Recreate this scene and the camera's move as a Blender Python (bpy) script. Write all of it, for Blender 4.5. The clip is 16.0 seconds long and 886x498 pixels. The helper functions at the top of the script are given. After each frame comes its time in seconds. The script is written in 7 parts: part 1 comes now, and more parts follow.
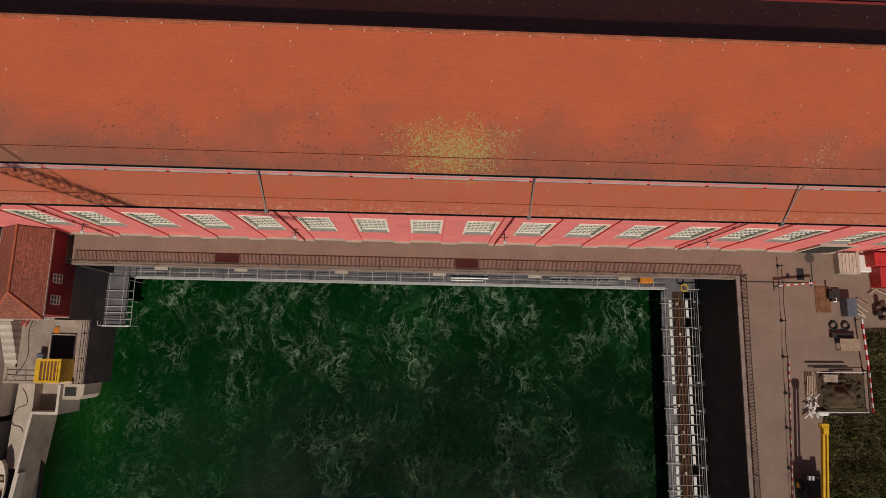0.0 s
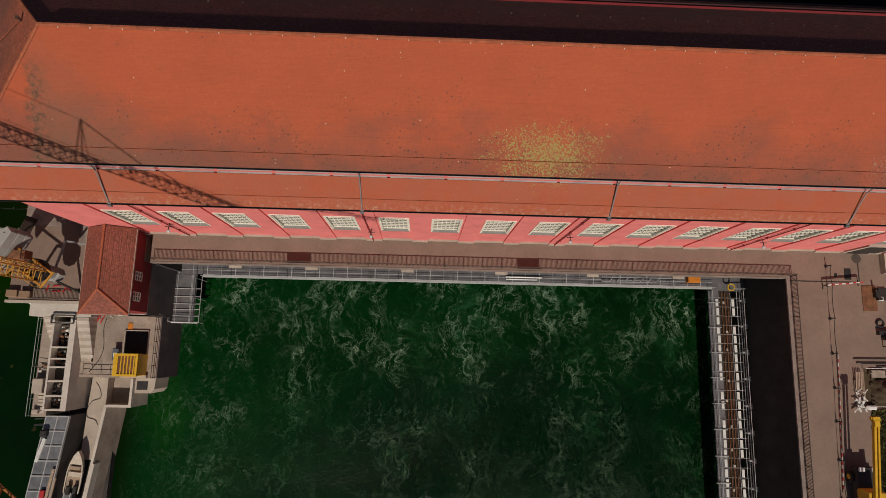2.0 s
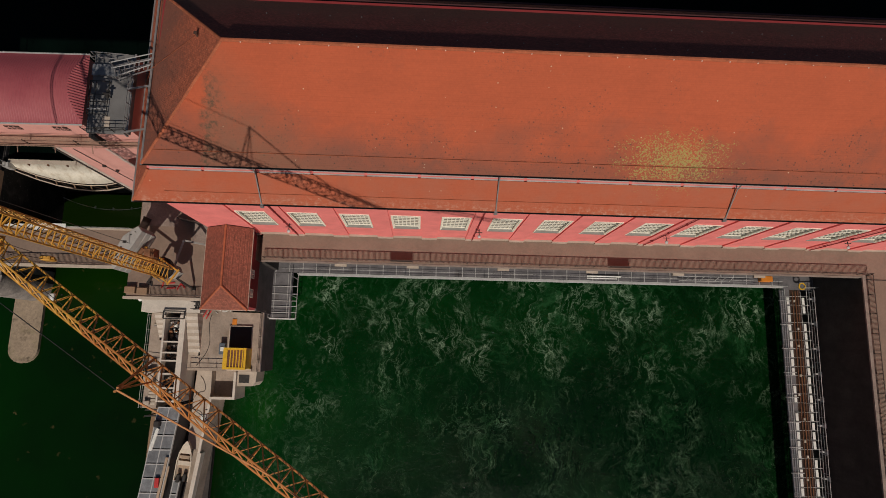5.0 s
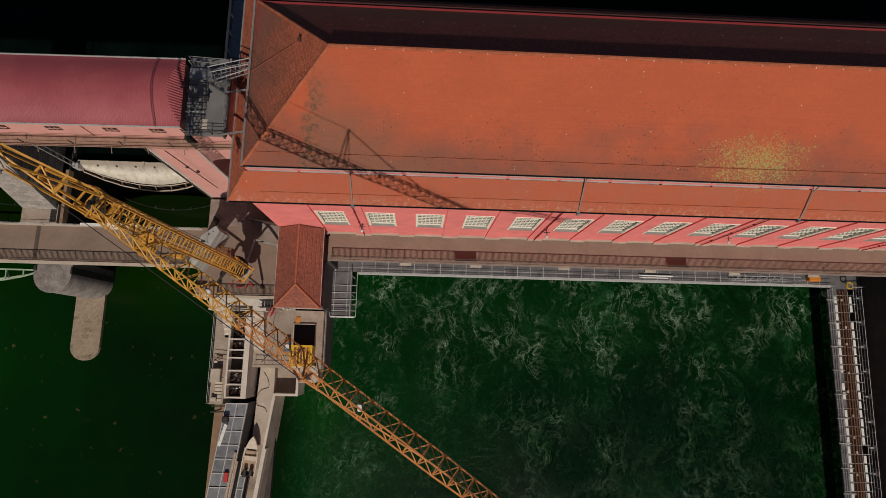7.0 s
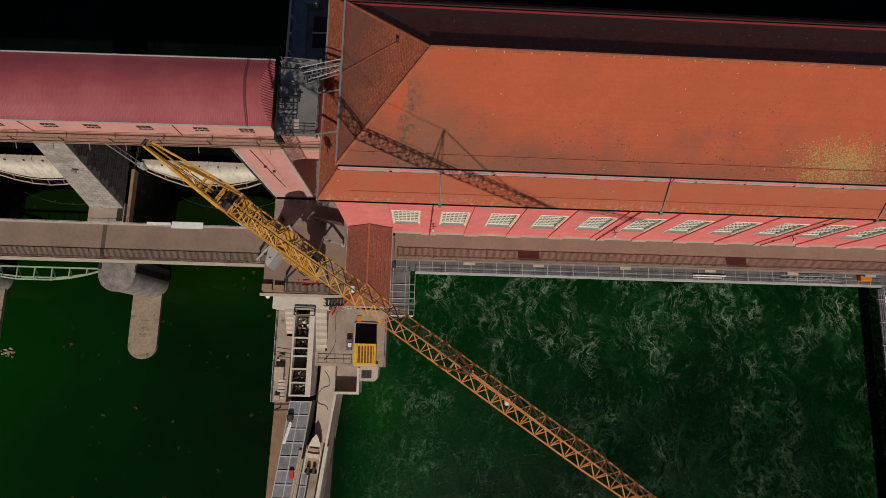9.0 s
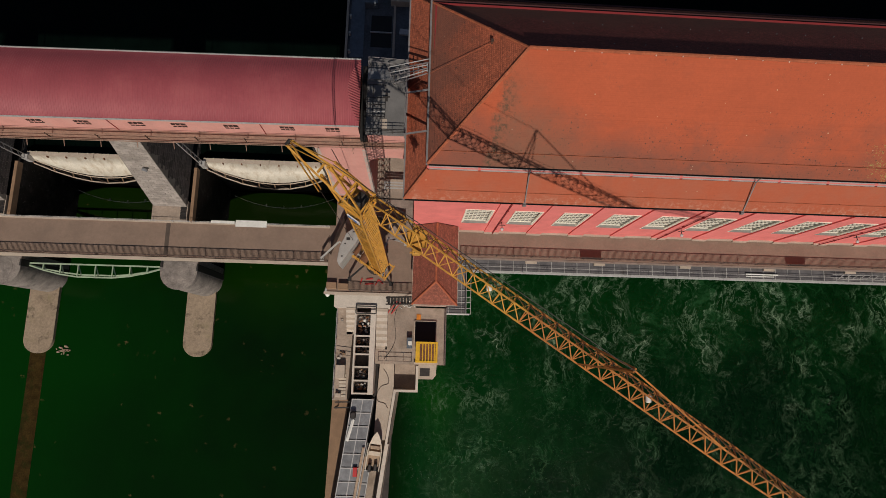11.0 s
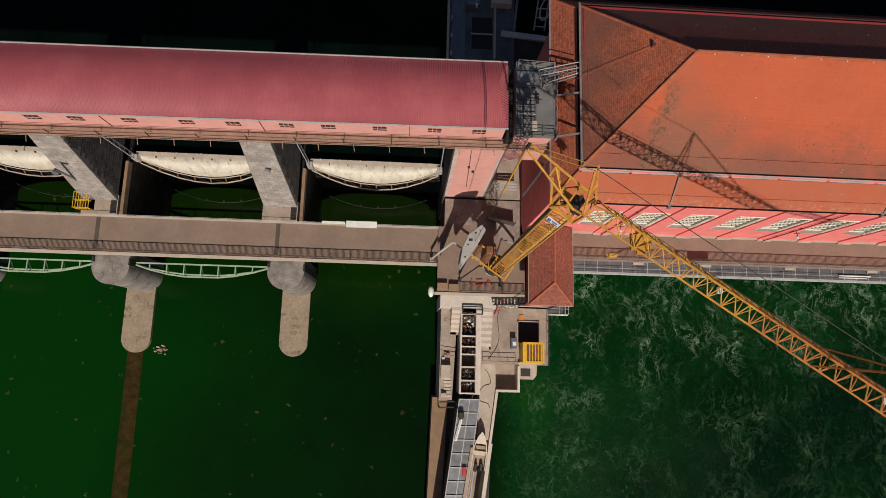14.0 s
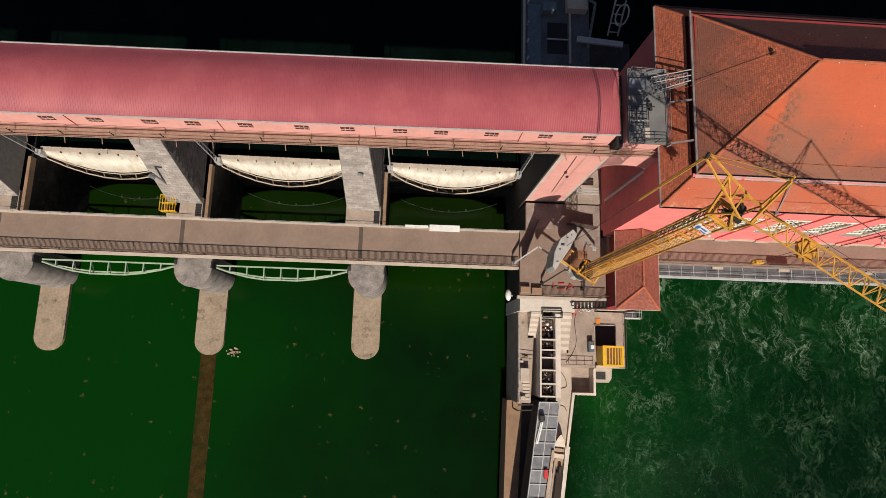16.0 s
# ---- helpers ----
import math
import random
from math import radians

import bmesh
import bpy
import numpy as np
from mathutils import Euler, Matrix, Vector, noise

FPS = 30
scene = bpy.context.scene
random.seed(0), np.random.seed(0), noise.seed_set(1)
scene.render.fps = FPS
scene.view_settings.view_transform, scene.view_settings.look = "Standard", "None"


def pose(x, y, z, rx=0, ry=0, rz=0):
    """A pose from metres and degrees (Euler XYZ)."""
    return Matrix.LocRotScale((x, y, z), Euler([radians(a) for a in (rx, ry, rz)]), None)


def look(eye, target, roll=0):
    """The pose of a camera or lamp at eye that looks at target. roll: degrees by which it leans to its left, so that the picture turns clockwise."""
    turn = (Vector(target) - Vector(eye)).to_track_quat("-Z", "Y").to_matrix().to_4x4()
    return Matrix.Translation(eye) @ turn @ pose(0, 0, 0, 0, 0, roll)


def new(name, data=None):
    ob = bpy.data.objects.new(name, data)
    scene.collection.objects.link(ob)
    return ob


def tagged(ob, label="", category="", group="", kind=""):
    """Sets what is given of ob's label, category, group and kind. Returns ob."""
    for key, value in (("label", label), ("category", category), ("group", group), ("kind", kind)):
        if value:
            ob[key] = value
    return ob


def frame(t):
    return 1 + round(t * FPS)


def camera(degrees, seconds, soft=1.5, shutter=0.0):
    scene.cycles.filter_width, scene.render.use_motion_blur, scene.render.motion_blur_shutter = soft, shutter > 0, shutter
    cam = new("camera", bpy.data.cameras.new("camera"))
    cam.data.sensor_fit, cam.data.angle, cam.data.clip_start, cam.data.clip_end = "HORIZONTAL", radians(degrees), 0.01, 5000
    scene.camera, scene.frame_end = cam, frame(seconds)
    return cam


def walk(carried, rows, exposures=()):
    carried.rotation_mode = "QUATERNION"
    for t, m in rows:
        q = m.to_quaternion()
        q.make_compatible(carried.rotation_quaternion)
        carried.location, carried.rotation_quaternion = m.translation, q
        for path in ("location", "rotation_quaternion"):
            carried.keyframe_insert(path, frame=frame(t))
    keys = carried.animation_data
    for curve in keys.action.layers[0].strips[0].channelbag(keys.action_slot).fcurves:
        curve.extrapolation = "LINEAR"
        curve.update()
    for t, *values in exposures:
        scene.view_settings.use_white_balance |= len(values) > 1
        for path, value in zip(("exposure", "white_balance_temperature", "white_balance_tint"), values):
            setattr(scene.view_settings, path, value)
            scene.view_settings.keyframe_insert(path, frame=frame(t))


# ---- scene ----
cam = camera(73.7, 16.0, 0.8)
ROWS = [
    (0.0, -3.440, 0.977, 63.590, 9.302, -2.197, 1.011),
    (0.5, -5.222, 0.748, 64.191, 9.348, -2.230, 1.023),
    (1.0, -6.999, 0.525, 64.761, 9.424, -2.204, 1.041),
    (1.5, -8.780, 0.296, 65.369, 9.499, -2.216, 1.088),
    (2.0, -10.558, 0.095, 65.896, 9.552, -2.203, 1.152),
    (2.5, -12.361, -0.092, 66.432, 9.596, -2.247, 1.171),
    (3.0, -14.241, -0.278, 66.976, 9.625, -2.190, 1.209),
    (3.5, -16.148, -0.466, 67.480, 9.674, -2.240, 1.206),
    (4.0, -18.104, -0.647, 67.949, 9.702, -2.275, 1.253),
    (6.5, -27.880, -1.409, 69.759, 9.779, -2.453, 1.267),
    (7.0, -29.833, -1.547, 69.976, 9.800, -2.505, 1.298),
    (7.5, -31.765, -1.682, 70.096, 9.810, -2.571, 1.321),
    (8.0, -33.727, -1.817, 70.166, 9.836, -2.617, 1.274),
    (8.5, -35.764, -1.950, 70.214, 9.908, -2.733, 1.287),
    (9.0, -37.841, -2.055, 70.235, 9.914, -2.744, 1.357),
    (11.5, -47.858, -2.296, 70.177, 9.707, -3.070, 1.439),
    (12.0, -49.993, -2.335, 70.113, 9.665, -3.014, 1.510),
    (12.5, -52.168, -2.375, 70.034, 9.621, -3.183, 1.461),
    (13.0, -54.457, -2.412, 69.995, 9.628, -3.154, 1.521),
    (13.5, -56.807, -2.453, 69.961, 9.647, -3.217, 1.547),
    (14.0, -59.227, -2.479, 69.893, 9.675, -3.181, 1.544),
    (14.5, -61.729, -2.481, 69.820, 9.689, -3.259, 1.542),
    (15.0, -64.322, -2.468, 69.737, 9.670, -3.207, 1.517),
    (15.5, -66.954, -2.461, 69.733, 9.661, -3.442, 1.460),
    (16.0, -69.673, -2.466, 69.774, 9.738, -3.488, 1.659),
]
EXPOSURES = [(0.0, -0.75), (9.2, -0.74), (11.5, -0.63), (12.5, -0.53), (14.5, -0.18), (16.0, 0.08)]
walk(cam, [(t, pose(*row)) for t, *row in ROWS], EXPOSURES)

# ---- light ----
SUN_ELEV = 43.7
world = bpy.data.worlds.new("world")
world.use_nodes = True
scene.world = world
_wn = world.node_tree
_bg = _wn.nodes["Background"]
_sky = _wn.nodes.new("ShaderNodeTexSky")
_sky.sky_type = "NISHITA"
_sky.sun_disc = False
_sky.sun_elevation = radians(SUN_ELEV)
_sky.sun_rotation = radians(180)
_wn.links.new(_sky.outputs[0], _bg.inputs[0])
_bg.inputs[1].default_value = 0.05
sun = new("sun", bpy.data.lights.new("sun", "SUN"))
sun.data.energy = 5.0
sun.data.angle = radians(0.5)
sun.data.color = (1.0, 0.92, 0.80)
sun.matrix_world = look((2.6, -60, 60 * math.tan(radians(SUN_ELEV))), (0, 0, 0))


# ---- mesh tools ----
def bm_box(bm, x0, x1, y0, y1, z0, z1):
    v = [bm.verts.new(p) for p in ((x0, y0, z0), (x1, y0, z0), (x1, y1, z0), (x0, y1, z0), (x0, y0, z1), (x1, y0, z1), (x1, y1, z1), (x0, y1, z1))]
    for f in ((3, 2, 1, 0), (4, 5, 6, 7), (0, 1, 5, 4), (1, 2, 6, 5), (2, 3, 7, 6), (3, 0, 4, 7)):
        bm.faces.new([v[i] for i in f])
    return bm


def box(x0, x1, y0, y1, z0, z1):
    return bm_box(bmesh.new(), x0, x1, y0, y1, z0, z1)


def bm_prism(bm, ring, z0, z1):
    """A solid over a plan outline, counter-clockwise."""
    lo = [bm.verts.new((x, y, z0)) for x, y in ring]
    hi = [bm.verts.new((x, y, z1)) for x, y in ring]
    bm.faces.new(lo[::-1])
    bm.faces.new(hi)
    n = len(ring)
    for i in range(n):
        bm.faces.new((lo[i], lo[(i + 1) % n], hi[(i + 1) % n], hi[i]))
    return bm


def prism(ring, z0, z1):
    return bm_prism(bmesh.new(), ring, z0, z1)


def bm_bar(bm, a, b, w, h=None, n=4):
    """A bar from a to b: four-sided w by h, or round with n sides."""
    a, b = Vector(a), Vector(b)
    d = (b - a).normalized()
    up = Vector((0, 0, 1)) if abs(d.z) < 0.95 else Vector((0, 1, 0))
    s = d.cross(up).normalized()
    u = s.cross(d).normalized()
    h = w if h is None else h
    k = math.sqrt(2) if n == 4 else 1
    off = math.pi / 4 if n == 4 else 0
    ring = [(math.cos(off + math.tau * i / n) * w / 2 * k, math.sin(off + math.tau * i / n) * h / 2 * k) for i in range(n)]
    lo = [bm.verts.new(a + s * p + u * q) for p, q in ring]
    hi = [bm.verts.new(b + s * p + u * q) for p, q in ring]
    bm.faces.new(lo)
    bm.faces.new(hi[::-1])
    for i in range(n):
        bm.faces.new((lo[i], hi[i], hi[(i + 1) % n], lo[(i + 1) % n]))
    return bm


def bar(a, b, w, h=None, n=4):
    return bm_bar(bmesh.new(), a, b, w, h, n)


def tube(pts, w, n=6):
    """One bent tube through points that lie about level."""
    bm = bmesh.new()
    rings = []
    for k, p in enumerate(pts):
        d = (pts[min(k + 1, len(pts) - 1)] - pts[max(k - 1, 0)]).normalized()
        s = d.cross(Vector((0, 0, 1))).normalized()
        u = s.cross(d)
        rings.append([bm.verts.new(p + s * math.cos(math.tau * i / n) * w / 2 + u * math.sin(math.tau * i / n) * w / 2) for i in range(n)])
    for a, b in zip(rings, rings[1:]):
        for i in range(n):
            bm.faces.new((a[i], b[i], b[(i + 1) % n], a[(i + 1) % n]))
    bm.faces.new(rings[0])
    bm.faces.new(rings[-1][::-1])
    return bm


def bm_extrude_x(bm, prof, x0, x1):
    """A solid along x from an outline in (y, z)."""
    lo = [bm.verts.new((x0, y, z)) for y, z in prof]
    hi = [bm.verts.new((x1, y, z)) for y, z in prof]
    bm.faces.new(lo)
    bm.faces.new(hi[::-1])
    n = len(prof)
    for i in range(n):
        bm.faces.new((lo[i], hi[i], hi[(i + 1) % n], lo[(i + 1) % n]))
    return bm


def bm_poly(bm, pts):
    return bm.faces.new([bm.verts.new(p) for p in pts])


def bevel(bm, w, seg=1):
    bmesh.ops.bevel(bm, geom=bm.edges[:], offset=w, segments=seg, affect="EDGES", profile=0.5)
    return bm


def part(name, bm, material, parent=None, label="", smooth=False):
    bmesh.ops.recalc_face_normals(bm, faces=bm.faces[:])
    me = bpy.data.meshes.new(name)
    bm.to_mesh(me)
    bm.free()
    if smooth:
        for p in me.polygons:
            p.use_smooth = True
    me.materials.append(material)
    ob = new(name, me)
    if parent is not None:
        ob.parent = parent
    if label:
        ob["label"] = label
    return ob


def thing(name, label, category, at=(0, 0, 0), group="", kind=""):
    ob = new(name)
    ob.location = at
    ob.empty_display_size = 0.2
    return tagged(ob, label, category, group, kind)


def shared(name, mesh, parent, m=None):
    ob = new(name, mesh)
    ob.parent = parent
    if m is not None:
        ob.matrix_local = m
    return ob


def mesh_of(name, bm, material):
    bmesh.ops.recalc_face_normals(bm, faces=bm.faces[:])
    me = bpy.data.meshes.new(name)
    bm.to_mesh(me)
    bm.free()
    me.materials.append(material)
    return me


# ---- materials ----
def mat(name, color, rough=0.8, metal=0.0, grain=None, stain=None, bump=0.0, bump_scale=40.0, spec=0.5, island=0.0, obj=0.0, streak=None):
    """A surface: base colour, fine grain (scale, darker, lighter), stains (scale, colour, amount, threshold), relief in metres."""
    m = bpy.data.materials.new(name)
    m.use_nodes = True
    nt = m.node_tree
    b = nt.nodes["Principled BSDF"]
    b.inputs["Roughness"].default_value = rough
    b.inputs["Metallic"].default_value = metal
    b.inputs["Specular IOR Level"].default_value = spec
    geo = nt.nodes.new("ShaderNodeNewGeometry")
    col = nt.nodes.new("ShaderNodeRGB")
    col.outputs[0].default_value = (*color, 1)
    out = col.outputs[0]

    def noise_at(scale, detail=6.0, rough_=0.6):
        n = nt.nodes.new("ShaderNodeTexNoise")
        n.inputs["Scale"].default_value = scale
        n.inputs["Detail"].default_value = detail
        n.inputs["Roughness"].default_value = rough_
        nt.links.new(geo.outputs["Position"], n.inputs["Vector"])
        return n.outputs["Fac"]

    def mapped(src, a, b_, c, d):
        r = nt.nodes.new("ShaderNodeMapRange")
        for i, v in enumerate((a, b_, c, d)):
            r.inputs[i + 1].default_value = v
        nt.links.new(src, r.inputs[0])
        return r.outputs[0]

    def mul(src, fac):
        x = nt.nodes.new("ShaderNodeMix")
        x.data_type, x.blend_type = "RGBA", "MULTIPLY"
        x.inputs[0].default_value = 1.0
        nt.links.new(src, x.inputs[6])
        nt.links.new(fac, x.inputs[7])
        return x.outputs[2]

    for g in grain or ():
        out = mul(out, mapped(noise_at(g[0]), 0.3, 0.7, g[1], g[2]))
    for sc, c, amount, lo in stain or ():
        x = nt.nodes.new("ShaderNodeMix")
        x.data_type = "RGBA"
        nt.links.new(mapped(noise_at(sc, 8.0, 0.65), lo, lo + 0.16, 0.0, amount), x.inputs[0])
        nt.links.new(out, x.inputs[6])
        x.inputs[7].default_value = (*c, 1)
        out = x.outputs[2]
    for sc, c, amount, lo in streak or ():
        v = nt.nodes.new("ShaderNodeVectorMath")
        v.operation = "MULTIPLY"
        v.inputs[1].default_value = (sc, sc, sc * 0.08)
        nt.links.new(geo.outputs["Position"], v.inputs[0])
        x = nt.nodes.new("ShaderNodeMix")
        x.data_type = "RGBA"
        nt.links.new(mapped(n_noise(nt, v.outputs[0], 1.0, 6, 0.65), lo, lo + 0.2, 0.0, amount), x.inputs[0])
        nt.links.new(out, x.inputs[6])
        x.inputs[7].default_value = (*c, 1)
        out = x.outputs[2]
    if island:
        out = mul(out, mapped(geo.outputs["Random Per Island"], 0, 1, 1 - island, 1 + island))
    if obj:
        info = nt.nodes.new("ShaderNodeObjectInfo")
        out = mul(out, mapped(info.outputs["Random"], 0, 1, 1 - obj, 1 + obj))
    nt.links.new(out, b.inputs["Base Color"])
    if bump:
        bp = nt.nodes.new("ShaderNodeBump")
        bp.inputs["Strength"].default_value = 0.6
        bp.inputs["Distance"].default_value = bump
        nt.links.new(noise_at(bump_scale, 5.0), bp.inputs["Height"])
        nt.links.new(bp.outputs[0], b.inputs["Normal"])
    m.diffuse_color = (*color, 1)
    return m



def nodes_of(name, rough=0.8, metal=0.0):
    m = bpy.data.materials.new(name)
    m.use_nodes = True
    nt = m.node_tree
    b = nt.nodes["Principled BSDF"]
    b.inputs["Roughness"].default_value = rough
    b.inputs["Metallic"].default_value = metal
    return m, nt, b


def n_noise(nt, vec, scale, detail=6.0, rough=0.6, warp=0.0):
    n = nt.nodes.new("ShaderNodeTexNoise")
    n.inputs["Scale"].default_value = scale
    n.inputs["Detail"].default_value = detail
    n.inputs["Roughness"].default_value = rough
    n.inputs["Distortion"].default_value = warp
    nt.links.new(vec, n.inputs["Vector"])
    return n.outputs["Fac"]


def n_range(nt, src, a, b, c, d):
    r = nt.nodes.new("ShaderNodeMapRange")
    for i, v in enumerate((a, b, c, d)):
        r.inputs[i + 1].default_value = v
    nt.links.new(src, r.inputs[0])
    return r.outputs[0]


def n_math(nt, op, a, b=None):
    x = nt.nodes.new("ShaderNodeMath")
    x.operation = op
    for i, v in enumerate((a, b)):
        if v is None:
            continue
        if isinstance(v, (int, float)):
            x.inputs[i].default_value = v
        else:
            nt.links.new(v, x.inputs[i])
    return x.outputs[0]


def n_mix(nt, fac, a, b, blend="MIX"):
    x = nt.nodes.new("ShaderNodeMix")
    x.data_type, x.blend_type = "RGBA", blend
    for i, v in ((0, fac), (6, a), (7, b)):
        if isinstance(v, tuple):
            x.inputs[i].default_value = (*v, 1)
        elif isinstance(v, (int, float)):
            x.inputs[i].default_value = v
        else:
            nt.links.new(v, x.inputs[i])
    return x.outputs[2]


def n_bump(nt, b, height, dist, strength=0.8):
    bp = nt.nodes.new("ShaderNodeBump")
    bp.inputs["Strength"].default_value = strength
    bp.inputs["Distance"].default_value = dist
    nt.links.new(height, bp.inputs["Height"])
    nt.links.new(bp.outputs[0], b.inputs["Normal"])


def tile_material(name, base, mossy, joint):
    """Plain clay tiles laid in courses, with lichen, soot and moss growing in patches."""
    m, nt, b = nodes_of(name, 0.85)
    uv = nt.nodes.new("ShaderNodeUVMap").outputs[0]
    pos = nt.nodes.new("ShaderNodeNewGeometry").outputs["Position"]
    px = nt.nodes.new("ShaderNodeSeparateXYZ")
    nt.links.new(pos, px.inputs[0])

    def scaled(src, v, add=(0.0, 0.0, 0.0)):
        n = nt.nodes.new("ShaderNodeVectorMath")
        n.operation = "MULTIPLY_ADD"
        n.inputs[1].default_value, n.inputs[2].default_value = v, add
        nt.links.new(src, n.inputs[0])
        return n.outputs[0]

    def length(src):
        n = nt.nodes.new("ShaderNodeVectorMath")
        n.operation = "LENGTH"
        nt.links.new(src, n.inputs[0])
        return n.outputs["Value"]

    def dots(scale, r0, r1, share):
        """Round spots: a share of the cells carries one."""
        v = nt.nodes.new("ShaderNodeTexVoronoi")
        v.inputs["Scale"].default_value = scale
        nt.links.new(pos, v.inputs["Vector"])
        s = nt.nodes.new("ShaderNodeSeparateXYZ")
        nt.links.new(v.outputs["Color"], s.inputs[0])
        return n_math(nt, "MULTIPLY", n_range(nt, v.outputs["Distance"], r0, r1, 1, 0), n_range(nt, s.outputs[0], share - 0.02, share + 0.02, 1, 0))

    br = nt.nodes.new("ShaderNodeTexBrick")
    br.offset = 0.5
    spread = 0.5 * (1 - joint)
    for k, v in (("Color1", (1.0 + spread,) * 3 + (1,)), ("Color2", (1.0 - spread,) * 3 + (1,)), ("Mortar", (joint, joint, joint, 1))):
        br.inputs[k].default_value = v
    for k, v in (("Scale", 1.0), ("Mortar Size", 0.012), ("Mortar Smooth", 0.4), ("Brick Width", 0.19), ("Row Height", 0.17), ("Bias", 0.1)):
        br.inputs[k].default_value = v
    nt.links.new(uv, br.inputs["Vector"])
    c = n_mix(nt, n_range(nt, n_noise(nt, pos, 0.25, 6, 0.65), 0.35, 0.65, 0, 1), tuple(v * (0.95 if mossy else 0.9) for v in base), tuple(v * (1.05 if mossy else 1.1) for v in base))
    c = n_mix(nt, 1.0, c, br.outputs["Color"], "MULTIPLY")
    streak = n_range(nt, n_noise(nt, scaled(uv, (0.12, 2.4, 1.0)), 1.0, 5, 0.6), 0.3, 0.7, 0.97, 1.03)
    c = n_mix(nt, 1.0, c, streak, "MULTIPLY")
    fine = n_range(nt, n_noise(nt, pos, 4.0, 5, 0.75), 0.3, 0.7, 0.95 if mossy else 0.82, 1.05 if mossy else 1.18)
    c = n_mix(nt, 1.0, c, fine, "MULTIPLY")
    low = n_range(nt, px.outputs[2], 21.7, 25.4, 0.42, 0.0)
    low = n_math(nt, "MULTIPLY", low, n_range(nt, px.outputs[2], 20.8, 21.4, 0, 1))
    west = n_range(nt, px.outputs[0], -12, -24, 0.0, 0.10)
    wash = n_math(nt, "ADD", n_math(nt, "ADD", n_noise(nt, pos, 0.2, 8, 0.68, 0.3), low), n_math(nt, "MULTIPLY", west, n_math(nt, "MULTIPLY", low, 3.0)))
    c = n_mix(nt, n_range(nt, wash, 0.60, 0.98, 0, 0.8), c, (0.175, 0.066, 0.044))
    patch = n_range(nt, n_math(nt, "ADD", n_noise(nt, pos, 0.35, 6, 0.65), n_math(nt, "MULTIPLY", low, 0.5)), 0.54, 0.68, 0, 1)
    c = n_mix(nt, n_math(nt, "MULTIPLY", dots(3.2, 0.10, 0.28, 0.34), patch), c, (0.06, 0.032, 0.024))
    c = n_mix(nt, n_math(nt, "MULTIPLY", n_range(nt, n_noise(nt, pos, 5.0, 4, 0.8), 0.54, 0.68, 0, 0.7), patch), c, (0.11, 0.056, 0.038))
    if mossy:
        c = n_mix(nt, dots(2.0, 0.06, 0.12, 0.08), c, (0.62, 0.46, 0.32))
        ragged = n_math(nt, "MULTIPLY", n_noise(nt, pos, 0.9, 6, 0.75), 2.2)
        e = n_math(nt, "ADD", n_math(nt, "ADD", px.outputs[0], n_math(nt, "MULTIPLY", px.outputs[1], -0.22)), ragged)
        u = n_math(nt, "ADD", n_math(nt, "ADD", px.outputs[0], n_math(nt, "MULTIPLY", px.outputs[1], 1.3)), ragged)
        gin = n_math(nt, "MULTIPLY", n_range(nt, e, -42.2, -41.7, 0, 1), n_range(nt, u, -14.5, -8.0, 1, 0))
        gin = n_math(nt, "MULTIPLY", gin, n_range(nt, n_noise(nt, pos, 0.8, 7, 0.72), 0.35, 0.62, 0.42, 0.8))
        gin = n_math(nt, "MULTIPLY", gin, n_range(nt, px.outputs[2], 20.8, 21.4, 0, 1))
        c = n_mix(nt, gin, c, (0.205, 0.088, 0.052))
        rim = n_math(nt, "MULTIPLY", n_range(nt, e, -42.4, -41.9, 0, 1), n_range(nt, e, -41.4, -40.4, 1, 0))
        rim = n_math(nt, "MULTIPLY", n_math(nt, "MULTIPLY", rim, n_range(nt, u, -14.5, -10.0, 1, 0)), n_range(nt, px.outputs[2], 20.8, 21.4, 0, 1))
        c = n_mix(nt, n_math(nt, "MULTIPLY", rim, n_range(nt, n_noise(nt, pos, 2.6, 5, 0.8), 0.47, 0.6, 0, 0.85)), c, (0.075, 0.05, 0.028))
        c = n_mix(nt, n_math(nt, "MULTIPLY", gin, dots(3.4, 0.14, 0.28, 0.4)), c, (0.09, 0.06, 0.035))
        edge = n_math(nt, "ADD", length(scaled(pos, (0.18, 0.42, 0.0), (0.25, -6.25, 0.0))), n_math(nt, "MULTIPLY", n_noise(nt, pos, 0.9, 6, 0.7), 1.6))
        share = n_range(nt, edge, 0.95, 1.75, 1, 0)
        spots = n_math(nt, "GREATER_THAN", n_math(nt, "ADD", n_noise(nt, pos, 6.5, 3, 0.8), n_math(nt, "MULTIPLY", share, 0.12)), 0.60)
        c = n_mix(nt, n_math(nt, "MULTIPLY", n_math(nt, "MULTIPLY", spots, n_range(nt, share, 0.0, 0.25, 0, 1)), 0.8), c, (0.31, 0.29, 0.085))
        near = n_range(nt, n_math(nt, "ADD", length(scaled(pos, (0.55, 0.5, 0.0), (-14.2, -7.55, 0.0))), n_noise(nt, pos, 1.5, 5)), 0.9, 1.5, 0.8, 0)
        c = n_mix(nt, n_math(nt, "MULTIPLY", near, spots), c, (0.36, 0.30, 0.22))
        skirt = n_math(nt, "MULTIPLY", n_range(nt, px.outputs[2], 20.8, 20.9, 1, 0), n_range(nt, n_noise(nt, pos, 0.5, 7, 0.7), 0.35, 0.7, 0.15, 0.75))
        c = n_mix(nt, skirt, c, (0.33, 0.105, 0.06))
        hem = n_range(nt, px.outputs[2], 18.5, 19.15, 0.75, 0.0)
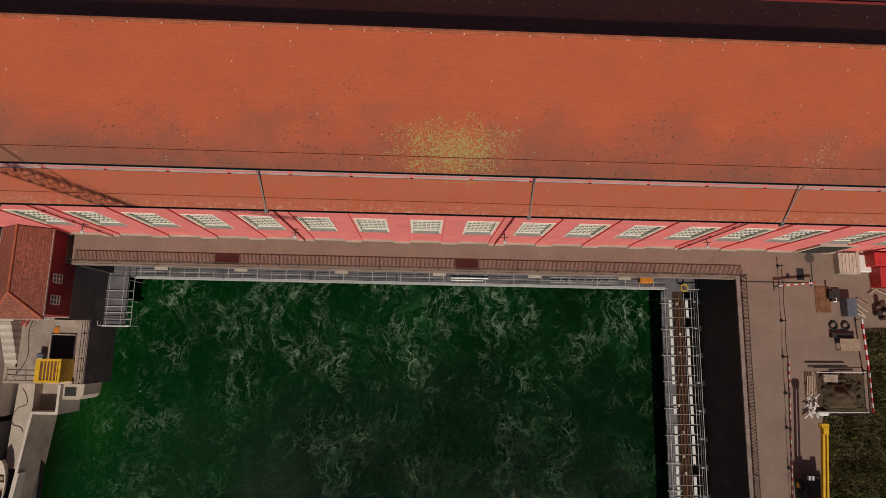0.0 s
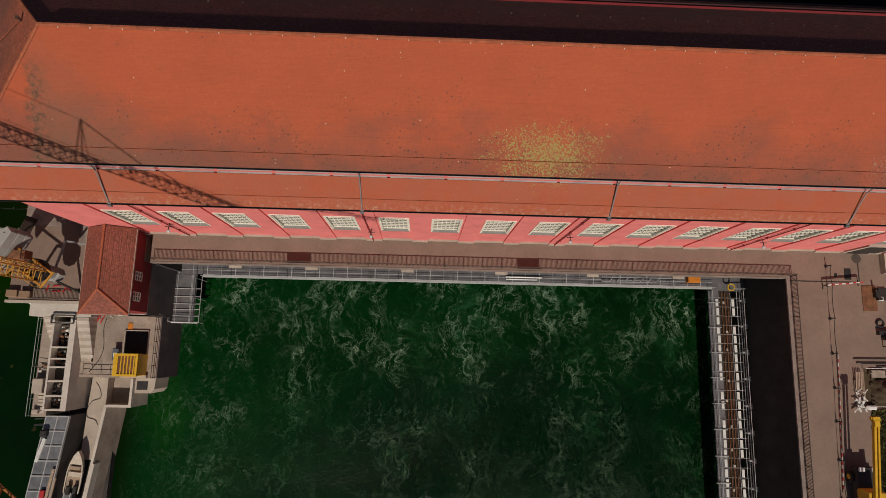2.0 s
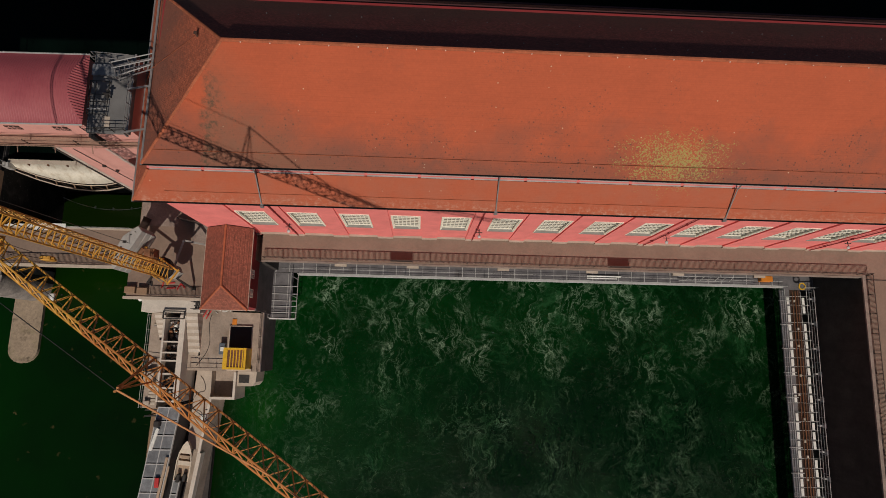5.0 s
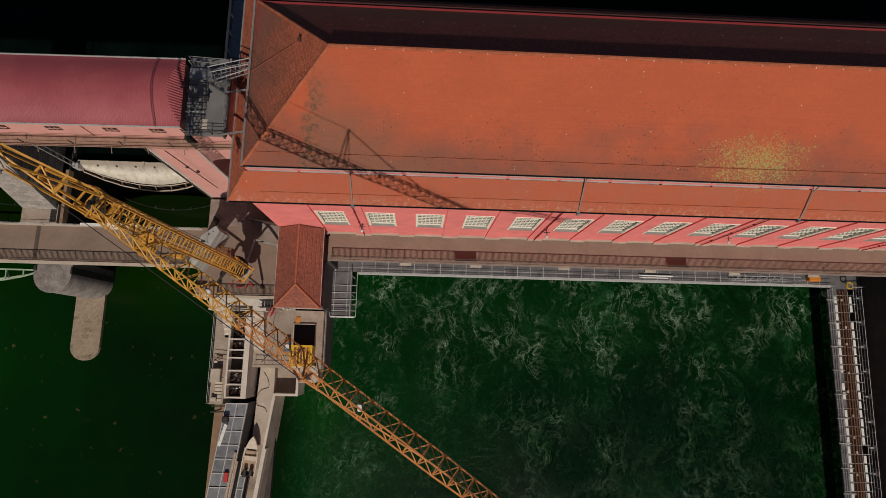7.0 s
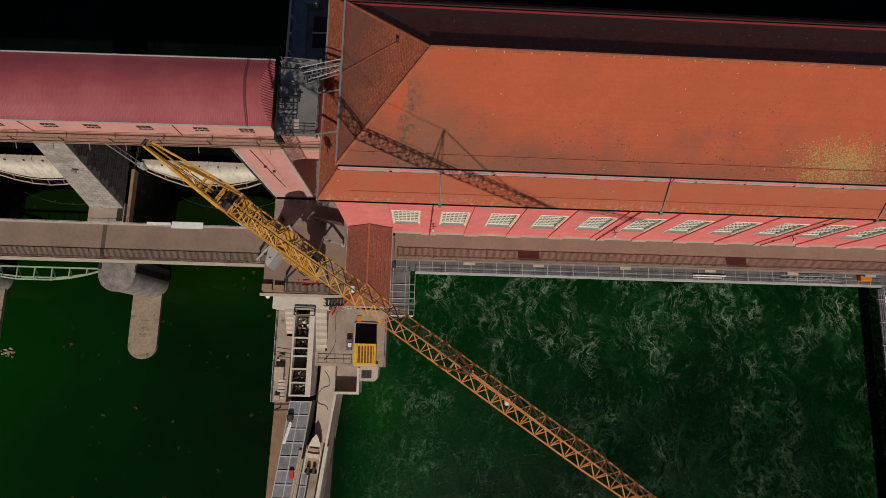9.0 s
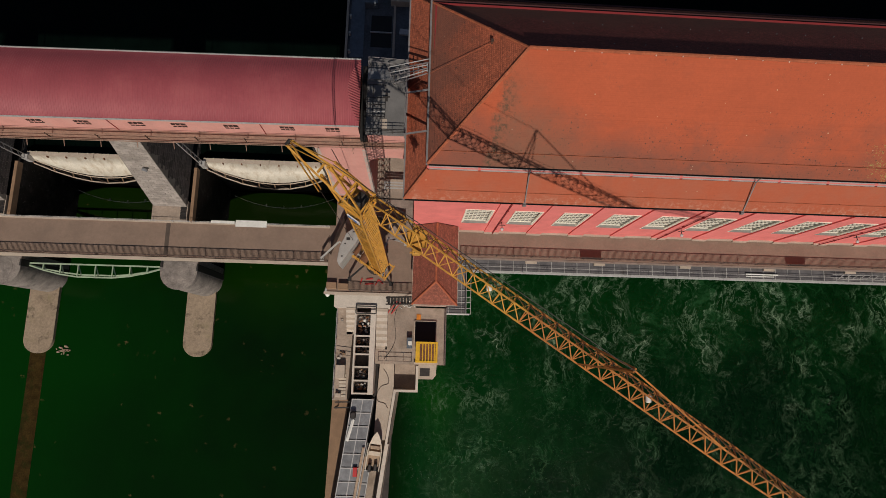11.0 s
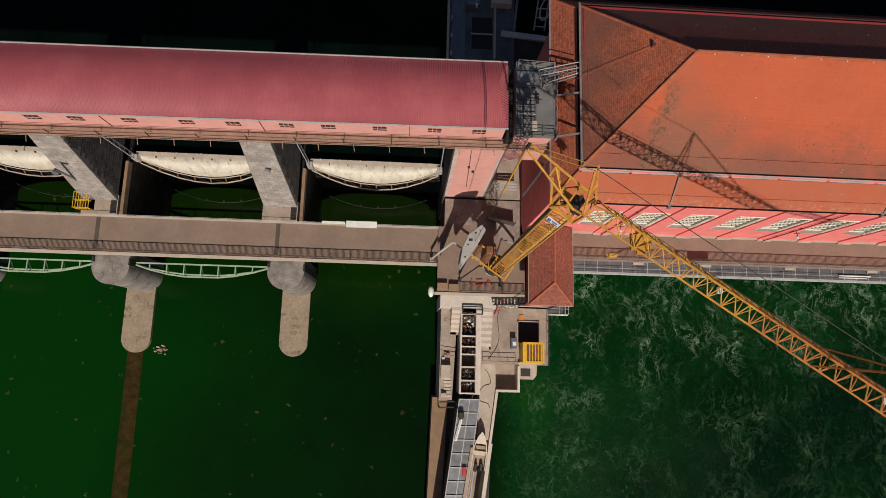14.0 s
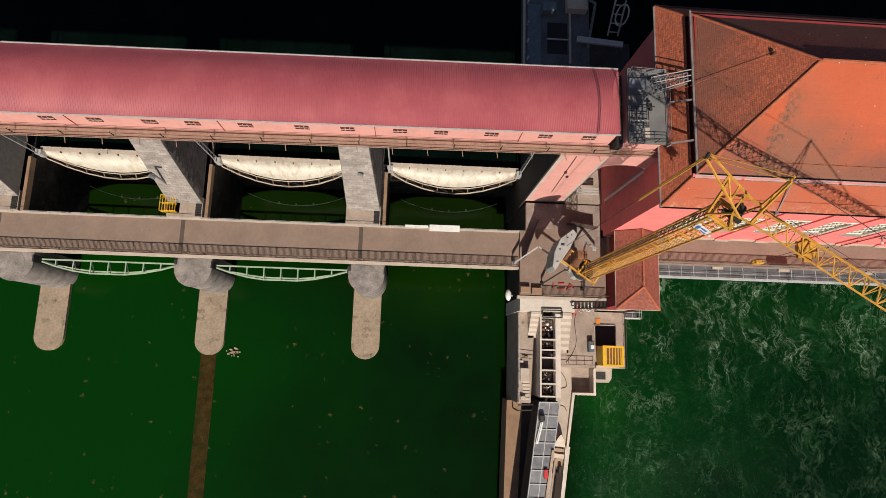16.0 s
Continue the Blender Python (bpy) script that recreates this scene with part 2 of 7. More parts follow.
        c = n_mix(nt, n_math(nt, "MULTIPLY", hem, n_range(nt, n_noise(nt, pos, 3.0, 6, 0.8), 0.5, 0.64, 0, 1)), c, (0.50, 0.27, 0.19))
    else:
        c = n_mix(nt, n_math(nt, "MULTIPLY", dots(2.6, 0.06, 0.16, 0.16), 0.7), c, (0.46, 0.28, 0.19))
        c = n_mix(nt, n_math(nt, "MULTIPLY", n_range(nt, n_noise(nt, pos, 1.1, 7, 0.75), 0.55, 0.72, 0, 1), 0.5), c, (0.10, 0.04, 0.026))
    nt.links.new(c, b.inputs["Base Color"])
    hgt = n_math(nt, "ADD", n_math(nt, "MULTIPLY", br.outputs["Fac"], -1.0), n_math(nt, "MULTIPLY", n_noise(nt, pos, 8, 4), 0.6))
    n_bump(nt, b, hgt, 0.006 if mossy else 0.035)
    m.diffuse_color = (*base, 1)
    return m


def water_material():
    """Green river water; turbulent and streaked with foam below the turbines, calm below the weir."""
    m, nt, b = nodes_of("river_water", 0.12)
    b.inputs["IOR"].default_value = 1.33
    b.inputs["Specular IOR Level"].default_value = 0.3
    pos = nt.nodes.new("ShaderNodeNewGeometry").outputs["Position"]
    sep = nt.nodes.new("ShaderNodeSeparateXYZ")
    nt.links.new(pos, sep.inputs[0])
    rough_zone = n_range(nt, sep.outputs[0], -47.5, -44.5, 0, 1)

    def vec(op, a, v, c=None):
        n = nt.nodes.new("ShaderNodeVectorMath")
        n.operation = op
        nt.links.new(a, n.inputs[0])
        n.inputs[1].default_value = v
        if c is not None:
            nt.links.new(c, n.inputs[2])
        return n.outputs[0]

    def warp(src, base, scale, amount, detail):
        n = nt.nodes.new("ShaderNodeTexNoise")
        n.inputs["Scale"].default_value, n.inputs["Detail"].default_value = scale, detail
        nt.links.new(src, n.inputs["Vector"])
        return vec("MULTIPLY_ADD", vec("SUBTRACT", n.outputs["Color"], (0.5, 0.5, 0.5)), (amount, amount, amount), base)

    def ridge(n, sharp):
        return n_range(nt, n_math(nt, "ABSOLUTE", n_math(nt, "SUBTRACT", n, 0.5)), 0.0, sharp, 1, 0)

    def mul(*parts):
        out = parts[0]
        for p_ in parts[1:]:
            out = n_math(nt, "MULTIPLY", out, p_)
        return out

    def add(*parts):
        out = parts[0]
        for p_ in parts[1:]:
            out = n_math(nt, "ADD", out, p_)
        return out

    # plumes drawn out downstream, broken up by swirls of two sizes
    swirl = warp(pos, warp(pos, pos, 0.13, 9.0, 3.0), 0.55, 2.6, 4.0)
    long = vec("MULTIPLY", swirl, (1.0, 0.45, 1.0))
    north = n_range(nt, sep.outputs[1], -12.0, 6.0, 0.0, 1.0)
    clump = n_range(nt, n_noise(nt, swirl, 0.085, 5, 0.6), 0.38, 0.62, 0.30, 1)
    fine = n_range(nt, n_noise(nt, swirl, 2.2, 8, 0.8), 0.34, 0.68, 0.18, 1)
    smoke = n_math(nt, "POWER", n_range(nt, n_noise(nt, long, 0.40, 9, 0.68), 0.48, 0.82, 0, 1), 1.3)
    strand = n_math(nt, "POWER", ridge(n_noise(nt, long, 0.26, 9, 0.58), 0.050), 2.2)
    thread = n_math(nt, "POWER", ridge(n_noise(nt, long, 0.62, 9, 0.62), 0.052), 2.2)
    veil = mul(add(mul(smoke, 1.25), mul(strand, 0.80), mul(thread, 0.55)), clump, n_range(nt, fine, 0, 1, 0.2, 1), n_range(nt, north, 0, 1, 0.75, 1.3), rough_zone)
    street = n_range(nt, n_noise(nt, vec("MULTIPLY", swirl, (1.0, 0.14, 1.0)), 0.15, 3, 0.55), 0.40, 0.60, 0.3, 1.25)
    veil = mul(veil, street)
    tight = mul(n_range(nt, n_noise(nt, pos, 0.21, 5, 0.65), 0.44, 0.62, 0.0, 1), street)
    bright = mul(n_math(nt, "POWER", add(mul(strand, 0.9), mul(thread, 0.8)), 1.5), tight, fine, n_range(nt, north, 0, 1, 0.25, 1.5))
    jets = mul(n_range(nt, n_noise(nt, vec("MULTIPLY", swirl, (1.0, 0.28, 1.0)), 0.6, 8, 0.7), 0.60, 0.78, 0, 1), fine, n_range(nt, sep.outputs[1], -1.0, 6.5, 0, 0.85))
    # short broken wavelets further downstream
    chop = mul(n_range(nt, n_noise(nt, vec("MULTIPLY", swirl, (0.8, 1.7, 1.0)), 1.9, 7, 0.78), 0.585, 0.74, 0, 1), clump, n_range(nt, north, 0, 1, 0.75, 0.2))
    foam = mul(n_math(nt, "MINIMUM", add(bright, jets, mul(chop, 0.75)), 1.0), rough_zone)
    tone = add(n_range(nt, sep.outputs[0], -14, -42, 0.0, 0.66), n_range(nt, n_noise(nt, pos, 0.06, 5), 0.35, 0.65, -0.15, 0.35), n_range(nt, north, 0, 1, -0.05, 0.25))
    race = n_mix(nt, n_math(nt, "MINIMUM", n_math(nt, "MAXIMUM", tone, 0.0), 1.0), WATER_DEEP, WATER_LIGHT)
    west = add(n_range(nt, sep.outputs[0], -72, -108, 0.0, 0.95), n_range(nt, n_noise(nt, pos, 0.05, 4), 0.35, 0.65, 0, 0.4))
    calm = n_mix(nt, n_math(nt, "MINIMUM", west, 1.0), (0.0015, 0.0078, 0.0010), (0.0014, 0.0270, 0.0012))
    olive_patch = n_range(nt, add(mul(n_math(nt, "ABSOLUTE", add(sep.outputs[0], 66.0)), 0.55), n_math(nt, "ABSOLUTE", n_math(nt, "SUBTRACT", sep.outputs[1], 7.0)), mul(n_noise(nt, pos, 0.25, 4), 4.0)), 2.0, 11.0, 0.72, 0)
    calm = n_mix(nt, olive_patch, calm, (0.0050, 0.0230, 0.0006))
    bay = n_range(nt, sep.outputs[1], 11.5, 13.5, 0, 0.8)
    calm = n_mix(nt, bay, calm, (0.0045, 0.0110, 0.0010))
    c = n_mix(nt, rough_zone, calm, race)
    glow = n_math(nt, "POWER", n_range(nt, n_math(nt, "ADD", n_math(nt, "ABSOLUTE", n_math(nt, "ADD", sep.outputs[0], 42.0)), n_math(nt, "MULTIPLY", n_math(nt, "ABSOLUTE", n_math(nt, "ADD", sep.outputs[1], 9.0)), 0.7)), 0.0, 5.5, 1, 0), 1.3)
    c = n_mix(nt, n_math(nt, "MULTIPLY", glow, 0.8), c, (0.004, 0.045, 0.002))
    c = n_mix(nt, n_math(nt, "MINIMUM", veil, 0.9), c, (0.014, 0.060, 0.019))
    c = n_mix(nt, mul(foam, 0.85), c, (0.24, 0.33, 0.22))
    spots = nt.nodes.new("ShaderNodeTexVoronoi")
    spots.inputs["Scale"].default_value = 0.75
    nt.links.new(warp(pos, pos, 2.2, 1.1, 4.0), spots.inputs["Vector"])
    pick = nt.nodes.new("ShaderNodeSeparateXYZ")
    nt.links.new(spots.outputs["Color"], pick.inputs[0])
    drift = n_math(nt, "MULTIPLY", n_range(nt, spots.outputs["Distance"], 0.05, 0.22, 0.6, 0), n_range(nt, pick.outputs[0], 0.34, 0.36, 1, 0))
    drift = n_math(nt, "MULTIPLY", n_math(nt, "MULTIPLY", drift, n_math(nt, "SUBTRACT", 1.0, rough_zone)), n_range(nt, n_noise(nt, pos, 0.14, 4), 0.50, 0.62, 0.0, 1))
    c = n_mix(nt, drift, c, (0.15, 0.10, 0.045))
    nt.links.new(c, b.inputs["Base Color"])
    h = n_math(nt, "ADD", n_math(nt, "MULTIPLY", n_noise(nt, swirl, 0.9, 8, 0.65), n_range(nt, rough_zone, 0, 1, 0.02, 0.5)), n_math(nt, "MULTIPLY", foam, 0.2))
    n_bump(nt, b, h, 0.5, 0.6)
    m.diffuse_color = (*WATER_LIGHT, 1)
    return m


WATER_DEEP, WATER_LIGHT = (0.0008, 0.0094, 0.0019), (0.0010, 0.0285, 0.0032)
TILE = (0.42, 0.084, 0.032)
M_TILE = tile_material("clay_roof_tiles", TILE, True, 0.95)
M_TILE_OLD = tile_material("weathered_clay_tiles", (0.40, 0.102, 0.050), False, 0.52)
M_TILE_GATE = tile_material("brown_clay_tiles", (0.29, 0.088, 0.056), False, 0.5)
# Darker copy of the roof tiles: the back slope's shade is in its colour.
M_TILE_DARK = tile_material("shade_dark_clay_tiles", (0.24, 0.052, 0.040), False, 0.5)
M_WATER = water_material()
M_RIDGE = mat("ridge_tile", (0.37, 0.10, 0.045), 0.85, grain=[(1.5, 0.75, 1.2), (9, 0.8, 1.2)], bump=0.02, bump_scale=8)
M_PINK = mat("pink_render", (0.78, 0.205, 0.19), 0.9, grain=[(0.6, 0.88, 1.08), (12, 0.92, 1.07)], stain=[(0.5, (0.40, 0.10, 0.09), 0.45, 0.58)], bump=0.004)
M_PINKW = mat("pale_pink_render", (0.65, 0.31, 0.27), 0.9, streak=[(0.9, (0.50, 0.27, 0.23), 0.5, 0.52)], grain=[(0.6, 0.88, 1.08), (12, 0.92, 1.07)], stain=[(0.6, (0.45, 0.30, 0.26), 0.5, 0.55)], bump=0.004)
M_REDSHEET = mat("red_sheet_metal", (0.085, 0.026, 0.025), 0.8, grain=[(1, 0.8, 1.15)])
M_PALEREND = mat("washed_render", (0.50, 0.42, 0.37), 0.9, grain=[(0.6, 0.8, 1.1), (8, 0.85, 1.1)], stain=[(0.9, (0.62, 0.31, 0.27), 0.9, 0.5)])
M_RED = mat("dark_red_render", (0.24, 0.022, 0.024), 0.9, grain=[(0.6, 0.85, 1.1), (12, 0.9, 1.1)], bump=0.004)
M_WHITE = mat("cream_window_paint", (0.86, 0.80, 0.68), 0.55, grain=[(2, 0.85, 1.08), (20, 0.92, 1.06)])
M_GREYW = mat("grey_flashing", (0.24, 0.22, 0.22), 0.6, 0.2, grain=[(1.2, 0.75, 1.2)], stain=[(0.8, (0.3, 0.2, 0.17), 0.5, 0.55)])
M_ASPH = mat("asphalt", (0.235, 0.162, 0.124), 0.92, grain=[(0.35, 0.86, 1.1), (3, 0.93, 1.07), (30, 0.8, 1.2)], stain=[(0.3, (0.14, 0.105, 0.085), 0.3, 0.57), (0.9, (0.25, 0.19, 0.145), 0.3, 0.62)], bump=0.006, bump_scale=60)
M_ASPHD = mat("asphalt_patch", (0.085, 0.062, 0.05), 0.92, grain=[(1, 0.85, 1.15), (30, 0.8, 1.2)])
M_CONC = mat("old_concrete", (0.36, 0.28, 0.225), 0.9, grain=[(0.5, 0.75, 1.15), (5, 0.85, 1.12), (25, 0.88, 1.1)], stain=[(0.45, (0.19, 0.14, 0.10), 0.65, 0.54), (1.3, (0.48, 0.40, 0.33), 0.5, 0.6)], bump=0.012, bump_scale=12)
M_CONCL = mat("pale_concrete", (0.46, 0.375, 0.305), 0.85, grain=[(0.6, 0.85, 1.1), (8, 0.88, 1.1)], stain=[(0.7, (0.30, 0.23, 0.18), 0.55, 0.57)], bump=0.008, bump_scale=15)
# Near-black tone carries the shade of unlit walls and recesses; streaks are stain.
M_CONCD = mat("shade_dark_concrete", (0.045, 0.036, 0.033), 0.85, streak=[(0.8, (0.02, 0.016, 0.014), 0.6, 0.5)], grain=[(0.4, 0.6, 1.3), (4, 0.75, 1.2)], stain=[(0.5, (0.02, 0.018, 0.014), 0.7, 0.5)], bump=0.02, bump_scale=5)
M_STONE = mat("pier_stone", (0.30, 0.26, 0.235), 0.9, grain=[(0.7, 0.75, 1.15), (7, 0.75, 1.2)], stain=[(0.5, (0.42, 0.37, 0.33), 0.6, 0.56)], bump=0.03, bump_scale=4, obj=0.16)
M_STONED = mat("dark_pier_stone", (0.075, 0.062, 0.06), 0.85, grain=[(0.7, 0.6, 1.3), (7, 0.6, 1.4)], stain=[(2.6, (0.24, 0.22, 0.22), 0.7, 0.60)], bump=0.03, bump_scale=4, obj=0.3)
M_APRON = mat("silty_apron_concrete", (0.30, 0.225, 0.16), 0.92, grain=[(0.35, 0.85, 1.12), (3, 0.8, 1.18), (18, 0.8, 1.2)], stain=[(0.6, (0.22, 0.18, 0.10), 0.6, 0.52), (1.6, (0.38, 0.31, 0.25), 0.5, 0.60), (0.8, (0.05, 0.034, 0.024), 0.9, 0.565)], bump=0.02, bump_scale=6)
# Near-black base holds the shade of the gate bays; pale flecks are stone.
M_SHADESTONE = mat("shade_black_stone", (0.014, 0.012, 0.012), 0.8, grain=[(0.7, 0.6, 1.3), (7, 0.6, 1.4)], stain=[(0.6, (0.05, 0.043, 0.043), 0.7, 0.5), (3.2, (0.22, 0.205, 0.20), 0.85, 0.60)], bump=0.03, bump_scale=4, spec=0.2)
M_DRUM = mat("grey_drum_stone", (0.25, 0.215, 0.195), 0.9, grain=[(0.8, 0.65, 1.25), (7, 0.7, 1.25)], stain=[(0.7, (0.07, 0.06, 0.06), 0.6, 0.52), (3.0, (0.36, 0.33, 0.31), 0.7, 0.63)], bump=0.03, bump_scale=5)
M_MORTAR = mat("pier_mortar", (0.20, 0.175, 0.155), 0.95, grain=[(2, 0.8, 1.2)])
M_MROOF = mat("red_metal_roof", (0.315, 0.066, 0.080), 0.55, grain=[(0.25, 0.9, 1.1), (5, 0.95, 1.05)], stain=[(0.25, (0.37, 0.10, 0.105), 0.5, 0.5)])
M_MROOFL = mat("light_red_metal", (0.46, 0.13, 0.14), 0.55, grain=[(2, 0.9, 1.1)])
M_CRANE = mat("crane_yellow_paint", (0.58, 0.285, 0.045), 0.5, grain=[(1.5, 0.75, 1.15), (20, 0.9, 1.08)], stain=[(2.5, (0.26, 0.10, 0.03), 0.75, 0.55)])
M_CRANED = mat("rusty_crane_paint", (0.50, 0.185, 0.042), 0.6, grain=[(1.5, 0.7, 1.2), (20, 0.85, 1.1)], stain=[(2.5, (0.20, 0.08, 0.03), 0.7, 0.56)])
M_STEEL = mat("galvanised_steel", (0.46, 0.44, 0.43), 0.5, 0.15, grain=[(4, 0.8, 1.15)])
M_GRATE = mat("grey_grating", (0.16, 0.148, 0.155), 0.6, 0.3, grain=[(0.8, 0.7, 1.25), (15, 0.75, 1.25)], stain=[(0.6, (0.10, 0.08, 0.07), 0.6, 0.56)])
M_DARK = mat("dark_steel", (0.035, 0.03, 0.028), 0.6, 0.2, grain=[(3, 0.7, 1.3)])
M_RAIL = mat("brown_railing_paint", (0.075, 0.05, 0.042), 0.6, 0.1, grain=[(3, 0.7, 1.3)])
# Lighter copy of the railing paint; sun on the bars is in its colour.
M_BALU = mat("sunlit_brown_paint", (0.27, 0.175, 0.14), 0.6, grain=[(3, 0.8, 1.2)])
M_CONCW = mat("bright_concrete", (0.60, 0.52, 0.45), 0.85, grain=[(0.6, 0.85, 1.1), (8, 0.88, 1.1)], stain=[(0.8, (0.36, 0.29, 0.23), 0.5, 0.58)], bump=0.008, bump_scale=15)
M_RUST = mat("rusty_steel", (0.20, 0.085, 0.04), 0.85, 0.1, grain=[(1.5, 0.6, 1.3), (12, 0.75, 1.25)], stain=[(1, (0.30, 0.14, 0.06), 0.6, 0.55)], bump=0.006)
M_MINT = mat("pale_green_paint", (0.34, 0.42, 0.30), 0.55, grain=[(2, 0.8, 1.12)], stain=[(1.2, (0.25, 0.22, 0.15), 0.5, 0.6)])
M_GRASS = mat("grass_blades", (0.105, 0.098, 0.028), 0.95, grain=[(0.8, 0.6, 1.4), (6, 0.6, 1.4)], island=0.4)
M_SOIL = mat("earth", (0.066, 0.044, 0.022), 0.95, grain=[(0.8, 0.7, 1.3), (9, 0.7, 1.3)], bump=0.04, bump_scale=6)
M_WOOD = mat("weathered_timber", (0.38, 0.27, 0.19), 0.85, grain=[(2, 0.75, 1.2), (25, 0.8, 1.15)], obj=0.12)
M_GLASS = mat("window_glass", (0.125, 0.12, 0.105), 0.12, grain=[(0.5, 0.7, 1.3), (6, 0.85, 1.15)])
M_PANE = mat("dark_pane", (0.035, 0.022, 0.022), 0.2, grain=[(1.5, 0.6, 1.4)])
M_SILL = mat("grey_sill_lead", (0.20, 0.185, 0.165), 0.7, grain=[(1.5, 0.8, 1.15), (12, 0.85, 1.12)])
M_GALL = mat("faded_brown_timber", (0.31, 0.19, 0.14), 0.85, grain=[(1.5, 0.75, 1.2), (12, 0.8, 1.15)], stain=[(1.2, (0.16, 0.08, 0.06), 0.5, 0.55)])
M_EDGE = mat("weathered_edge_concrete", (0.27, 0.205, 0.175), 0.9, grain=[(0.7, 0.75, 1.2), (6, 0.8, 1.15)], stain=[(0.8, (0.13, 0.09, 0.075), 0.6, 0.53), (1.7, (0.42, 0.35, 0.30), 0.5, 0.6)], bump=0.01)
M_BLACK = mat("black_rubber", (0.012, 0.011, 0.011), 0.8, grain=[(5, 0.8, 1.3)])
M_BRED = mat("bright_red_paint", (0.48, 0.03, 0.03), 0.5, grain=[(2, 0.8, 1.15)])
M_YEL = mat("signal_yellow_paint", (0.70, 0.40, 0.02), 0.5, grain=[(2, 0.8, 1.12)], stain=[(2, (0.35, 0.16, 0.03), 0.6, 0.6)])
M_ORANGE = mat("orange_paint", (0.62, 0.20, 0.02), 0.5, grain=[(2, 0.8, 1.12)])
M_BLUE = mat("sign_blue", (0.05, 0.13, 0.42), 0.5)
M_BOAT = mat("boat_white", (0.62, 0.52, 0.42), 0.45, grain=[(3, 0.85, 1.1)], stain=[(2, (0.35, 0.25, 0.17), 0.4, 0.6)])
M_SLATE = mat("blue_grey_sheet", (0.13, 0.15, 0.18), 0.5, 0.3, grain=[(2, 0.8, 1.2)])
M_RAW = mat("bare_white_plastic", (0.74, 0.72, 0.68), 0.5, grain=[(2, 0.85, 1.08)])
M_GATE = mat("cream_gate_paint", (0.63, 0.575, 0.49), 0.6, streak=[(1.6, (0.30, 0.20, 0.11), 0.55, 0.5)], grain=[(0.5, 0.85, 1.1), (6, 0.9, 1.08)], stain=[(1.1, (0.28, 0.18, 0.10), 0.5, 0.58)])
M_BALL = mat("pale_ballast", (0.38, 0.36, 0.34), 0.8, grain=[(0.8, 0.8, 1.12), (9, 0.88, 1.1)], stain=[(1.2, (0.28, 0.24, 0.2), 0.5, 0.58)], bump=0.006)
M_RUSTC = mat("brown_stained_concrete", (0.27, 0.165, 0.10), 0.9, grain=[(0.6, 0.8, 1.15), (8, 0.85, 1.12)], stain=[(0.5, (0.16, 0.10, 0.06), 0.5, 0.55)], bump=0.01)
M_COVER = mat("galvanised_cover", (0.20, 0.20, 0.21), 0.5, 0.35, grain=[(1.2, 0.7, 1.3), (18, 0.8, 1.2)], stain=[(1.5, (0.34, 0.33, 0.32), 0.5, 0.6)], obj=0.12)
M_BOARD = mat("pale_board", (0.50, 0.42, 0.34), 0.8, grain=[(1.5, 0.8, 1.12), (15, 0.88, 1.1)], obj=0.1)
M_ZINC = mat("bright_zinc", (0.50, 0.49, 0.48), 0.6, 0.1, grain=[(1.5, 0.75, 1.12)], stain=[(0.8, (0.28, 0.24, 0.22), 0.5, 0.6)])
M_RUSTD = mat("dark_rust", (0.06, 0.03, 0.02), 0.85, grain=[(1.5, 0.6, 1.3), (12, 0.75, 1.25)], stain=[(1.2, (0.16, 0.07, 0.03), 0.5, 0.58)])
M_UMBER = mat("umber_steel_plate", (0.030, 0.012, 0.009), 0.8, grain=[(1.5, 0.7, 1.3)])
M_LEAD = mat("dull_lead", (0.33, 0.265, 0.255), 0.7, grain=[(0.7, 0.75, 1.2), (8, 0.85, 1.1)], stain=[(0.6, (0.42, 0.20, 0.17), 0.5, 0.52)])
M_FELT = mat("grey_roof_felt", (0.15, 0.142, 0.14), 0.9, grain=[(0.8, 0.8, 1.15), (14, 0.85, 1.12)])

# ---- setting: water, ground ----
WATER, UPPER = -15.0, -3.6
RACE = -12.4
tagged(part("water", box(-600, 600, -500, 20.0, WATER - 0.6, WATER), M_WATER), "calm dark green water below the weir", "water", kind="structure")
tagged(part("water_tailrace", prism([(-57.4, -70), (600, -70), (600, 20.0), (-48.6, 20.0), (-48.6, -8)], WATER - 0.5, RACE), M_WATER), "dark green tail race streaked with foam below the turbines", "water", kind="structure")
M_UPWATER = mat("upstream_water", (0.0012, 0.0035, 0.0025), 0.15, grain=[(0.2, 0.6, 1.5)], stain=[(1.3, (0.02, 0.022, 0.015), 0.5, 0.72)], bump=0.05, bump_scale=1.5, spec=0.04)
tagged(part("water_upstream", box(-600, -46, 20.6, 600, UPPER - 0.6, UPPER), M_UPWATER), "nearly black still water above the weir", "water", kind="structure")
tagged(part("water_headrace", box(-46, 600, 31, 600, UPPER - 0.6, UPPER), M_UPWATER), "nearly black water of the headrace", "water", kind="structure")

# ---- powerhouse ----
XE = 75.0
ph = thing("powerhouse", "long pink rendered powerhouse with red tiled double hipped roof", "building")
PITCH, C0 = 5.15, -3.1
CENTRES = [C0 + PITCH * k for k in range(-7, 8)] + [C0 + PITCH * 8 + 1.2 + PITCH * k for k in range(0, 7)]
Y0, Z_SILL, Z_HEAD, HALF = 12.1, 5.0, 10.95, 1.42
bm = bmesh.new()
bm_box(bm, -46.0, XE, 13.0, 30.3, -16, 18.3)
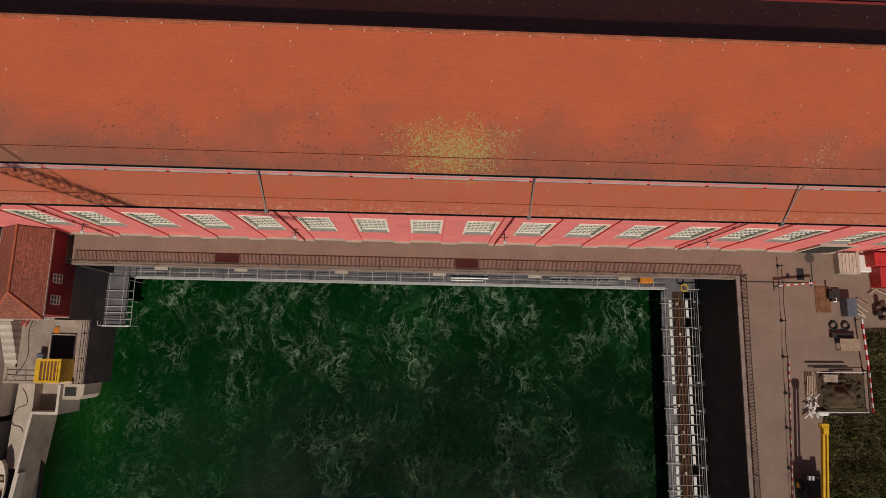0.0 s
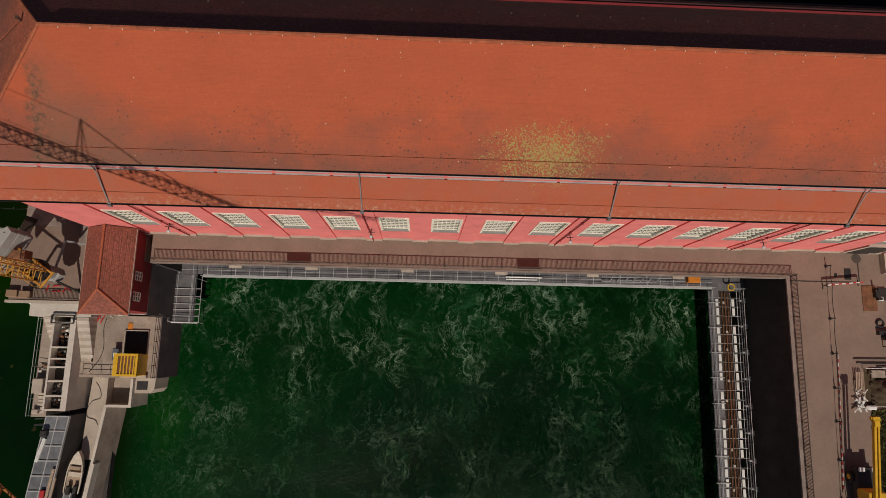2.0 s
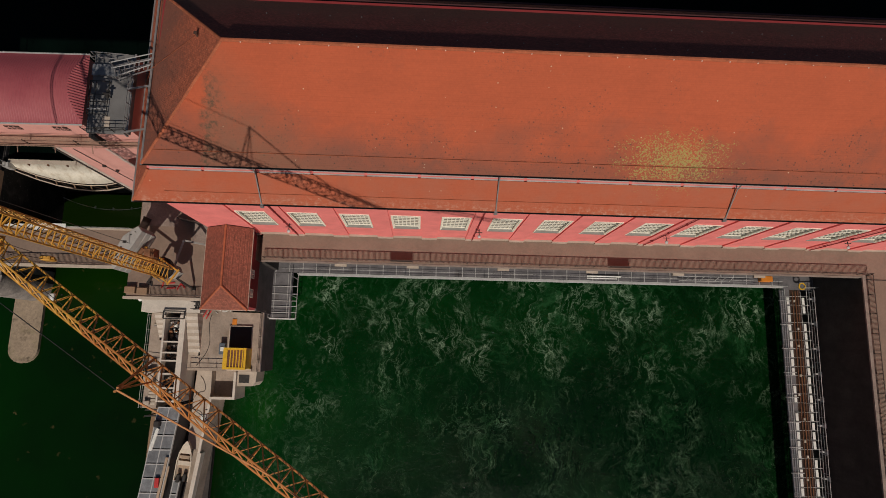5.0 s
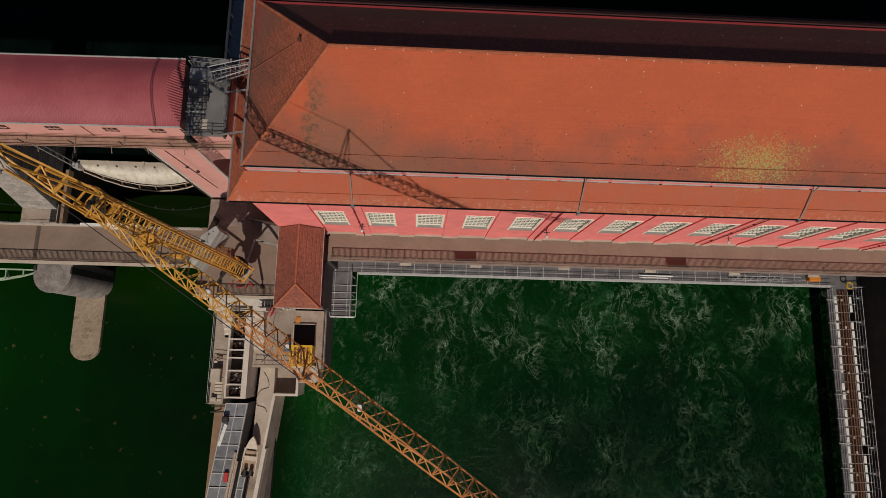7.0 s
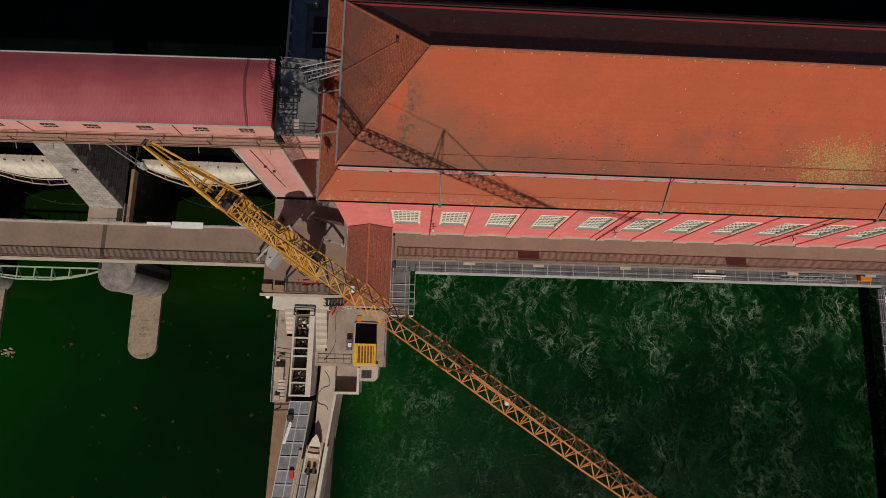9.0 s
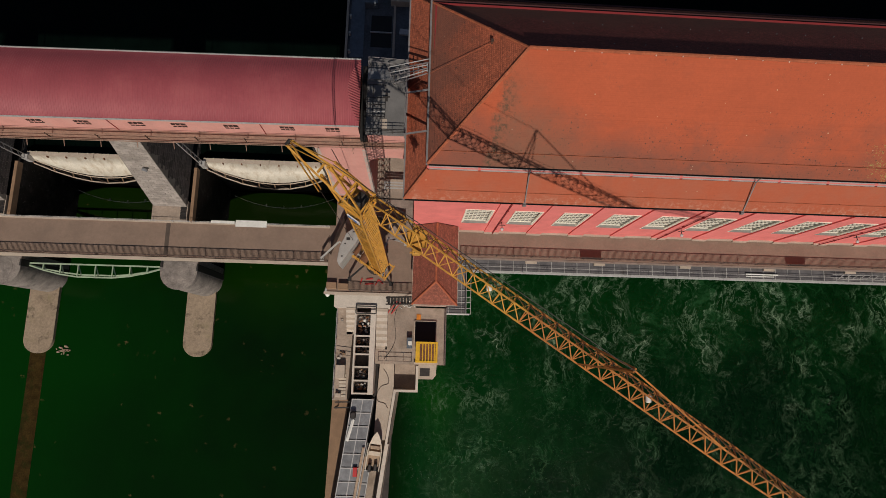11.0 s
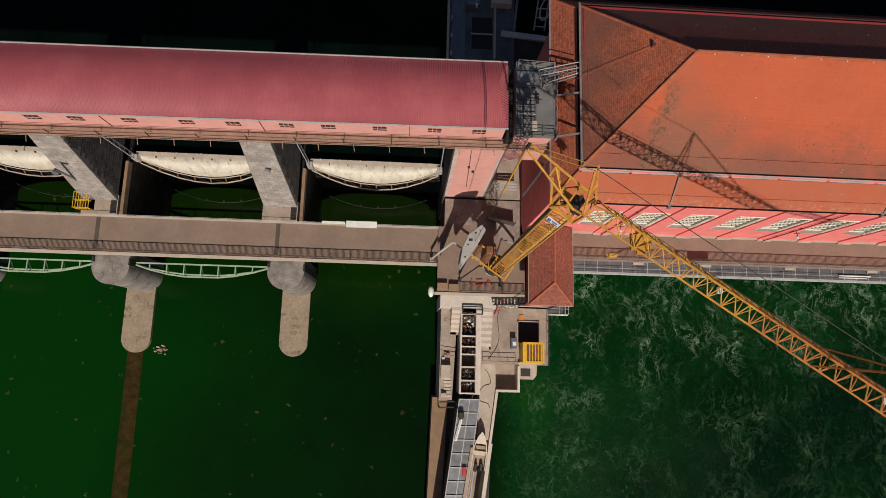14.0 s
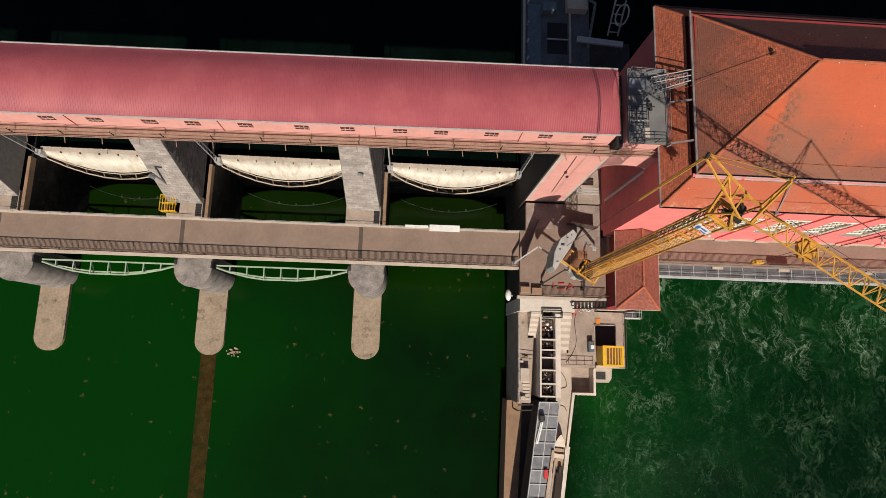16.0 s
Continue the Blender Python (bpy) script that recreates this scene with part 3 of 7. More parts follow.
for i, c in enumerate(CENTRES):
    a = CENTRES[i - 1] + 1.68 if i else -46.0
    bm_box(bm, a, c - 1.68, Y0, 13.0, -0.5, 18.3)
    bm_box(bm, c - 1.68, c + 1.68, Y0 + 0.16, 13.0, -0.5, Z_SILL)
    bm_box(bm, c - 1.68, c + 1.68, Y0 + 0.16, 13.0, Z_HEAD, 18.3)
    bm_box(bm, c - 1.68, c - HALF, Y0 + 0.16, 13.0, Z_SILL, Z_HEAD)
    bm_box(bm, c + HALF, c + 1.68, Y0 + 0.16, 13.0, Z_SILL, Z_HEAD)
bm_box(bm, CENTRES[-1] + 1.68, XE, Y0, 13.0, -0.5, 18.3)
part("wall", bm, M_PINK, ph)
for i, c in enumerate(CENTRES):
    a = CENTRES[i - 1] + 1.68 if i else -46.0
    part("plinth", box(a, c - 1.70, Y0 - 0.15, Y0 - 0.003, 0.0, 0.45), M_CONCL, ph, "pale stone plinth")
    part("plinth", box(c - 1.66, c + 1.66, Y0 - 0.02, Y0 + 0.157, 0.0, 0.40), M_CONCL, ph, "pale stone plinth")

# one window: glass with frame, bars and sill
GW = 1.27
bm = bmesh.new()
for s_ in (-1, 1):
    bm_box(bm, min(s_ * GW, s_ * HALF), max(s_ * GW, s_ * HALF), -0.003, 0.34, 0, 5.95)
    bm_box(bm, min(s_ * (HALF - 0.05), s_ * (HALF + 0.08)), max(s_ * (HALF - 0.05), s_ * (HALF + 0.08)), -0.07, -0.004, -0.1, 6.05)
bm_box(bm, -GW, GW, -0.003, 0.34, 5.75, 5.95)
bm_box(bm, -GW, GW, 0.16, 0.34, 0.1, 0.3)
bm_box(bm, -HALF + 0.051, HALF - 0.051, -0.07, -0.004, 5.92, 6.05)
ME_FRAME = mesh_of("frame", bm, M_WHITE)
bm = bmesh.new()
for k in range(1, 6):
    x = -GW + 2 * GW * k / 6
    bm_bar(bm, (x, 0.24, 0.3), (x, 0.24, 5.75), 0.09, 0.05)
for k in range(1, 7):
    z = 0.3 + 5.45 * k / 7
    bm_bar(bm, (-GW, 0.24, z), (GW, 0.24, z), 0.06, 0.11)
ME_BARS = mesh_of("glazing_grid", bm, M_WHITE)
ME_GLASS = mesh_of("window", box(-GW, GW, 0.26, 0.32, 0.3, 5.75), M_GLASS)
bm = bmesh.new()
bm_extrude_x(bm, [(-0.09, -0.12), (0.2, -0.12), (0.2, 0.12), (-0.09, -0.05)], -HALF + 0.04, HALF - 0.04)
ME_SILL = mesh_of("sill", bm, M_SILL)
for c in CENTRES:
    w = shared("window", ME_GLASS, ph, Matrix.Translation((c, Y0 + 0.16, Z_SILL)))
    w["label"] = "tall many-paned window in a cream frame"
    for n_, me_ in (("frame", ME_FRAME), ("glazing_grid", ME_BARS), ("sill", ME_SILL)):
        shared(n_, me_, w)


def slope(bm, a, b, c, d, course=0.17, lift=0.007):
    """Tile courses over a flat quad: eave a-b, top d-c; each course laps the one below."""
    uv = bm.loops.layers.uv.verify()
    a, b, c, d = map(Vector, (a, b, c, d))
    along = (b - a).normalized()
    rise = (d - a) - along * (d - a).dot(along)
    nrm = along.cross(rise).normalized()
    n = max(2, round(rise.length / course))
    for i in range(n):
        t0, t1 = i / n, (i + 1) / n
        p = [a.lerp(d, t0) + nrm * lift, b.lerp(c, t0) + nrm * lift, b.lerp(c, t1), a.lerp(d, t1)]
        q = [a.lerp(d, t0), b.lerp(c, t0), p[1], p[0]]
        for quad in (p, q):
            f = bm.faces.new([bm.verts.new(v) for v in quad])
            for lp, v in zip(f.loops, quad):
                r = v - a
                lp[uv].uv = (r.dot(along), r.dot(rise.normalized()) + 0.001)
    return bm


LO = (-46.9, XE + 1, 11.2, 31.2, 18.4)
LT = (-44.95, XE - 1, 13.35, 29.0, 20.55)
UP = (-44.95, XE - 1, 13.5, 28.9, 21.65)
UPB = 21.2
RX, RY, RZ = -37.3, 21.45, 27.45
RXE = XE - 8.6


def roof_part(name, label, quads, material, parent):
    bm = bmesh.new()
    for q in quads:
        slope(bm, *q)
    return part(name, bm, material, parent, label)


roof_part("lower_roof_slope", "sunlit red tiles of the lower roof skirt", [((LO[0], LO[2], LO[4]), (LO[1], LO[2], LO[4]), (LT[1], LT[2], LT[4]), (LT[0], LT[2], LT[4]))], M_TILE, ph)
roof_part("lower_roof_end", "weathered tiles of the skirt at the gable end", [((LO[0], LO[3], LO[4]), (LO[0], LO[2], LO[4]), (LT[0], LT[2], LT[4]), (LT[0], LT[3], LT[4])),
          ((LO[1], LO[3], LO[4]), (LO[0], LO[3], LO[4]), (LT[0], LT[3], LT[4]), (LT[1], LT[3], LT[4]))], M_TILE_OLD, ph)
roof_part("upper_roof_slope", "sunlit red tiles with a patch of yellow-green moss", [((UP[0], UP[2], UP[4]), (UP[1], UP[2], UP[4]), (RXE, RY, RZ), (RX, RY, RZ))], M_TILE, ph)
roof_part("upper_roof_hip", "brown-red weathered tiles of the hipped end", [((UP[0], UP[3], UPB), (UP[0], UP[2], UP[4]), (RX, RY, RZ), (RX, RY, RZ))], M_TILE_OLD, ph)
roof_part("upper_roof_back", "back slope tiles with shade put into their colour", [((UP[1], UP[3], UPB), (UP[0], UP[3], UPB), (RX, RY, RZ), (RXE, RY, RZ))], M_TILE_DARK, ph)
for a_, b_ in (((RX, RY, RZ + 0.05), (RXE, RY, RZ + 0.05)), ((UP[0], UP[2], UP[4] + 0.05), (RX, RY, RZ + 0.05)), ((UP[0], UP[3], UPB + 0.05), (RX, RY, RZ + 0.05)),
               ((LO[0], LO[2], LO[4] + 0.05), (LT[0], LT[2], LT[4] + 0.05)), ((LO[0], LO[3], LO[4] + 0.05), (LT[0], LT[3], LT[4] + 0.05))):
    a_, b_ = Vector(a_), Vector(b_)
    n_ = max(3, round((b_ - a_).length / 0.42))
    step = (b_ - a_) / n_
    me_r = mesh_of("capping_tile", bar((0, 0, 0), step * 1.12 + Vector((0, 0, 0.03)), 0.26, 0.42 if abs(step.z) < 0.01 else 0.16, 6), M_RIDGE)
    for k in range(n_):
        shared("capping_tile", me_r, ph, Matrix.Translation(a_ + step * k))
bm = bmesh.new()
bm_box(bm, LT[0] + 0.3, LT[1], LT[2] + 0.35, LT[3] - 0.35, 18.35, UP[4] - 0.05)
# Attic wall on the shadow side: its shade is put into this red.
part("attic_wall", bm, M_RED, ph, "wall strip between the two roofs, shade put in as dark red")
k = LT[0] + 0.2
while k < LT[1] - 5:
    bm = bmesh.new()
    bm_extrude_x(bm, [(LT[2] + 0.02, LT[4] + 0.05), (LT[2] + 0.34, LT[4] + 0.26), (LT[2] + 0.34, LT[4] + 0.32), (LT[2] - 0.01, LT[4] + 0.1)], k, k + 4.25)
    part("flashing", bm, M_LEAD, ph, "grey sheet-metal flashing above the skirt roof")
    k += 4.5
bm = bmesh.new()
bm_box(bm, LT[0], LT[1], LT[2] + 0.1, LT[2] + 0.345, LT[4] - 0.1, LT[4] + 0.22)
part("attic_band", bm, M_PINK, ph, "pink band behind the flashing")


def gutter(x0, x1, y, z):
    bm = bmesh.new()
    bm_extrude_x(bm, [(y - 0.16, z + 0.02), (y - 0.12, z - 0.12), (y + 0.02, z - 0.14), (y + 0.06, z + 0.0), (y + 0.02, z - 0.09), (y - 0.10, z - 0.08), (y - 0.13, z + 0.02)], x0, x1)
    return bm


part("gutter", gutter(LO[0] - 0.1, LO[1], LO[2], LO[4]), M_DARK, ph, "dark metal eaves gutter")
part("gutter", gutter(UP[0] - 0.1, UP[1], UP[2], UP[4]), M_DARK, ph, "dark metal eaves gutter")
for x_, ya, yb, z_ in ((LO[0], LO[2], LO[3], LO[4]), (UP[0], UP[2], UP[3], UP[4])):
    part("gutter", bm_bar(bar((x_ - 0.05, ya - 0.1, z_ - 0.05), (x_ - 0.05, yb, z_ - 0.05), 0.16, 0.14), (x_ - 0.05, ya - 0.1, z_ + 0.02), (x_ - 0.05, yb, z_ + 0.02), 0.05), M_GREYW, ph, "grey metal gutter of the hipped end")
part("gutter", bar((UP[0], UP[3] + 0.1, UPB + 0.02), (UP[1], UP[3] + 0.1, UPB + 0.02), 0.17, 0.13), M_REDSHEET, ph, "red painted gutter of the back slope")
part("gutter", bar((LO[0], LO[3] + 0.06, LO[4] + 0.02), (LO[1], LO[3] + 0.06, LO[4] + 0.02), 0.17, 0.13), M_REDSHEET, ph, "red painted gutter of the back slope")
part("soffit", box(LO[0] + 0.1, LO[1], LO[2] + 0.1, LO[3], 18.22, 18.34), M_PINK, ph)
for y_, z_ in ((LO[2] + 0.72, LO[4] + 0.84), (UP[2] + 0.95, UP[4] + 0.84)):
    bm = bmesh.new()
    bm_bar(bm, (-44, y_, z_ - 0.06), (XE, y_, z_ - 0.06), 0.035)
    k = -44
    while k < XE:
        bm_bar(bm, (k, y_ + 0.12, z_), (k, y_, z_ - 0.1), 0.03)
        k += 1.2
    part("snow_guard", bm, M_RIDGE, ph)
# downpipes, from the upper gutter over the skirt, then down the wall
for x_ in (-36.1, -15.75, 4.75, 25.1, 45.6):
    bm = bmesh.new()
    pts = [(x_ + 0.1, UP[2] - 0.12, UP[4] - 0.1), (x_ + 0.1, UP[2] - 0.3, LT[4] + 0.32), (x_ + 0.15, LO[2] + 0.1, LO[4] + 0.22), (x_ + 0.15, LO[2] - 0.06, LO[4] - 0.05)]
    for p_, q_ in zip(pts, pts[1:]):
        bm_bar(bm, p_, q_, 0.11, n=8)
    bm_box(bm, x_ + 0.0, x_ + 0.3, LO[2] - 0.26, LO[2] + 0.02, LO[4] - 0.32, LO[4] + 0.02)
    part("downpipe", bm, M_GREYW, ph, "galvanised downpipe crossing the skirt roof")
    bm = bmesh.new()
    for p_, q_ in zip([(x_ + 0.15, LO[2], 18.1), (x_ - 0.35, Y0 - 0.14, 16.9), (x_ - 0.35, Y0 - 0.14, 0.05)], [(x_ - 0.35, Y0 - 0.14, 16.9), (x_ - 0.35, Y0 - 0.14, 0.05)]):
        bm_bar(bm, p_, q_, 0.12, n=8)
    for z_ in (3, 7.5, 12):
        bm_box(bm, x_ - 0.46, x_ - 0.24, Y0 - 0.22, Y0 + 0.0, z_, z_ + 0.08)
    part("downpipe", bm, M_RED, ph, "red painted downpipe on the wall")
    # lamp on an arm
    lamp = part("wall_lamp", bm_bar(bar((x_ - 0.1, Y0 + 0.02, 6.3), (x_ - 0.1, Y0 - 0.75, 6.5), 0.09, n=6), (x_ - 0.45, Y0 - 0.4, 6.42), (x_ + 0.25, Y0 - 0.4, 6.42), 0.06), M_DARK, ph, "grey wall lamp on a bracket arm")
    bm = bmesh.new()
    bmesh.ops.create_uvsphere(bm, u_segments=12, v_segments=8, radius=0.19, matrix=Matrix.Translation((x_ - 0.1, Y0 - 0.85, 6.45)) @ Matrix.Diagonal((1, 1, 0.6, 1)))
    part("lamp_head", bm, M_ZINC, lamp, smooth=True)
# arched doorway with a step roof at the far end of the front
door = part("doorway", prism([(38.0, 12.02), (42.2, 12.02), (42.2, 12.3), (38.0, 12.3)], 0, 4.4), M_CONCL, ph, "stone surround of the wide arched doorway")
part("door_leaf", box(38.5, 41.7, 11.96, 12.01, 0.05, 3.9), M_DARK, door, "dark metal door")
# small studs along the back slope
me_h = mesh_of("roof_hook", box(-0.028, 0.028, -0.028, 0.028, -0.05, 0.1), M_GREYW)
for k in range(34):
    for v_ in (0.18, 0.62):
        shared("roof_hook", me_h, ph, Matrix.Translation((RX + 2 + k * 2.6, RY + (UP[3] - RY) * v_, RZ + (UPB - RZ) * v_)))
me_c = mesh_of("ridge_clip", box(-0.03, 0.03, -0.2, -0.13, 0.05, 0.12), M_RAW)
for k in range(46):
    shared("ridge_clip", me_c, ph, Matrix.Translation((RX + 1.4 + k * 2.18, RY, RZ + 0.02)))
part("lightning_cable", bm_bar(bar((-40.0, 22.8, 25.55), (-44.9, 21.7, 21.85), 0.025), (-44.9, 21.7, 21.85), (-46.9, 21.6, 18.6), 0.025), M_RIDGE, ph, "pale lightning cable over the hip")
vent = part("roof_vent", bm_box(bar((-40.0, 22.9, 24.6), (-40.0, 22.9, 25.75), 0.2, n=10), -40.12, -39.88, 22.78, 23.02, 25.75, 25.8), M_RUSTD, ph, "small dark vent pipe on the hip")

# ---- promenade ----
prom = tagged(part("promenade", box(-40.6, 31.4, 9.0, Y0 - 0.003, -0.55, 0.0), M_ASPH), "brown asphalt promenade along the wall", "pavement", kind="structure")
part("edge_beam", box(-40.6, 31.4, 8.86, 8.997, -0.7, 0.04), M_EDGE, prom, "weathered concrete edge beam")
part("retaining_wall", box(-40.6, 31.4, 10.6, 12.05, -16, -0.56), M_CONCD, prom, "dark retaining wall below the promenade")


def railing(name, label, a, b, panels, height=1.1, single=(0, 20), gap=0.145):
    """Posts, rails and upright bars from a to b; the bars of the panels named by single are pieces of their own."""
    a, b = Vector(a), Vector(b)
    d = b - a
    step = d.length / panels
    r = thing(name, label, "railing", a)
    r.rotation_euler = (0, 0, math.atan2(d.y, d.x))
    me_p = mesh_of("post", bm_box(box(-0.04, 0.04, -0.04, 0.04, 0, height), -0.07, 0.07, -0.07, 0.07, 0, 0.03), M_RAIL)
    me_b = mesh_of("baluster", bar((0, 0, 0.1), (0, 0, height - 0.03), 0.05, 0.035), M_BALU)
    n = round(step / gap)
    rest = bmesh.new()
    for k in range(panels + 1):
        shared("post", me_p, r, Matrix.Translation((k * step, 0, 0)))
        if k == panels:
            continue
        for i in range(1, n):
            x = (k + i / n) * step
            if single[0] <= k < single[1]:
                shared("baluster", me_b, r, Matrix.Translation((x, 0, 0)))
            else:
                bm_bar(rest, (x, 0, 0.1), (x, 0, height - 0.03), 0.05, 0.035)
    if rest.verts:
        tagged(part("baluster_run", rest, M_BALU, r), kind="stuff")
    part("top_rail", bar((0, 0, height), (d.length, 0, height), 0.08, 0.05), M_RAIL, r)
    part("bottom_rail", bar((0, 0, 0.1), (d.length, 0, 0.1), 0.04, 0.04), M_RAIL, r)
    return r


prr = railing("promenade_railing", "brown painted steel railing along the promenade edge", (-40.2, 9.25, 0), (30.6, 9.25, 0), 33)
for x_ in (-25.6, 0.2):
    part("infill_sheet", box(x_ + 40.2, x_ + 42.75, -0.035, -0.01, 0.08, 1.08), M_UMBER, prr, "solid dark sheet fixed to the railing")
railing("quay_railing", "brown painted steel railing along the quay edge", (30.6, 9.25, 0), (31.9, 9.25, 0), 1)
railing("quay_railing", "brown painted steel railing along the quay edge", (31.75, 9.1, 0), (31.75, -60, 0), 30, single=(0, 14))

# ---- service walkway below the promenade ----
ZW = -9.0
wk = thing("service_walkway", "grey steel grating walkway above the tail water", "walkway")
part("grating", box(-41.2, 27.0, 8.75, 10.59, ZW - 0.06, ZW), M_GRATE, wk, "dark steel grating")
part("edge_channel", box(-38.0, 27.0, 8.40, 8.74, ZW - 0.25, ZW + 0.06), M_ZINC, wk, "bright galvanised edge channel")
bm = bmesh.new()
k = -41.0
i = 0
while k < 27:
    bm_bar(bm, (k, 8.75, ZW + 0.03), (k, 10.59, ZW + 0.03), 0.1 if i % 2 == 0 else 0.05, 0.05)
    k += 1.75
    i += 1
bm_bar(bm, (-41, 9.3, ZW + 0.025), (27, 9.3, ZW + 0.025), 0.05)
part("grating_frame", bm, M_STEEL, wk)
me_p = mesh_of("post", bm_bar(bar((0, 0, 0), (0, 0, 1.1), 0.06, n=6), (0, 0, 0), (0, 1.0, -1.2), 0.06), M_STEEL)
for k in range(19):
    shared("post", me_p, wk, Matrix.Translation((-38 + k * 3.5, 8.5, ZW + 0.05)))
for z_ in (0.55, 1.1):
    part("hand_rail", bar((-38, 8.5, ZW + z_), (27, 8.5, ZW + z_), 0.05, n=6), M_STEEL, wk)
for x_ in (-31.5, -23, -12.2, -1.5, 9, 19):
    part("support_bracket", box(x_ - 0.7, x_ + 0.7, 8.6, 8.999, -1.0, -0.71), M_CONCL, prom, "pale concrete bracket under the edge")
for x1_, y_, w_ in ((4.8, 9.35, 0.22), (4.2, 9.05, 0.18)):
    tagged(part("white_pipe", bar((0.2, y_, ZW + w_ / 2), (x1_, y_, ZW + w_ / 2), w_, n=8), M_RAW), "white plastic pipe lying on the walkway grating", "pipe", group="pipes on the walkway")
for a_, b_, w_ in [((13.5 + k, 9.0, ZW + 0.03), (13.9 + k, 9.6, ZW + 0.7), 0.05) for k in range(7)] + [((12.5, y_, ZW + 0.4), (22.5, y_, ZW + 0.6), 0.07) for y_ in (9.0, 9.6)]:
    tagged(part("scaffold_tube", bar(a_, b_, w_), M_STEEL), "loose grey scaffold tube on the walkway", "scaffold tube", group="scaffold tubes on the walkway")
tagged(part("orange_chest", bevel(box(23.6, 25.2, 9.15, 9.9, ZW, ZW + 0.8), 0.05), M_ORANGE), "orange steel chest on the walkway", "chest")

# caged stair platform at the west end of the walkway
cg = thing("landing_stage", "galvanised tubular landing stage with railings", "platform")
part("deck", box(-41.4, -38.7, 2.7, 8.7, ZW - 0.1, ZW - 0.02), M_GRATE, cg, "steel grating deck")
for y_ in (2.75, 5.7, 8.2):
    for x_ in (-41.35, -38.75):
        part("column", bar((x_, y_, ZW - 6.2), (x_, y_, ZW + 1.15), 0.09, n=6), M_STEEL, cg)
for y_ in (2.75, 3.5, 4.3, 5.0, 5.9, 6.9):
    part("cross_tube", bar((-41.35, y_, ZW + 0.06), (-38.0, y_, ZW + 0.06), 0.1, n=6), M_STEEL, cg)
for x_, z_ in ((-41.35, 0.6), (-41.35, 1.15), (-41.0, 0.05), (-39.3, 0.05), (-38.75, 0.6), (-38.75, 1.15), (-38.05, 0.1)):
    part("side_tube", bar((x_, 2.7, ZW + z_), (x_, 8.6, ZW + z_), 0.08, n=6), M_STEEL, cg)
for z_ in (0.6, 1.15):
    part("end_tube", bar((-41.35, 2.7, ZW + z_), (-38.75, 2.7, ZW + z_), 0.08, n=6), M_STEEL, cg)
part("toe_board", box(-41.6, -38.2, 2.6, 2.69, ZW - 0.15, ZW + 0.12), M_RAW, cg)

# ---- walkway along the quay wall ----
qw = thing("quay_walkway", "cantilevered walkway with white boards along the quay wall", "walkway")
YS = -62.0
for x_ in (26.46, 26.82, 27.1):
    part("outer_rail", box(x_ - 0.05, x_ + 0.05, YS, 8.2, ZW - 0.06, ZW + 0.06), M_COVER, qw, "grey steel edge rail over the water")
part("edge_grating", box(26.4, 27.85, YS, 8.2, ZW - 0.12, ZW - 0.07), M_GRATE, qw, "grey grating beside the water")
me_d = mesh_of("deck_slat", box(0, 0.10, YS, 8.2, ZW - 0.16, ZW - 0.1), M_RUSTD)
for k in range(10):
    shared("deck_slat", me_d, qw, Matrix.Translation((27.9 + k * 0.15, 0, 0)))
me_w = mesh_of("board", bevel(box(-0.18, 0.18, 0, 0.93, -0.03, 0.03), 0.012), M_RAW)
rg = random.Random(31)
for k in range(58):
    for x_ in (27.54, 29.63):
        if rg.random() < 0.96:
            shared("board", me_w, qw, Matrix.Translation((x_ + rg.uniform(-0.03, 0.03), 7.4 - 1.165 * (k + 1), ZW + 0.02)) @ Matrix.Rotation(rg.uniform(-0.02, 0.02), 4, "Z"))
me_t = mesh_of("tie_bar", bar((26.4, 0, 0), (30.55, 0, 0), 0.055, 0.06), M_STEEL)
me_o = mesh_of("outrigger", bar((26.2, 0, 0), (27.9, 0, 0), 0.11, 0.1), M_STEEL)
for k in range(58):
    y_ = 7.32 - 1.165 * k
    shared("tie_bar", me_t, qw, Matrix.Translation((0, y_, ZW - 0.03)))
    if k < 21:
        shared("outrigger", me_o, qw, Matrix.Translation((0, 6.69 - 3.16 * k, ZW + 0.09)))
for x_, w_ in ((28.15, 0.09), (28.55, 0.14), (28.9, 0.08), (29.25, 0.06)):
    part("pipe", bar((x_, YS, ZW + 0.1), (x_, 8.0, ZW + 0.1), w_, n=6), M_RUST if w_ > 0.07 else M_STEEL, qw, "rusty pipe along the deck")
rg = random.Random(17)
for k in range(24):
    x_, y_ = rg.uniform(28.0, 28.6), 6.2 - 2.9 * k + rg.uniform(-0.8, 0.8)
    shared("fitting", mesh_of("fitting", bevel(box(-0.12, 0.12, -0.16, 0.16, 0, 0.2), 0.03), (M_BOARD, M_CONCW, M_CONCL)[k % 3]), qw, Matrix.Translation((x_, y_, ZW + 0.02)))
for x_, z_, w_ in ((26.46, 1.1, 0.06), (30.14, 0.05, 0.06), (30.5, 0.05, 0.07), (30.5, 0.6, 0.05), (30.5, 1.1, 0.06)):
    part("hand_rail", bar((x_, YS, ZW + z_), (x_, 8.2, ZW + z_), w_), M_STEEL, qw)
me_p = mesh_of("post", bar((0, 0, 0), (0, 0, 1.1), 0.05), M_STEEL)
for x_ in (26.46, 30.5):
    for k in range(29):
        shared("post", me_p, qw, Matrix.Translation((x_, 7.9 - 2.33 * k, ZW)))
me_b = mesh_of("bracket", bm_box(bm_bar(bar((0, 0, 0.02), (0.85, 0, 0.02), 0.2, 0.16), (0, 0, -0.1), (0.85, 0, -1.0), 0.12), 0.72, 0.88, -0.3, 0.3, -0.4, 0.25), M_ZINC)
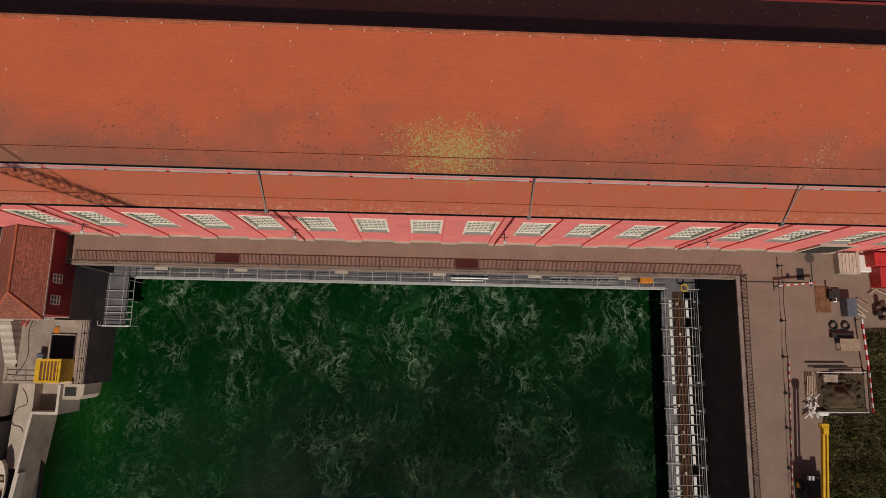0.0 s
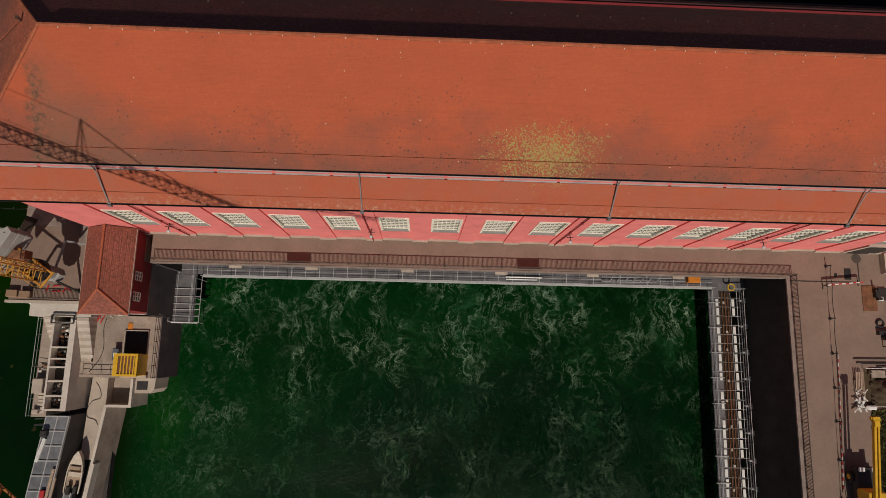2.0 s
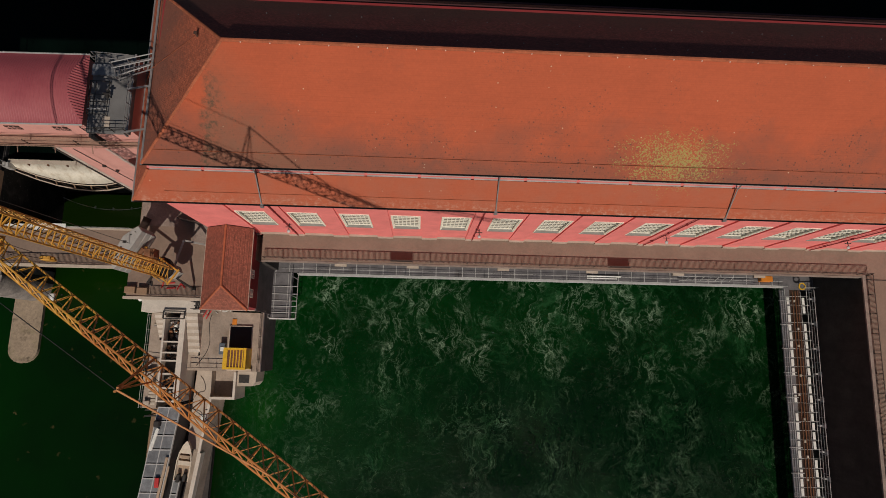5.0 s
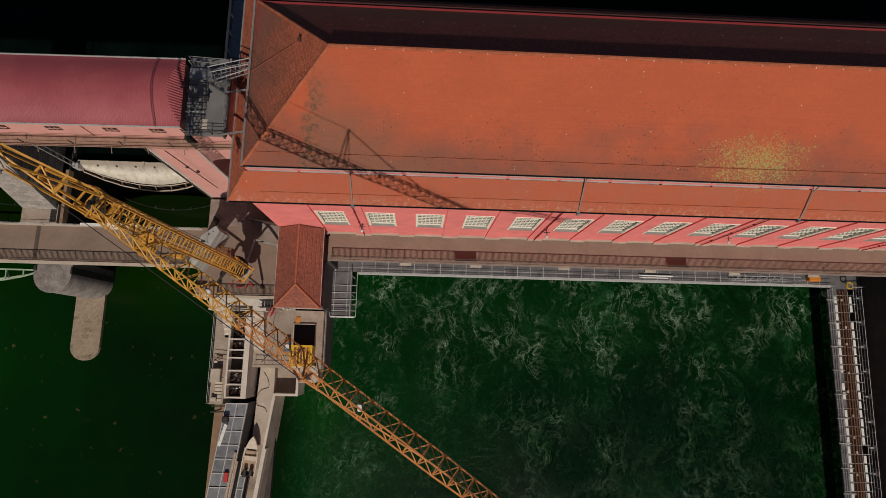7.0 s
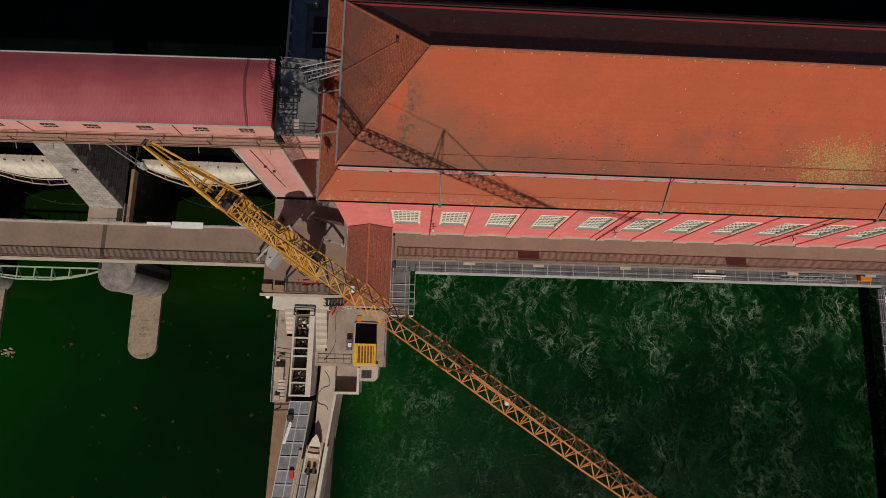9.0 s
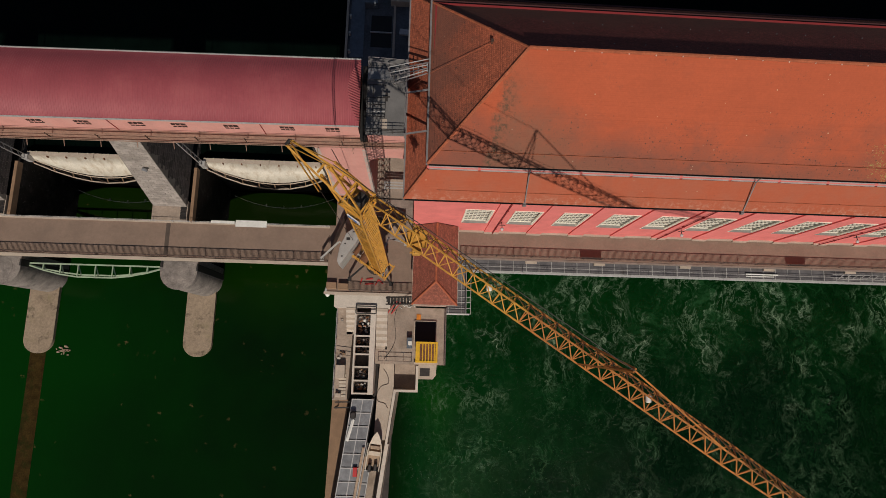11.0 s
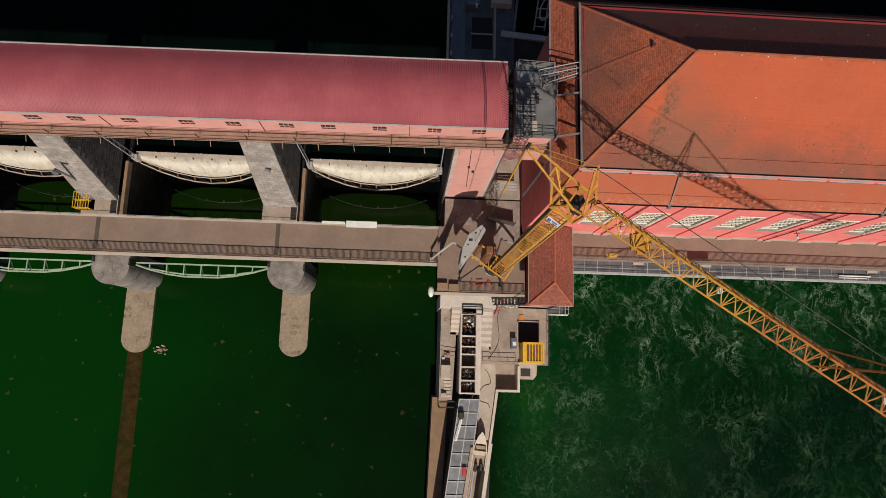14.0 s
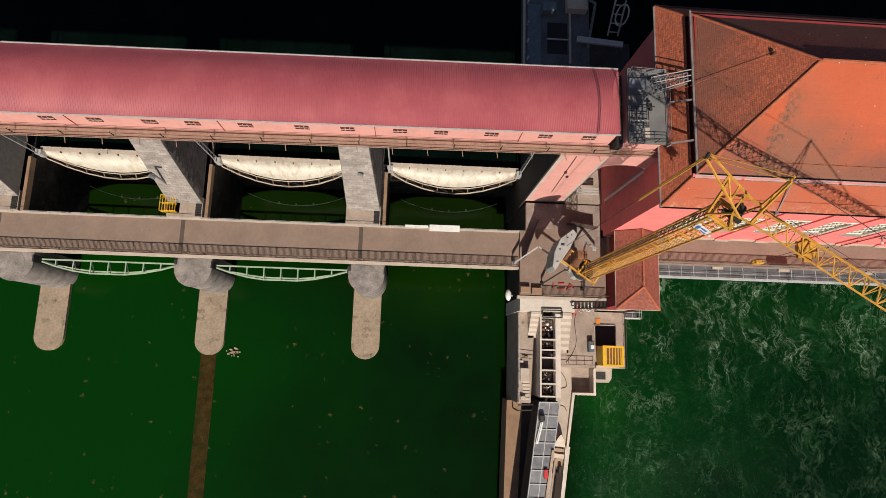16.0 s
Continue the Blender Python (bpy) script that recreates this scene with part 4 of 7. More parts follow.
for k in range(21):
    shared("bracket", me_b, qw, Matrix.Translation((30.4, 7.0 - 3.3 * k, ZW)))
part("end_platform", box(27.0, 31.3, 8.2, 10.59, ZW - 0.15, ZW - 0.03), M_GRATE, qw)
bm = bmesh.new()
for k in range(16):
    a0, a1 = math.tau * k / 16, math.tau * (k + 1) / 16
    bm_bar(bm, (29.0 + 0.42 * math.cos(a0), 8.6 + 0.42 * math.sin(a0), ZW + 1.0), (29.0 + 0.42 * math.cos(a1), 8.6 + 0.42 * math.sin(a1), ZW + 1.0), 0.13)
tagged(part("life_ring", bm, M_YEL), "yellow life ring on the walkway corner", "life ring")
tagged(part("swing_arm", bm_bar(bar((29.3, 8.4, ZW + 0.9), (32.2, 8.5, ZW + 0.9), 0.08), (29.3, 8.4, ZW - 0.1), (29.3, 8.4, ZW + 1.1), 0.12), M_STEEL), "steel swing arm on a short post", "barrier")

# ---- weir bridge ----
PIERS = [-75.6 - 21.4 * k for k in range(4)]
XW, XB = -150.0, -55.9
ZD = -1.9
deck = tagged(part("bridge_deck", box(XW, XB, 8.1, 12.35, ZD - 0.9, ZD), M_ASPH), "brown asphalt service bridge across the weir piers", "road", kind="structure")
part("parapet_beam", box(XW, XB, 7.86, 8.097, ZD - 1.2, ZD + 0.10), M_CONCL, deck, "pale concrete edge beam")
part("kerb", box(XW, XB, 12.353, 12.56, ZD - 0.7, ZD + 0.16), M_CONCL, deck, "pale concrete kerb")
for p in PIERS:
    part("joint_strip", box(p - 0.45, p + 0.05, 8.15, 12.3, ZD + 0.002, ZD + 0.012), M_ASPHD, deck, "dark asphalt joint strip")
# shallow arched girder below each span
for k, p in enumerate(PIERS):
    bm = bmesh.new()
    xa, xb = p + 2.2, (p + 19.2 if k else XB)
    n = 60
    for i in range(n):
        u0, u1 = i / n, (i + 1) / n
        for y0_, y1_ in ((8.2, 8.6), (11.8, 12.2)):
            um = abs(u0 + u1 - 1)
            za = -3.7 - 1.9 * um ** 3
            bm_box(bm, xa + (xb - xa) * u0, xa + (xb - xa) * u1, y0_, y1_, za, ZD - 0.902)
    part("girder", bm, M_CONC, deck)
railing("bridge_railing", "brown steel railing along the service bridge", (-128, 8.25, ZD), (-56.3, 8.25, ZD), 34, single=(13, 34))
nr = thing("pipe_railing", "low grey pipe railing on the bridge kerb", "railing")
me_p = mesh_of("post", bar((0, 12.46, ZD + 0.16), (0, 12.46, ZD + 1.05), 0.05), M_STEEL)
for k in range(33):
    shared("post", me_p, nr, Matrix.Translation((-128.0 + 2.2 * k, 0, 0)))
for z_ in (0.6, 1.05):
    part("pipe", bar((-128, 12.46, ZD + z_), (-56.2, 12.46, ZD + z_), 0.05, n=6), M_STEEL, nr)
tagged(part("steel_sheet", box(-67.45, -63.75, 11.95, 12.75, ZD + 1.08, ZD + 1.14), M_RAW), "pale sheet resting on the pipe railing", "sheet")
tagged(part("steel_sheet", box(-70.4, -67.6, 12.3, 12.62, ZD + 1.08, ZD + 1.13), M_RAW), "narrow pale board resting on the pipe railing", "sheet")


def ring_round(x, half, y_top, y_mid, n=28):
    """Plan outline: straight sides and a half-round nose towards -y."""
    pts = [(x + half, y_top), (x - half, y_top)]
    pts += [(x + half * math.cos(math.pi + math.pi * i / n), y_mid + half * math.sin(math.pi + math.pi * i / n)) for i in range(n + 1)]
    return pts


me_brick = mesh_of("stone_block", bevel(box(-0.5, 0.5, -0.03, 0.03, -0.2, 0.2), 0.015), M_STONE)
# Darker block copy for the east face, its shade set in the colour.
me_brickd = mesh_of("stone_block", bevel(box(-0.03, 0.03, -0.5, 0.5, -0.2, 0.2), 0.02), M_STONED)
for k, p in enumerate(PIERS):
    pr = thing("weir_pier", "tall stone weir pier with rounded nose in the tail water", "pier", (p, 9, WATER), "piers of the weir")
    inv = Matrix.Translation((-p, -9, -WATER))

    def put(name, bm, material, label="", smooth=False):
        ob = part(name, bm, material, pr, label, smooth)
        ob.matrix_local = inv
        return ob

    put("footing", prism(ring_round(p + 0.15, 1.95, 6.5, -1.9), WATER - 1.5, -14.45), M_APRON, "low concrete apron with a rounded end")
    put("nose", prism(ring_round(p + 0.5, 2.2, 8.6, 6.75), WATER - 1.5, -4.8), M_DRUM, "half-round stone nose")
    put("nose_cap", prism(ring_round(p + 0.5, 2.27, 8.05, 6.75), -4.8, -4.62), M_DRUM, "round concrete cap")
    put("cap_disc", bar((p + 0.5, 6.6, -4.619), (p + 0.5, 6.6, -4.59), 2.7, n=28), M_DRUM, "worn concrete disc on the cap")
    put("cap_disc", bar((p + 0.5, 6.6, -4.589), (p + 0.5, 6.6, -4.57), 1.3, n=20), M_DRUM)
    put("shaft", box(p - 2.1, p + 2.1, 8.6, 26, WATER - 1.5, -2.85), M_SHADESTONE, "stone shaft darkened for the shade of the bays")
    put("pier_top", box(p - 2.1, p + 2.1, 12.57, 15.0, -2.85, -1.35), M_CONC, "flat concrete top beside the bridge")
    # sloping upper body, narrowing upwards
    bm = bmesh.new()
    q = [bm.verts.new(v) for v in ((p - 2.0, 14.3, -1.3), (p + 2.05, 14.3, -1.3), (p + 2.05, 25, -1.3), (p - 2.0, 25, -1.3), (p - 2.0, 20.3, 16.5), (p + 0.75, 20.3, 16.5), (p + 0.75, 25, 16.5), (p - 2.0, 25, 16.5))]
    for f_ in ((3, 2, 1, 0), (4, 5, 6, 7), (0, 1, 5, 4), (1, 2, 6, 5), (2, 3, 7, 6), (3, 0, 4, 7)):
        bm.faces.new([q[i] for i in f_])
    put("upper_body", bm, M_MORTAR, "sloping pale masonry body")
    put("guide_ledge", bm_extrude_x(bmesh.new(), [(12.57, -1.4), (12.57, -2.4), (19.3, -2.4), (19.3, -1.4)], p + 2.38, p + 2.75), M_RUSTC, "rust-brown concrete ledge")
    put("guide_wall", bm_extrude_x(bmesh.new(), [(12.57, -2.4), (12.57, WATER - 1), (20.6, WATER - 1), (20.6, -2.4)], p + 2.1, p + 2.74), M_SHADESTONE, "stone of the gate guide darkened for shade")
    put("back_column", box(p + 1.1, p + 2.0, 22.4, 23.4, 7, 16.6), M_CONCL, "pale concrete column")
    put("guide_slot", box(p + 2.66, p + 2.86, 6.9, 7.75, WATER - 1, -4.5), M_BLACK, "black steel guide on the side of the nose")
    # masonry blocks on the sloping face, laid in courses
    sl = math.hypot(6.0, 17.8)
    ny = int(sl / 0.42)
    for j in range(ny):
        f_ = (j + 0.5) / ny
        yy, zz = 14.3 + 6.0 * f_, -1.3 + 17.8 * f_
        wid = 3.96 - 1.3 * f_
        cuts_ = [0.0, 0.24, 0.5, 0.76, 1.0] if j % 2 else [0.0, 0.13, 0.38, 0.63, 0.88, 1.0]
        if k > 1 and j > 20:
            continue
        for c0_, c1_ in zip(cuts_, cuts_[1:]):
            ob = shared("stone_block", me_brick, pr)
            ob.matrix_local = inv @ Matrix.Translation((p - 1.95 + wid * (c0_ + c1_) / 2, yy, zz)) @ Matrix.Rotation(-math.atan2(6.0, 17.8), 4, "X") @ Matrix.Diagonal(((c1_ - c0_) * wid * 0.97, 1, 1, 1))
    rg = random.Random(21 + k)
    for j in range(24):
        off = rg.uniform(0, 1.0)
        for i in range(11):
            y_ = 13.2 + i * 1.04 + off
            z_ = -13.8 + j * 0.46
            if z_ > -2.6 or y_ > 24.5:
                continue
            if k < 2 and (y_ < 12.6 or y_ > 20.9):
                ob = shared("stone_block", me_brickd, pr)
                ob.matrix_local = inv @ Matrix.Translation((p + 2.1, y_, z_))
    for j in range(40):
        off = rg.uniform(0, 1.0)
        for i in range(10):
            y_ = 14.6 + i * 1.02 + off
            z_ = -1.1 + j * 0.42
            if y_ - 0.5 < 14.3 + 6.0 * (z_ + 1.5) / 17.8 or y_ > 24.4 or z_ > 16 or k > 1:
                continue
            ob = shared("stone_block", me_brickd, pr)
            ob.matrix_local = inv @ Matrix.Translation((p + 2.035 - 1.3 * (z_ + 1.3) / 17.8, y_, z_)) @ Matrix.Rotation(-0.0729, 4, "Y")
    # steps down from the pier top
    bm = bmesh.new()
    for i in range(8):
        bm_box(bm, p + 1.3, p + 2.0, 12.7 + i * 0.2, 12.84 + i * 0.2, -1.349, -1.26)
    put("step_grate", bm, M_DARK)
    put("bolt_plate", box(p + 0.2, p + 0.8, 6.3, 6.9, -4.569, -4.53), M_DRUM, "square plate on the cap")
    put("bearing_plate", box(p - 1.75, p - 1.45, 7.2, 7.8, -4.619, -4.4), M_DARK, "dark steel bearing plate")
tagged(part("pier_lamp", bm_bar(bm_bar(bar((PIERS[1] - 0.9, 15.6, 0.2), (PIERS[1] - 0.9, 15.6, 6.6), 0.24, n=8), (PIERS[1] - 0.9, 15.6, 6.6), (PIERS[1] - 0.6, 15.0, 7.0), 0.12, n=8), (PIERS[1] - 0.9, 15.2, 7.0), (PIERS[1] - 0.2, 14.9, 7.05), 0.4, 0.18, 8), M_COVER), "grey lamp post on the weir pier", "lamp post")
tagged(part("pier_lamp", bm_bar(bm_bar(bar((PIERS[0] - 0.2, 17.0, 1.5), (PIERS[0] - 0.2, 17.0, 6.0), 0.24, n=8), (PIERS[0] - 0.2, 17.0, 6.0), (PIERS[0], 16.5, 6.4), 0.12, n=8), (PIERS[0] - 0.2, 16.6, 6.4), (PIERS[0] + 0.4, 16.4, 6.45), 0.36, 0.18, 8), M_COVER), "grey lamp post on the weir pier", "lamp post")
# yellow cage beside a pier
yc = thing("yellow_cage", "yellow tubular safety cage on the pier top", "cage")
for i in range(7):
    x_ = -99.45 + i * 0.3
    part("hoop", bm_bar(bm_bar(bar((x_, 13.0, -1.35), (x_, 13.0, -0.1), 0.06), (x_, 14.9, -1.35), (x_, 14.9, -0.1), 0.06), (x_, 13.0, -0.1), (x_, 14.9, -0.1), 0.06), M_YEL, yc)
for y_ in (13.0, 13.95, 14.9):
    for z_ in (-0.1, -0.7):
        part("rail", bar((-99.45, y_, z_), (-97.65, y_, z_), 0.07), M_YEL, yc)
part("floor_plate", box(-99.45, -97.6, 12.95, 14.95, -1.42, -1.35), M_RUST, yc)

# ---- gates ----
GATES = [(PIERS[0] + 3.1, -56.3)] + [(p - 18.3, p - 2.3) for p in PIERS[:3]]
for xa, xb in GATES:
    g = thing("weir_gate", "cream painted steel weir gate with a bowed lattice girder", "gate", ((xa + xb) / 2, 20.5, -4), "gates of the weir")
    inv = Matrix.Translation((-(xa + xb) / 2, -21, 4))

    def put(name, bm, material, label="", smooth=False):
        ob = part(name, bm, material, g, label, smooth)
        ob.matrix_local = inv
        return ob

    n = 24
    bm = bmesh.new()
    up_, lo_, bk = [], [], []
    for i in range(n + 1):
        u = -1 + 2 * i / n
        x = xa + (xb - xa) * i / n
        b_ = 1 - u * u
        up_.append(bm.verts.new((x, 21.0, -2.5)))
        lo_.append(bm.verts.new((x, 20.75 - 1.3 * b_, -3.2 - 2.5 * b_)))
        bk.append(bm.verts.new((x, 21.0, -8.5)))
    for i in range(n):
        bm.faces.new((up_[i], up_[i + 1], lo_[i + 1], lo_[i]))
        bm.faces.new((lo_[i], lo_[i + 1], bk[i + 1], bk[i]))
        bm.faces.new((bk[i], bk[i + 1], up_[i + 1], up_[i]))
    put("skin", bm, M_GATE, "cream painted curved skin plate with rust streaks", True)
    pts = []
    for i in range(9):
        u = -1 + 2 * i / 8
        b_ = 1 - u * u
        x = xa + (xb - xa) * i / 8
        pts.append((Vector((x, 20.65 - 1.35 * b_, -3.35 - 2.55 * b_)), Vector((x, 20.3 - 1.5 * b_, -3.8 - 2.75 * b_))))
    for i in range(9):
        put("girder_strut", bar(pts[i][0], pts[i][1], 0.1), M_RUSTC)
        if i < 8:
            put("girder_chord", bar(pts[i][0], pts[i + 1][0], 0.10), M_CONCL)
            put("girder_chord", bar(pts[i][1], pts[i + 1][1], 0.13), M_CONCL)
            put("girder_brace", bar(pts[i][0], pts[i + 1][1], 0.05), M_RUSTD)
    put("top_rim", bm_box(box(xa - 0.1, xb + 0.1, 20.9, 21.4, -2.55, -2.36), (xa + xb) / 2 - 0.2, (xa + xb) / 2, 20.8, 21.4, -2.36, -2.2), M_CONCL)
    for i in range(1, 7):
        x = xa + (xb - xa) * i / 7
        put("bracket", box(x - 0.05, x + 0.05, 20.72, 20.92, -2.75, -2.4), M_RUST)
    for i in range(1, 13):
        x = xa + (xb - xa) * i / 13
        put("lip_post", bar((x, 21.3, -2.36), (x, 21.3, -2.0), 0.06), M_GATE)
    for x in (xa - 0.1, xb + 0.1):
        bm = bmesh.new()
        for dy in (-0.25, 0.25):
            bm_bar(bm, (x, 20.6 + dy, -3.0), (x, 20.6 + dy, 16.4), 0.1)
        for i in range(14):
            bm_bar(bm, (x, 20.35, -2.5 + i * 1.3), (x, 20.85, -1.9 + i * 1.3), 0.07)
        bm_box(bm, x - 0.35, x + 0.35, 20.3, 20.9, -3.4, -2.0)
        put("hoist_rack", bm, M_STEEL, "grey steel hoist rack")
    put("lower_rail", tube([Vector(((xa + xb) / 2 + (xb - xa) / 2 * u, 19.7 - 2.1 * (1 - u * u), -12.0)) for u in (-0.85 + 1.7 * i / 16 for i in range(17))], 0.1), M_STEEL, "thin bowed steel tube below the gate")
    for u in (-0.3, 0.0, 0.3):
        x = (xa + xb) / 2 + (xb - xa) / 2 * u
        put("rail_clip", bar((x, 19.65 - 2.1 * (1 - u * u), -12.0), (x, 20.0 - 2.1 * (1 - u * u), -12.0), 0.16), M_STEEL)
    put("sill_wall", box(xa - 1, xb + 1, 20.99, 22.4, WATER - 1, -8.4), M_SHADESTONE)

# ---- weir house, slightly askew to the powerhouse ----
wh = thing("weir_house", "long pink weir gallery under a curved red metal roof", "building", (-51.1, 17.42, 0))
wh.rotation_euler = (0, 0, radians(0.75))
LEN, DEP, RISE, EAVE = 100.0, 6.1, 1.1, 19.9
part("wall", box(-LEN, -0.15, 0.0, DEP - 0.1, 16.3, EAVE - 0.03), M_PINKW, wh, "pale pink rendered wall")


def arch(v):
    """Height of the roof over its eaves across the depth."""
    u = 2 * v / DEP - 1
    return RISE * (1 - u * u)


bm = bmesh.new()
N = 16
cols = []
for xk in (-LEN, -1.3, "hip"):
    ring = []
    for i in range(N + 1):
        v = -0.12 + (DEP + 0.24) * i / N
        h = max(0.0, arch(min(max(v, 0), DEP)))
        x = xk if xk != "hip" else -0.02
        if xk == -1.3:
            x = -0.02 - 0.95 * h / RISE
        ring.append(bm.verts.new((x, v, EAVE + (h if xk != "hip" else 0))))
    cols.append(ring)
for i in range(N):
    bm.faces.new((cols[0][i], cols[1][i], cols[1][i + 1], cols[0][i + 1]))
    bm.faces.new((cols[1][i], cols[2][i], cols[2][i + 1], cols[1][i + 1]))
part("roof", bm, M_MROOF, wh, "curved standing-seam red metal roof", True)
bm = bmesh.new()
k = -0.3
i = 0
while k > -92:
    for j in range(N):
        v0, v1 = -0.12 + (DEP + 0.24) * j / N, -0.12 + (DEP + 0.24) * (j + 1) / N
        h0, h1 = max(0, arch(min(max(v0, 0), DEP))), max(0, arch(min(max(v1, 0), DEP)))
        if k > -0.02 - 0.95 * max(h0, h1) / RISE:
            continue
        f_ = [bm.verts.new(q) for q in ((k - 0.04, v0, EAVE + h0 + 0.006), (k, v0, EAVE + h0 + 0.026), (k, v1, EAVE + h1 + 0.026), (k - 0.04, v1, EAVE + h1 + 0.006), (k + 0.04, v0, EAVE + h0 + 0.006), (k + 0.04, v1, EAVE + h1 + 0.006))]
        bm.faces.new((f_[0], f_[1], f_[2], f_[3]))
        bm.faces.new((f_[1], f_[4], f_[5], f_[2]))
    k -= 0.21
part("seam_ribbing", bm, M_MROOF, wh)
for i in range(24):
    v = 0.3 + i * 0.24
    h = arch(v)
    part("end_rib", bar((0.0, v, EAVE + 0.03), (-0.02 - 0.95 * h / RISE, v, EAVE + h + 0.03), 0.09, 0.05), M_MROOFL, wh, "light red rib on the sloped roof end")
part("eaves_trim", bm_bar(bar((-LEN, -0.16, EAVE), (0, -0.16, EAVE), 0.1), (-LEN, DEP + 0.14, EAVE), (0, DEP + 0.14, EAVE), 0.1), M_STEEL, wh)
me_s = mesh_of("snow_stop", box(-0.045, 0.045, DEP + 0.12, DEP + 0.22, EAVE, EAVE + 0.07), M_STEEL)
for i in range(300):
    shared("snow_stop", me_s, wh, Matrix.Translation((-i * 0.25 - 0.07, 0, 0)))
me_w = mesh_of("window", box(-0.62, 0.62, -0.03, 0.03, -0.4, 0.4), M_PANE)
bm = bmesh.new()
for x_ in (-0.2, 0.2):
    bm_bar(bm, (x_, -0.04, -0.4), (x_, -0.04, 0.4), 0.045)
bm_bar(bm, (-0.62, -0.04, 0), (0.62, -0.04, 0), 0.05)
me_f = mesh_of("window_frame", bm, M_PINKW)
for i in range(20):
    x_ = -2.5 - i * 4.43 + (0.0, 0.35, -0.2, -0.4, 0.3)[i % 5]
    w = shared("window", me_w, wh, Matrix.Translation((x_, -0.02, 18.55)))
    shared("window_frame", me_f, w)
    if i % 3 == 1:
        part("wall_joint", box(x_ - 2.3, x_ - 2.24, -0.06, -0.002, 16.4, EAVE - 0.1), M_RED, wh)
# gallery along the wall
part("gallery_floor", box(-LEN, 4.1, -0.95, -0.03, 16.78, 16.9), M_GALL, wh, "faded timber gallery floor")
for z_, y_ in ((17.25, -0.92), (17.6, -0.92), (18.0, -0.92), (16.72, -1.02), (17.0, -1.0)):
    part("gallery_rail", bar((-LEN, y_, z_), (4.1, y_, z_), 0.06, 0.05), M_GALL, wh, "thin brown gallery rail")
me_g = mesh_of("gallery_post", bar((0, -0.92, 16.8), (0, -0.92, 18.05), 0.1), M_RUSTD)
for i in range(23):
    shared("gallery_post", me_g, wh, Matrix.Translation((-1.7 - i * 4.4, 0, 0)))
me_g = mesh_of("gallery_bracket", bar((-0.12, 0, 16.62), (0.12, -1.55, 16.45), 0.06), M_GALL)
for i in range(30):
    shared("gallery_bracket", me_g, wh, Matrix.Translation((-0.9 - i * 3.3, 0, 0)))
part("floor_beam", box(-LEN, -0.3, 0.2, DEP - 0.2, 16.0, 16.28), M_CONC, wh)

# ---- tower between weir house and powerhouse ----
ZL0 = -1.3
tw = thing("stair_tower", "pink tower with an arched passage and a railed flat roof", "building")
bm = bmesh.new()
bm_box(bm, -55.6, -50.7, 16.5, 24, WATER - 1, 16.0)
part("wall", bm, M_PINKW, tw, "pale pink tower wall stained towards its edges")
for x_ in (-55.6, -51.12):
    part("edge_render", box(x_, x_ + 0.42, 16.488, 16.497, ZL0, 15.95), M_PALEREND, tw, "washed-out pale render along the corner")
part("base_band", box(-55.17, -51.13, 16.488, 16.497, ZL0, ZL0 + 0.5), M_PALEREND, tw, "washed-out pale render along the foot")
for a_, b_ in (((-54.0, 16.44, 15.9), (-53.3, 16.44, 3.0)),):
    part("cable", bar(a_, b_, 0.05), M_DARK, tw)
for x_, z_ in ((-53.75, 10.8), (-53.2, 9.3)):
    part("junction_box", box(x_ - 0.12, x_ + 0.12, 16.3, 16.487, z_, z_ + 0.3), M_DARK, tw)
bm = bmesh.new()
n = 12
x0_, x1_, r_ = -50.69, -46.01, 2.3
ring = [(x0_, 16.5), (x0_, 12.4)]
for i in range(n + 1):
    a_ = math.pi - math.pi * i / n
    ring.append((x0_ + 0.04 + r_ + r_ * math.cos(a_), 12.4 + 1.45 * math.sin(a_)))
ring += [(x1_, 12.4), (x1_, 16.5)]
lo = [bm.verts.new((x, 16.5, z)) for x, z in ring]
hi = [bm.verts.new((x, 18.2, z)) for x, z in ring]
bm.faces.new(lo)
bm.faces.new(hi[::-1])
for i in range(len(ring)):
    bm.faces.new((lo[i], hi[i], hi[(i + 1) % len(ring)], lo[(i + 1) % len(ring)]))
part("arch_wall", bm, M_PINKW, tw, "wall over the arched passage")
part("slatted_platform", bm_box(bm_box(bm_box(box(-49.6, -46.9, 17.0, 17.15, 0.6, 0.75), -49.6, -46.9, 17.35, 17.5, 0.6, 0.75), -49.6, -46.9, 17.7, 17.85, 0.6, 0.75), -49.7, -49.55, 16.9, 17.95, 0.5, 0.74), M_STEEL, tw, "grey slatted platform in the passage")
part("passage_floor", box(-50.69, -46.01, 16.35, 26, WATER - 1, -1.0), M_CONC, tw)
part("roof_slab", box(-50.5, -46.95, 16.5, 23.6, 19.95, 20.3), M_FELT, tw, "dark grey flat roof")
part("roof_wall", box(-50.45, -47.0, 16.9, 23.5, 16.0, 19.949), M_PINKW, tw)
part("corner_trim", box(-46.16, -46.003, 16.28, 16.48, 0.5, 12.6), M_RAW, tw, "white corner strip beside the passage")
# Dark slab over the pink wall stands in for the unlit west side.
part("shaded_wall", box(-55.78, -55.61, 16.4, 24, WATER - 1, 16.0), M_CONCD, tw, "dark slab for the shade on the tower's west side")
part("roof_lining", box(-50.4, -47.0, 17.4, 22.9, 20.302, 20.36), M_FELT, tw)
part("parapet_flashing", box(-47.1, -46.95, 16.5, 23.6, 20.302, 20.5), M_GREYW, tw, "grey flashing on the roof edge")
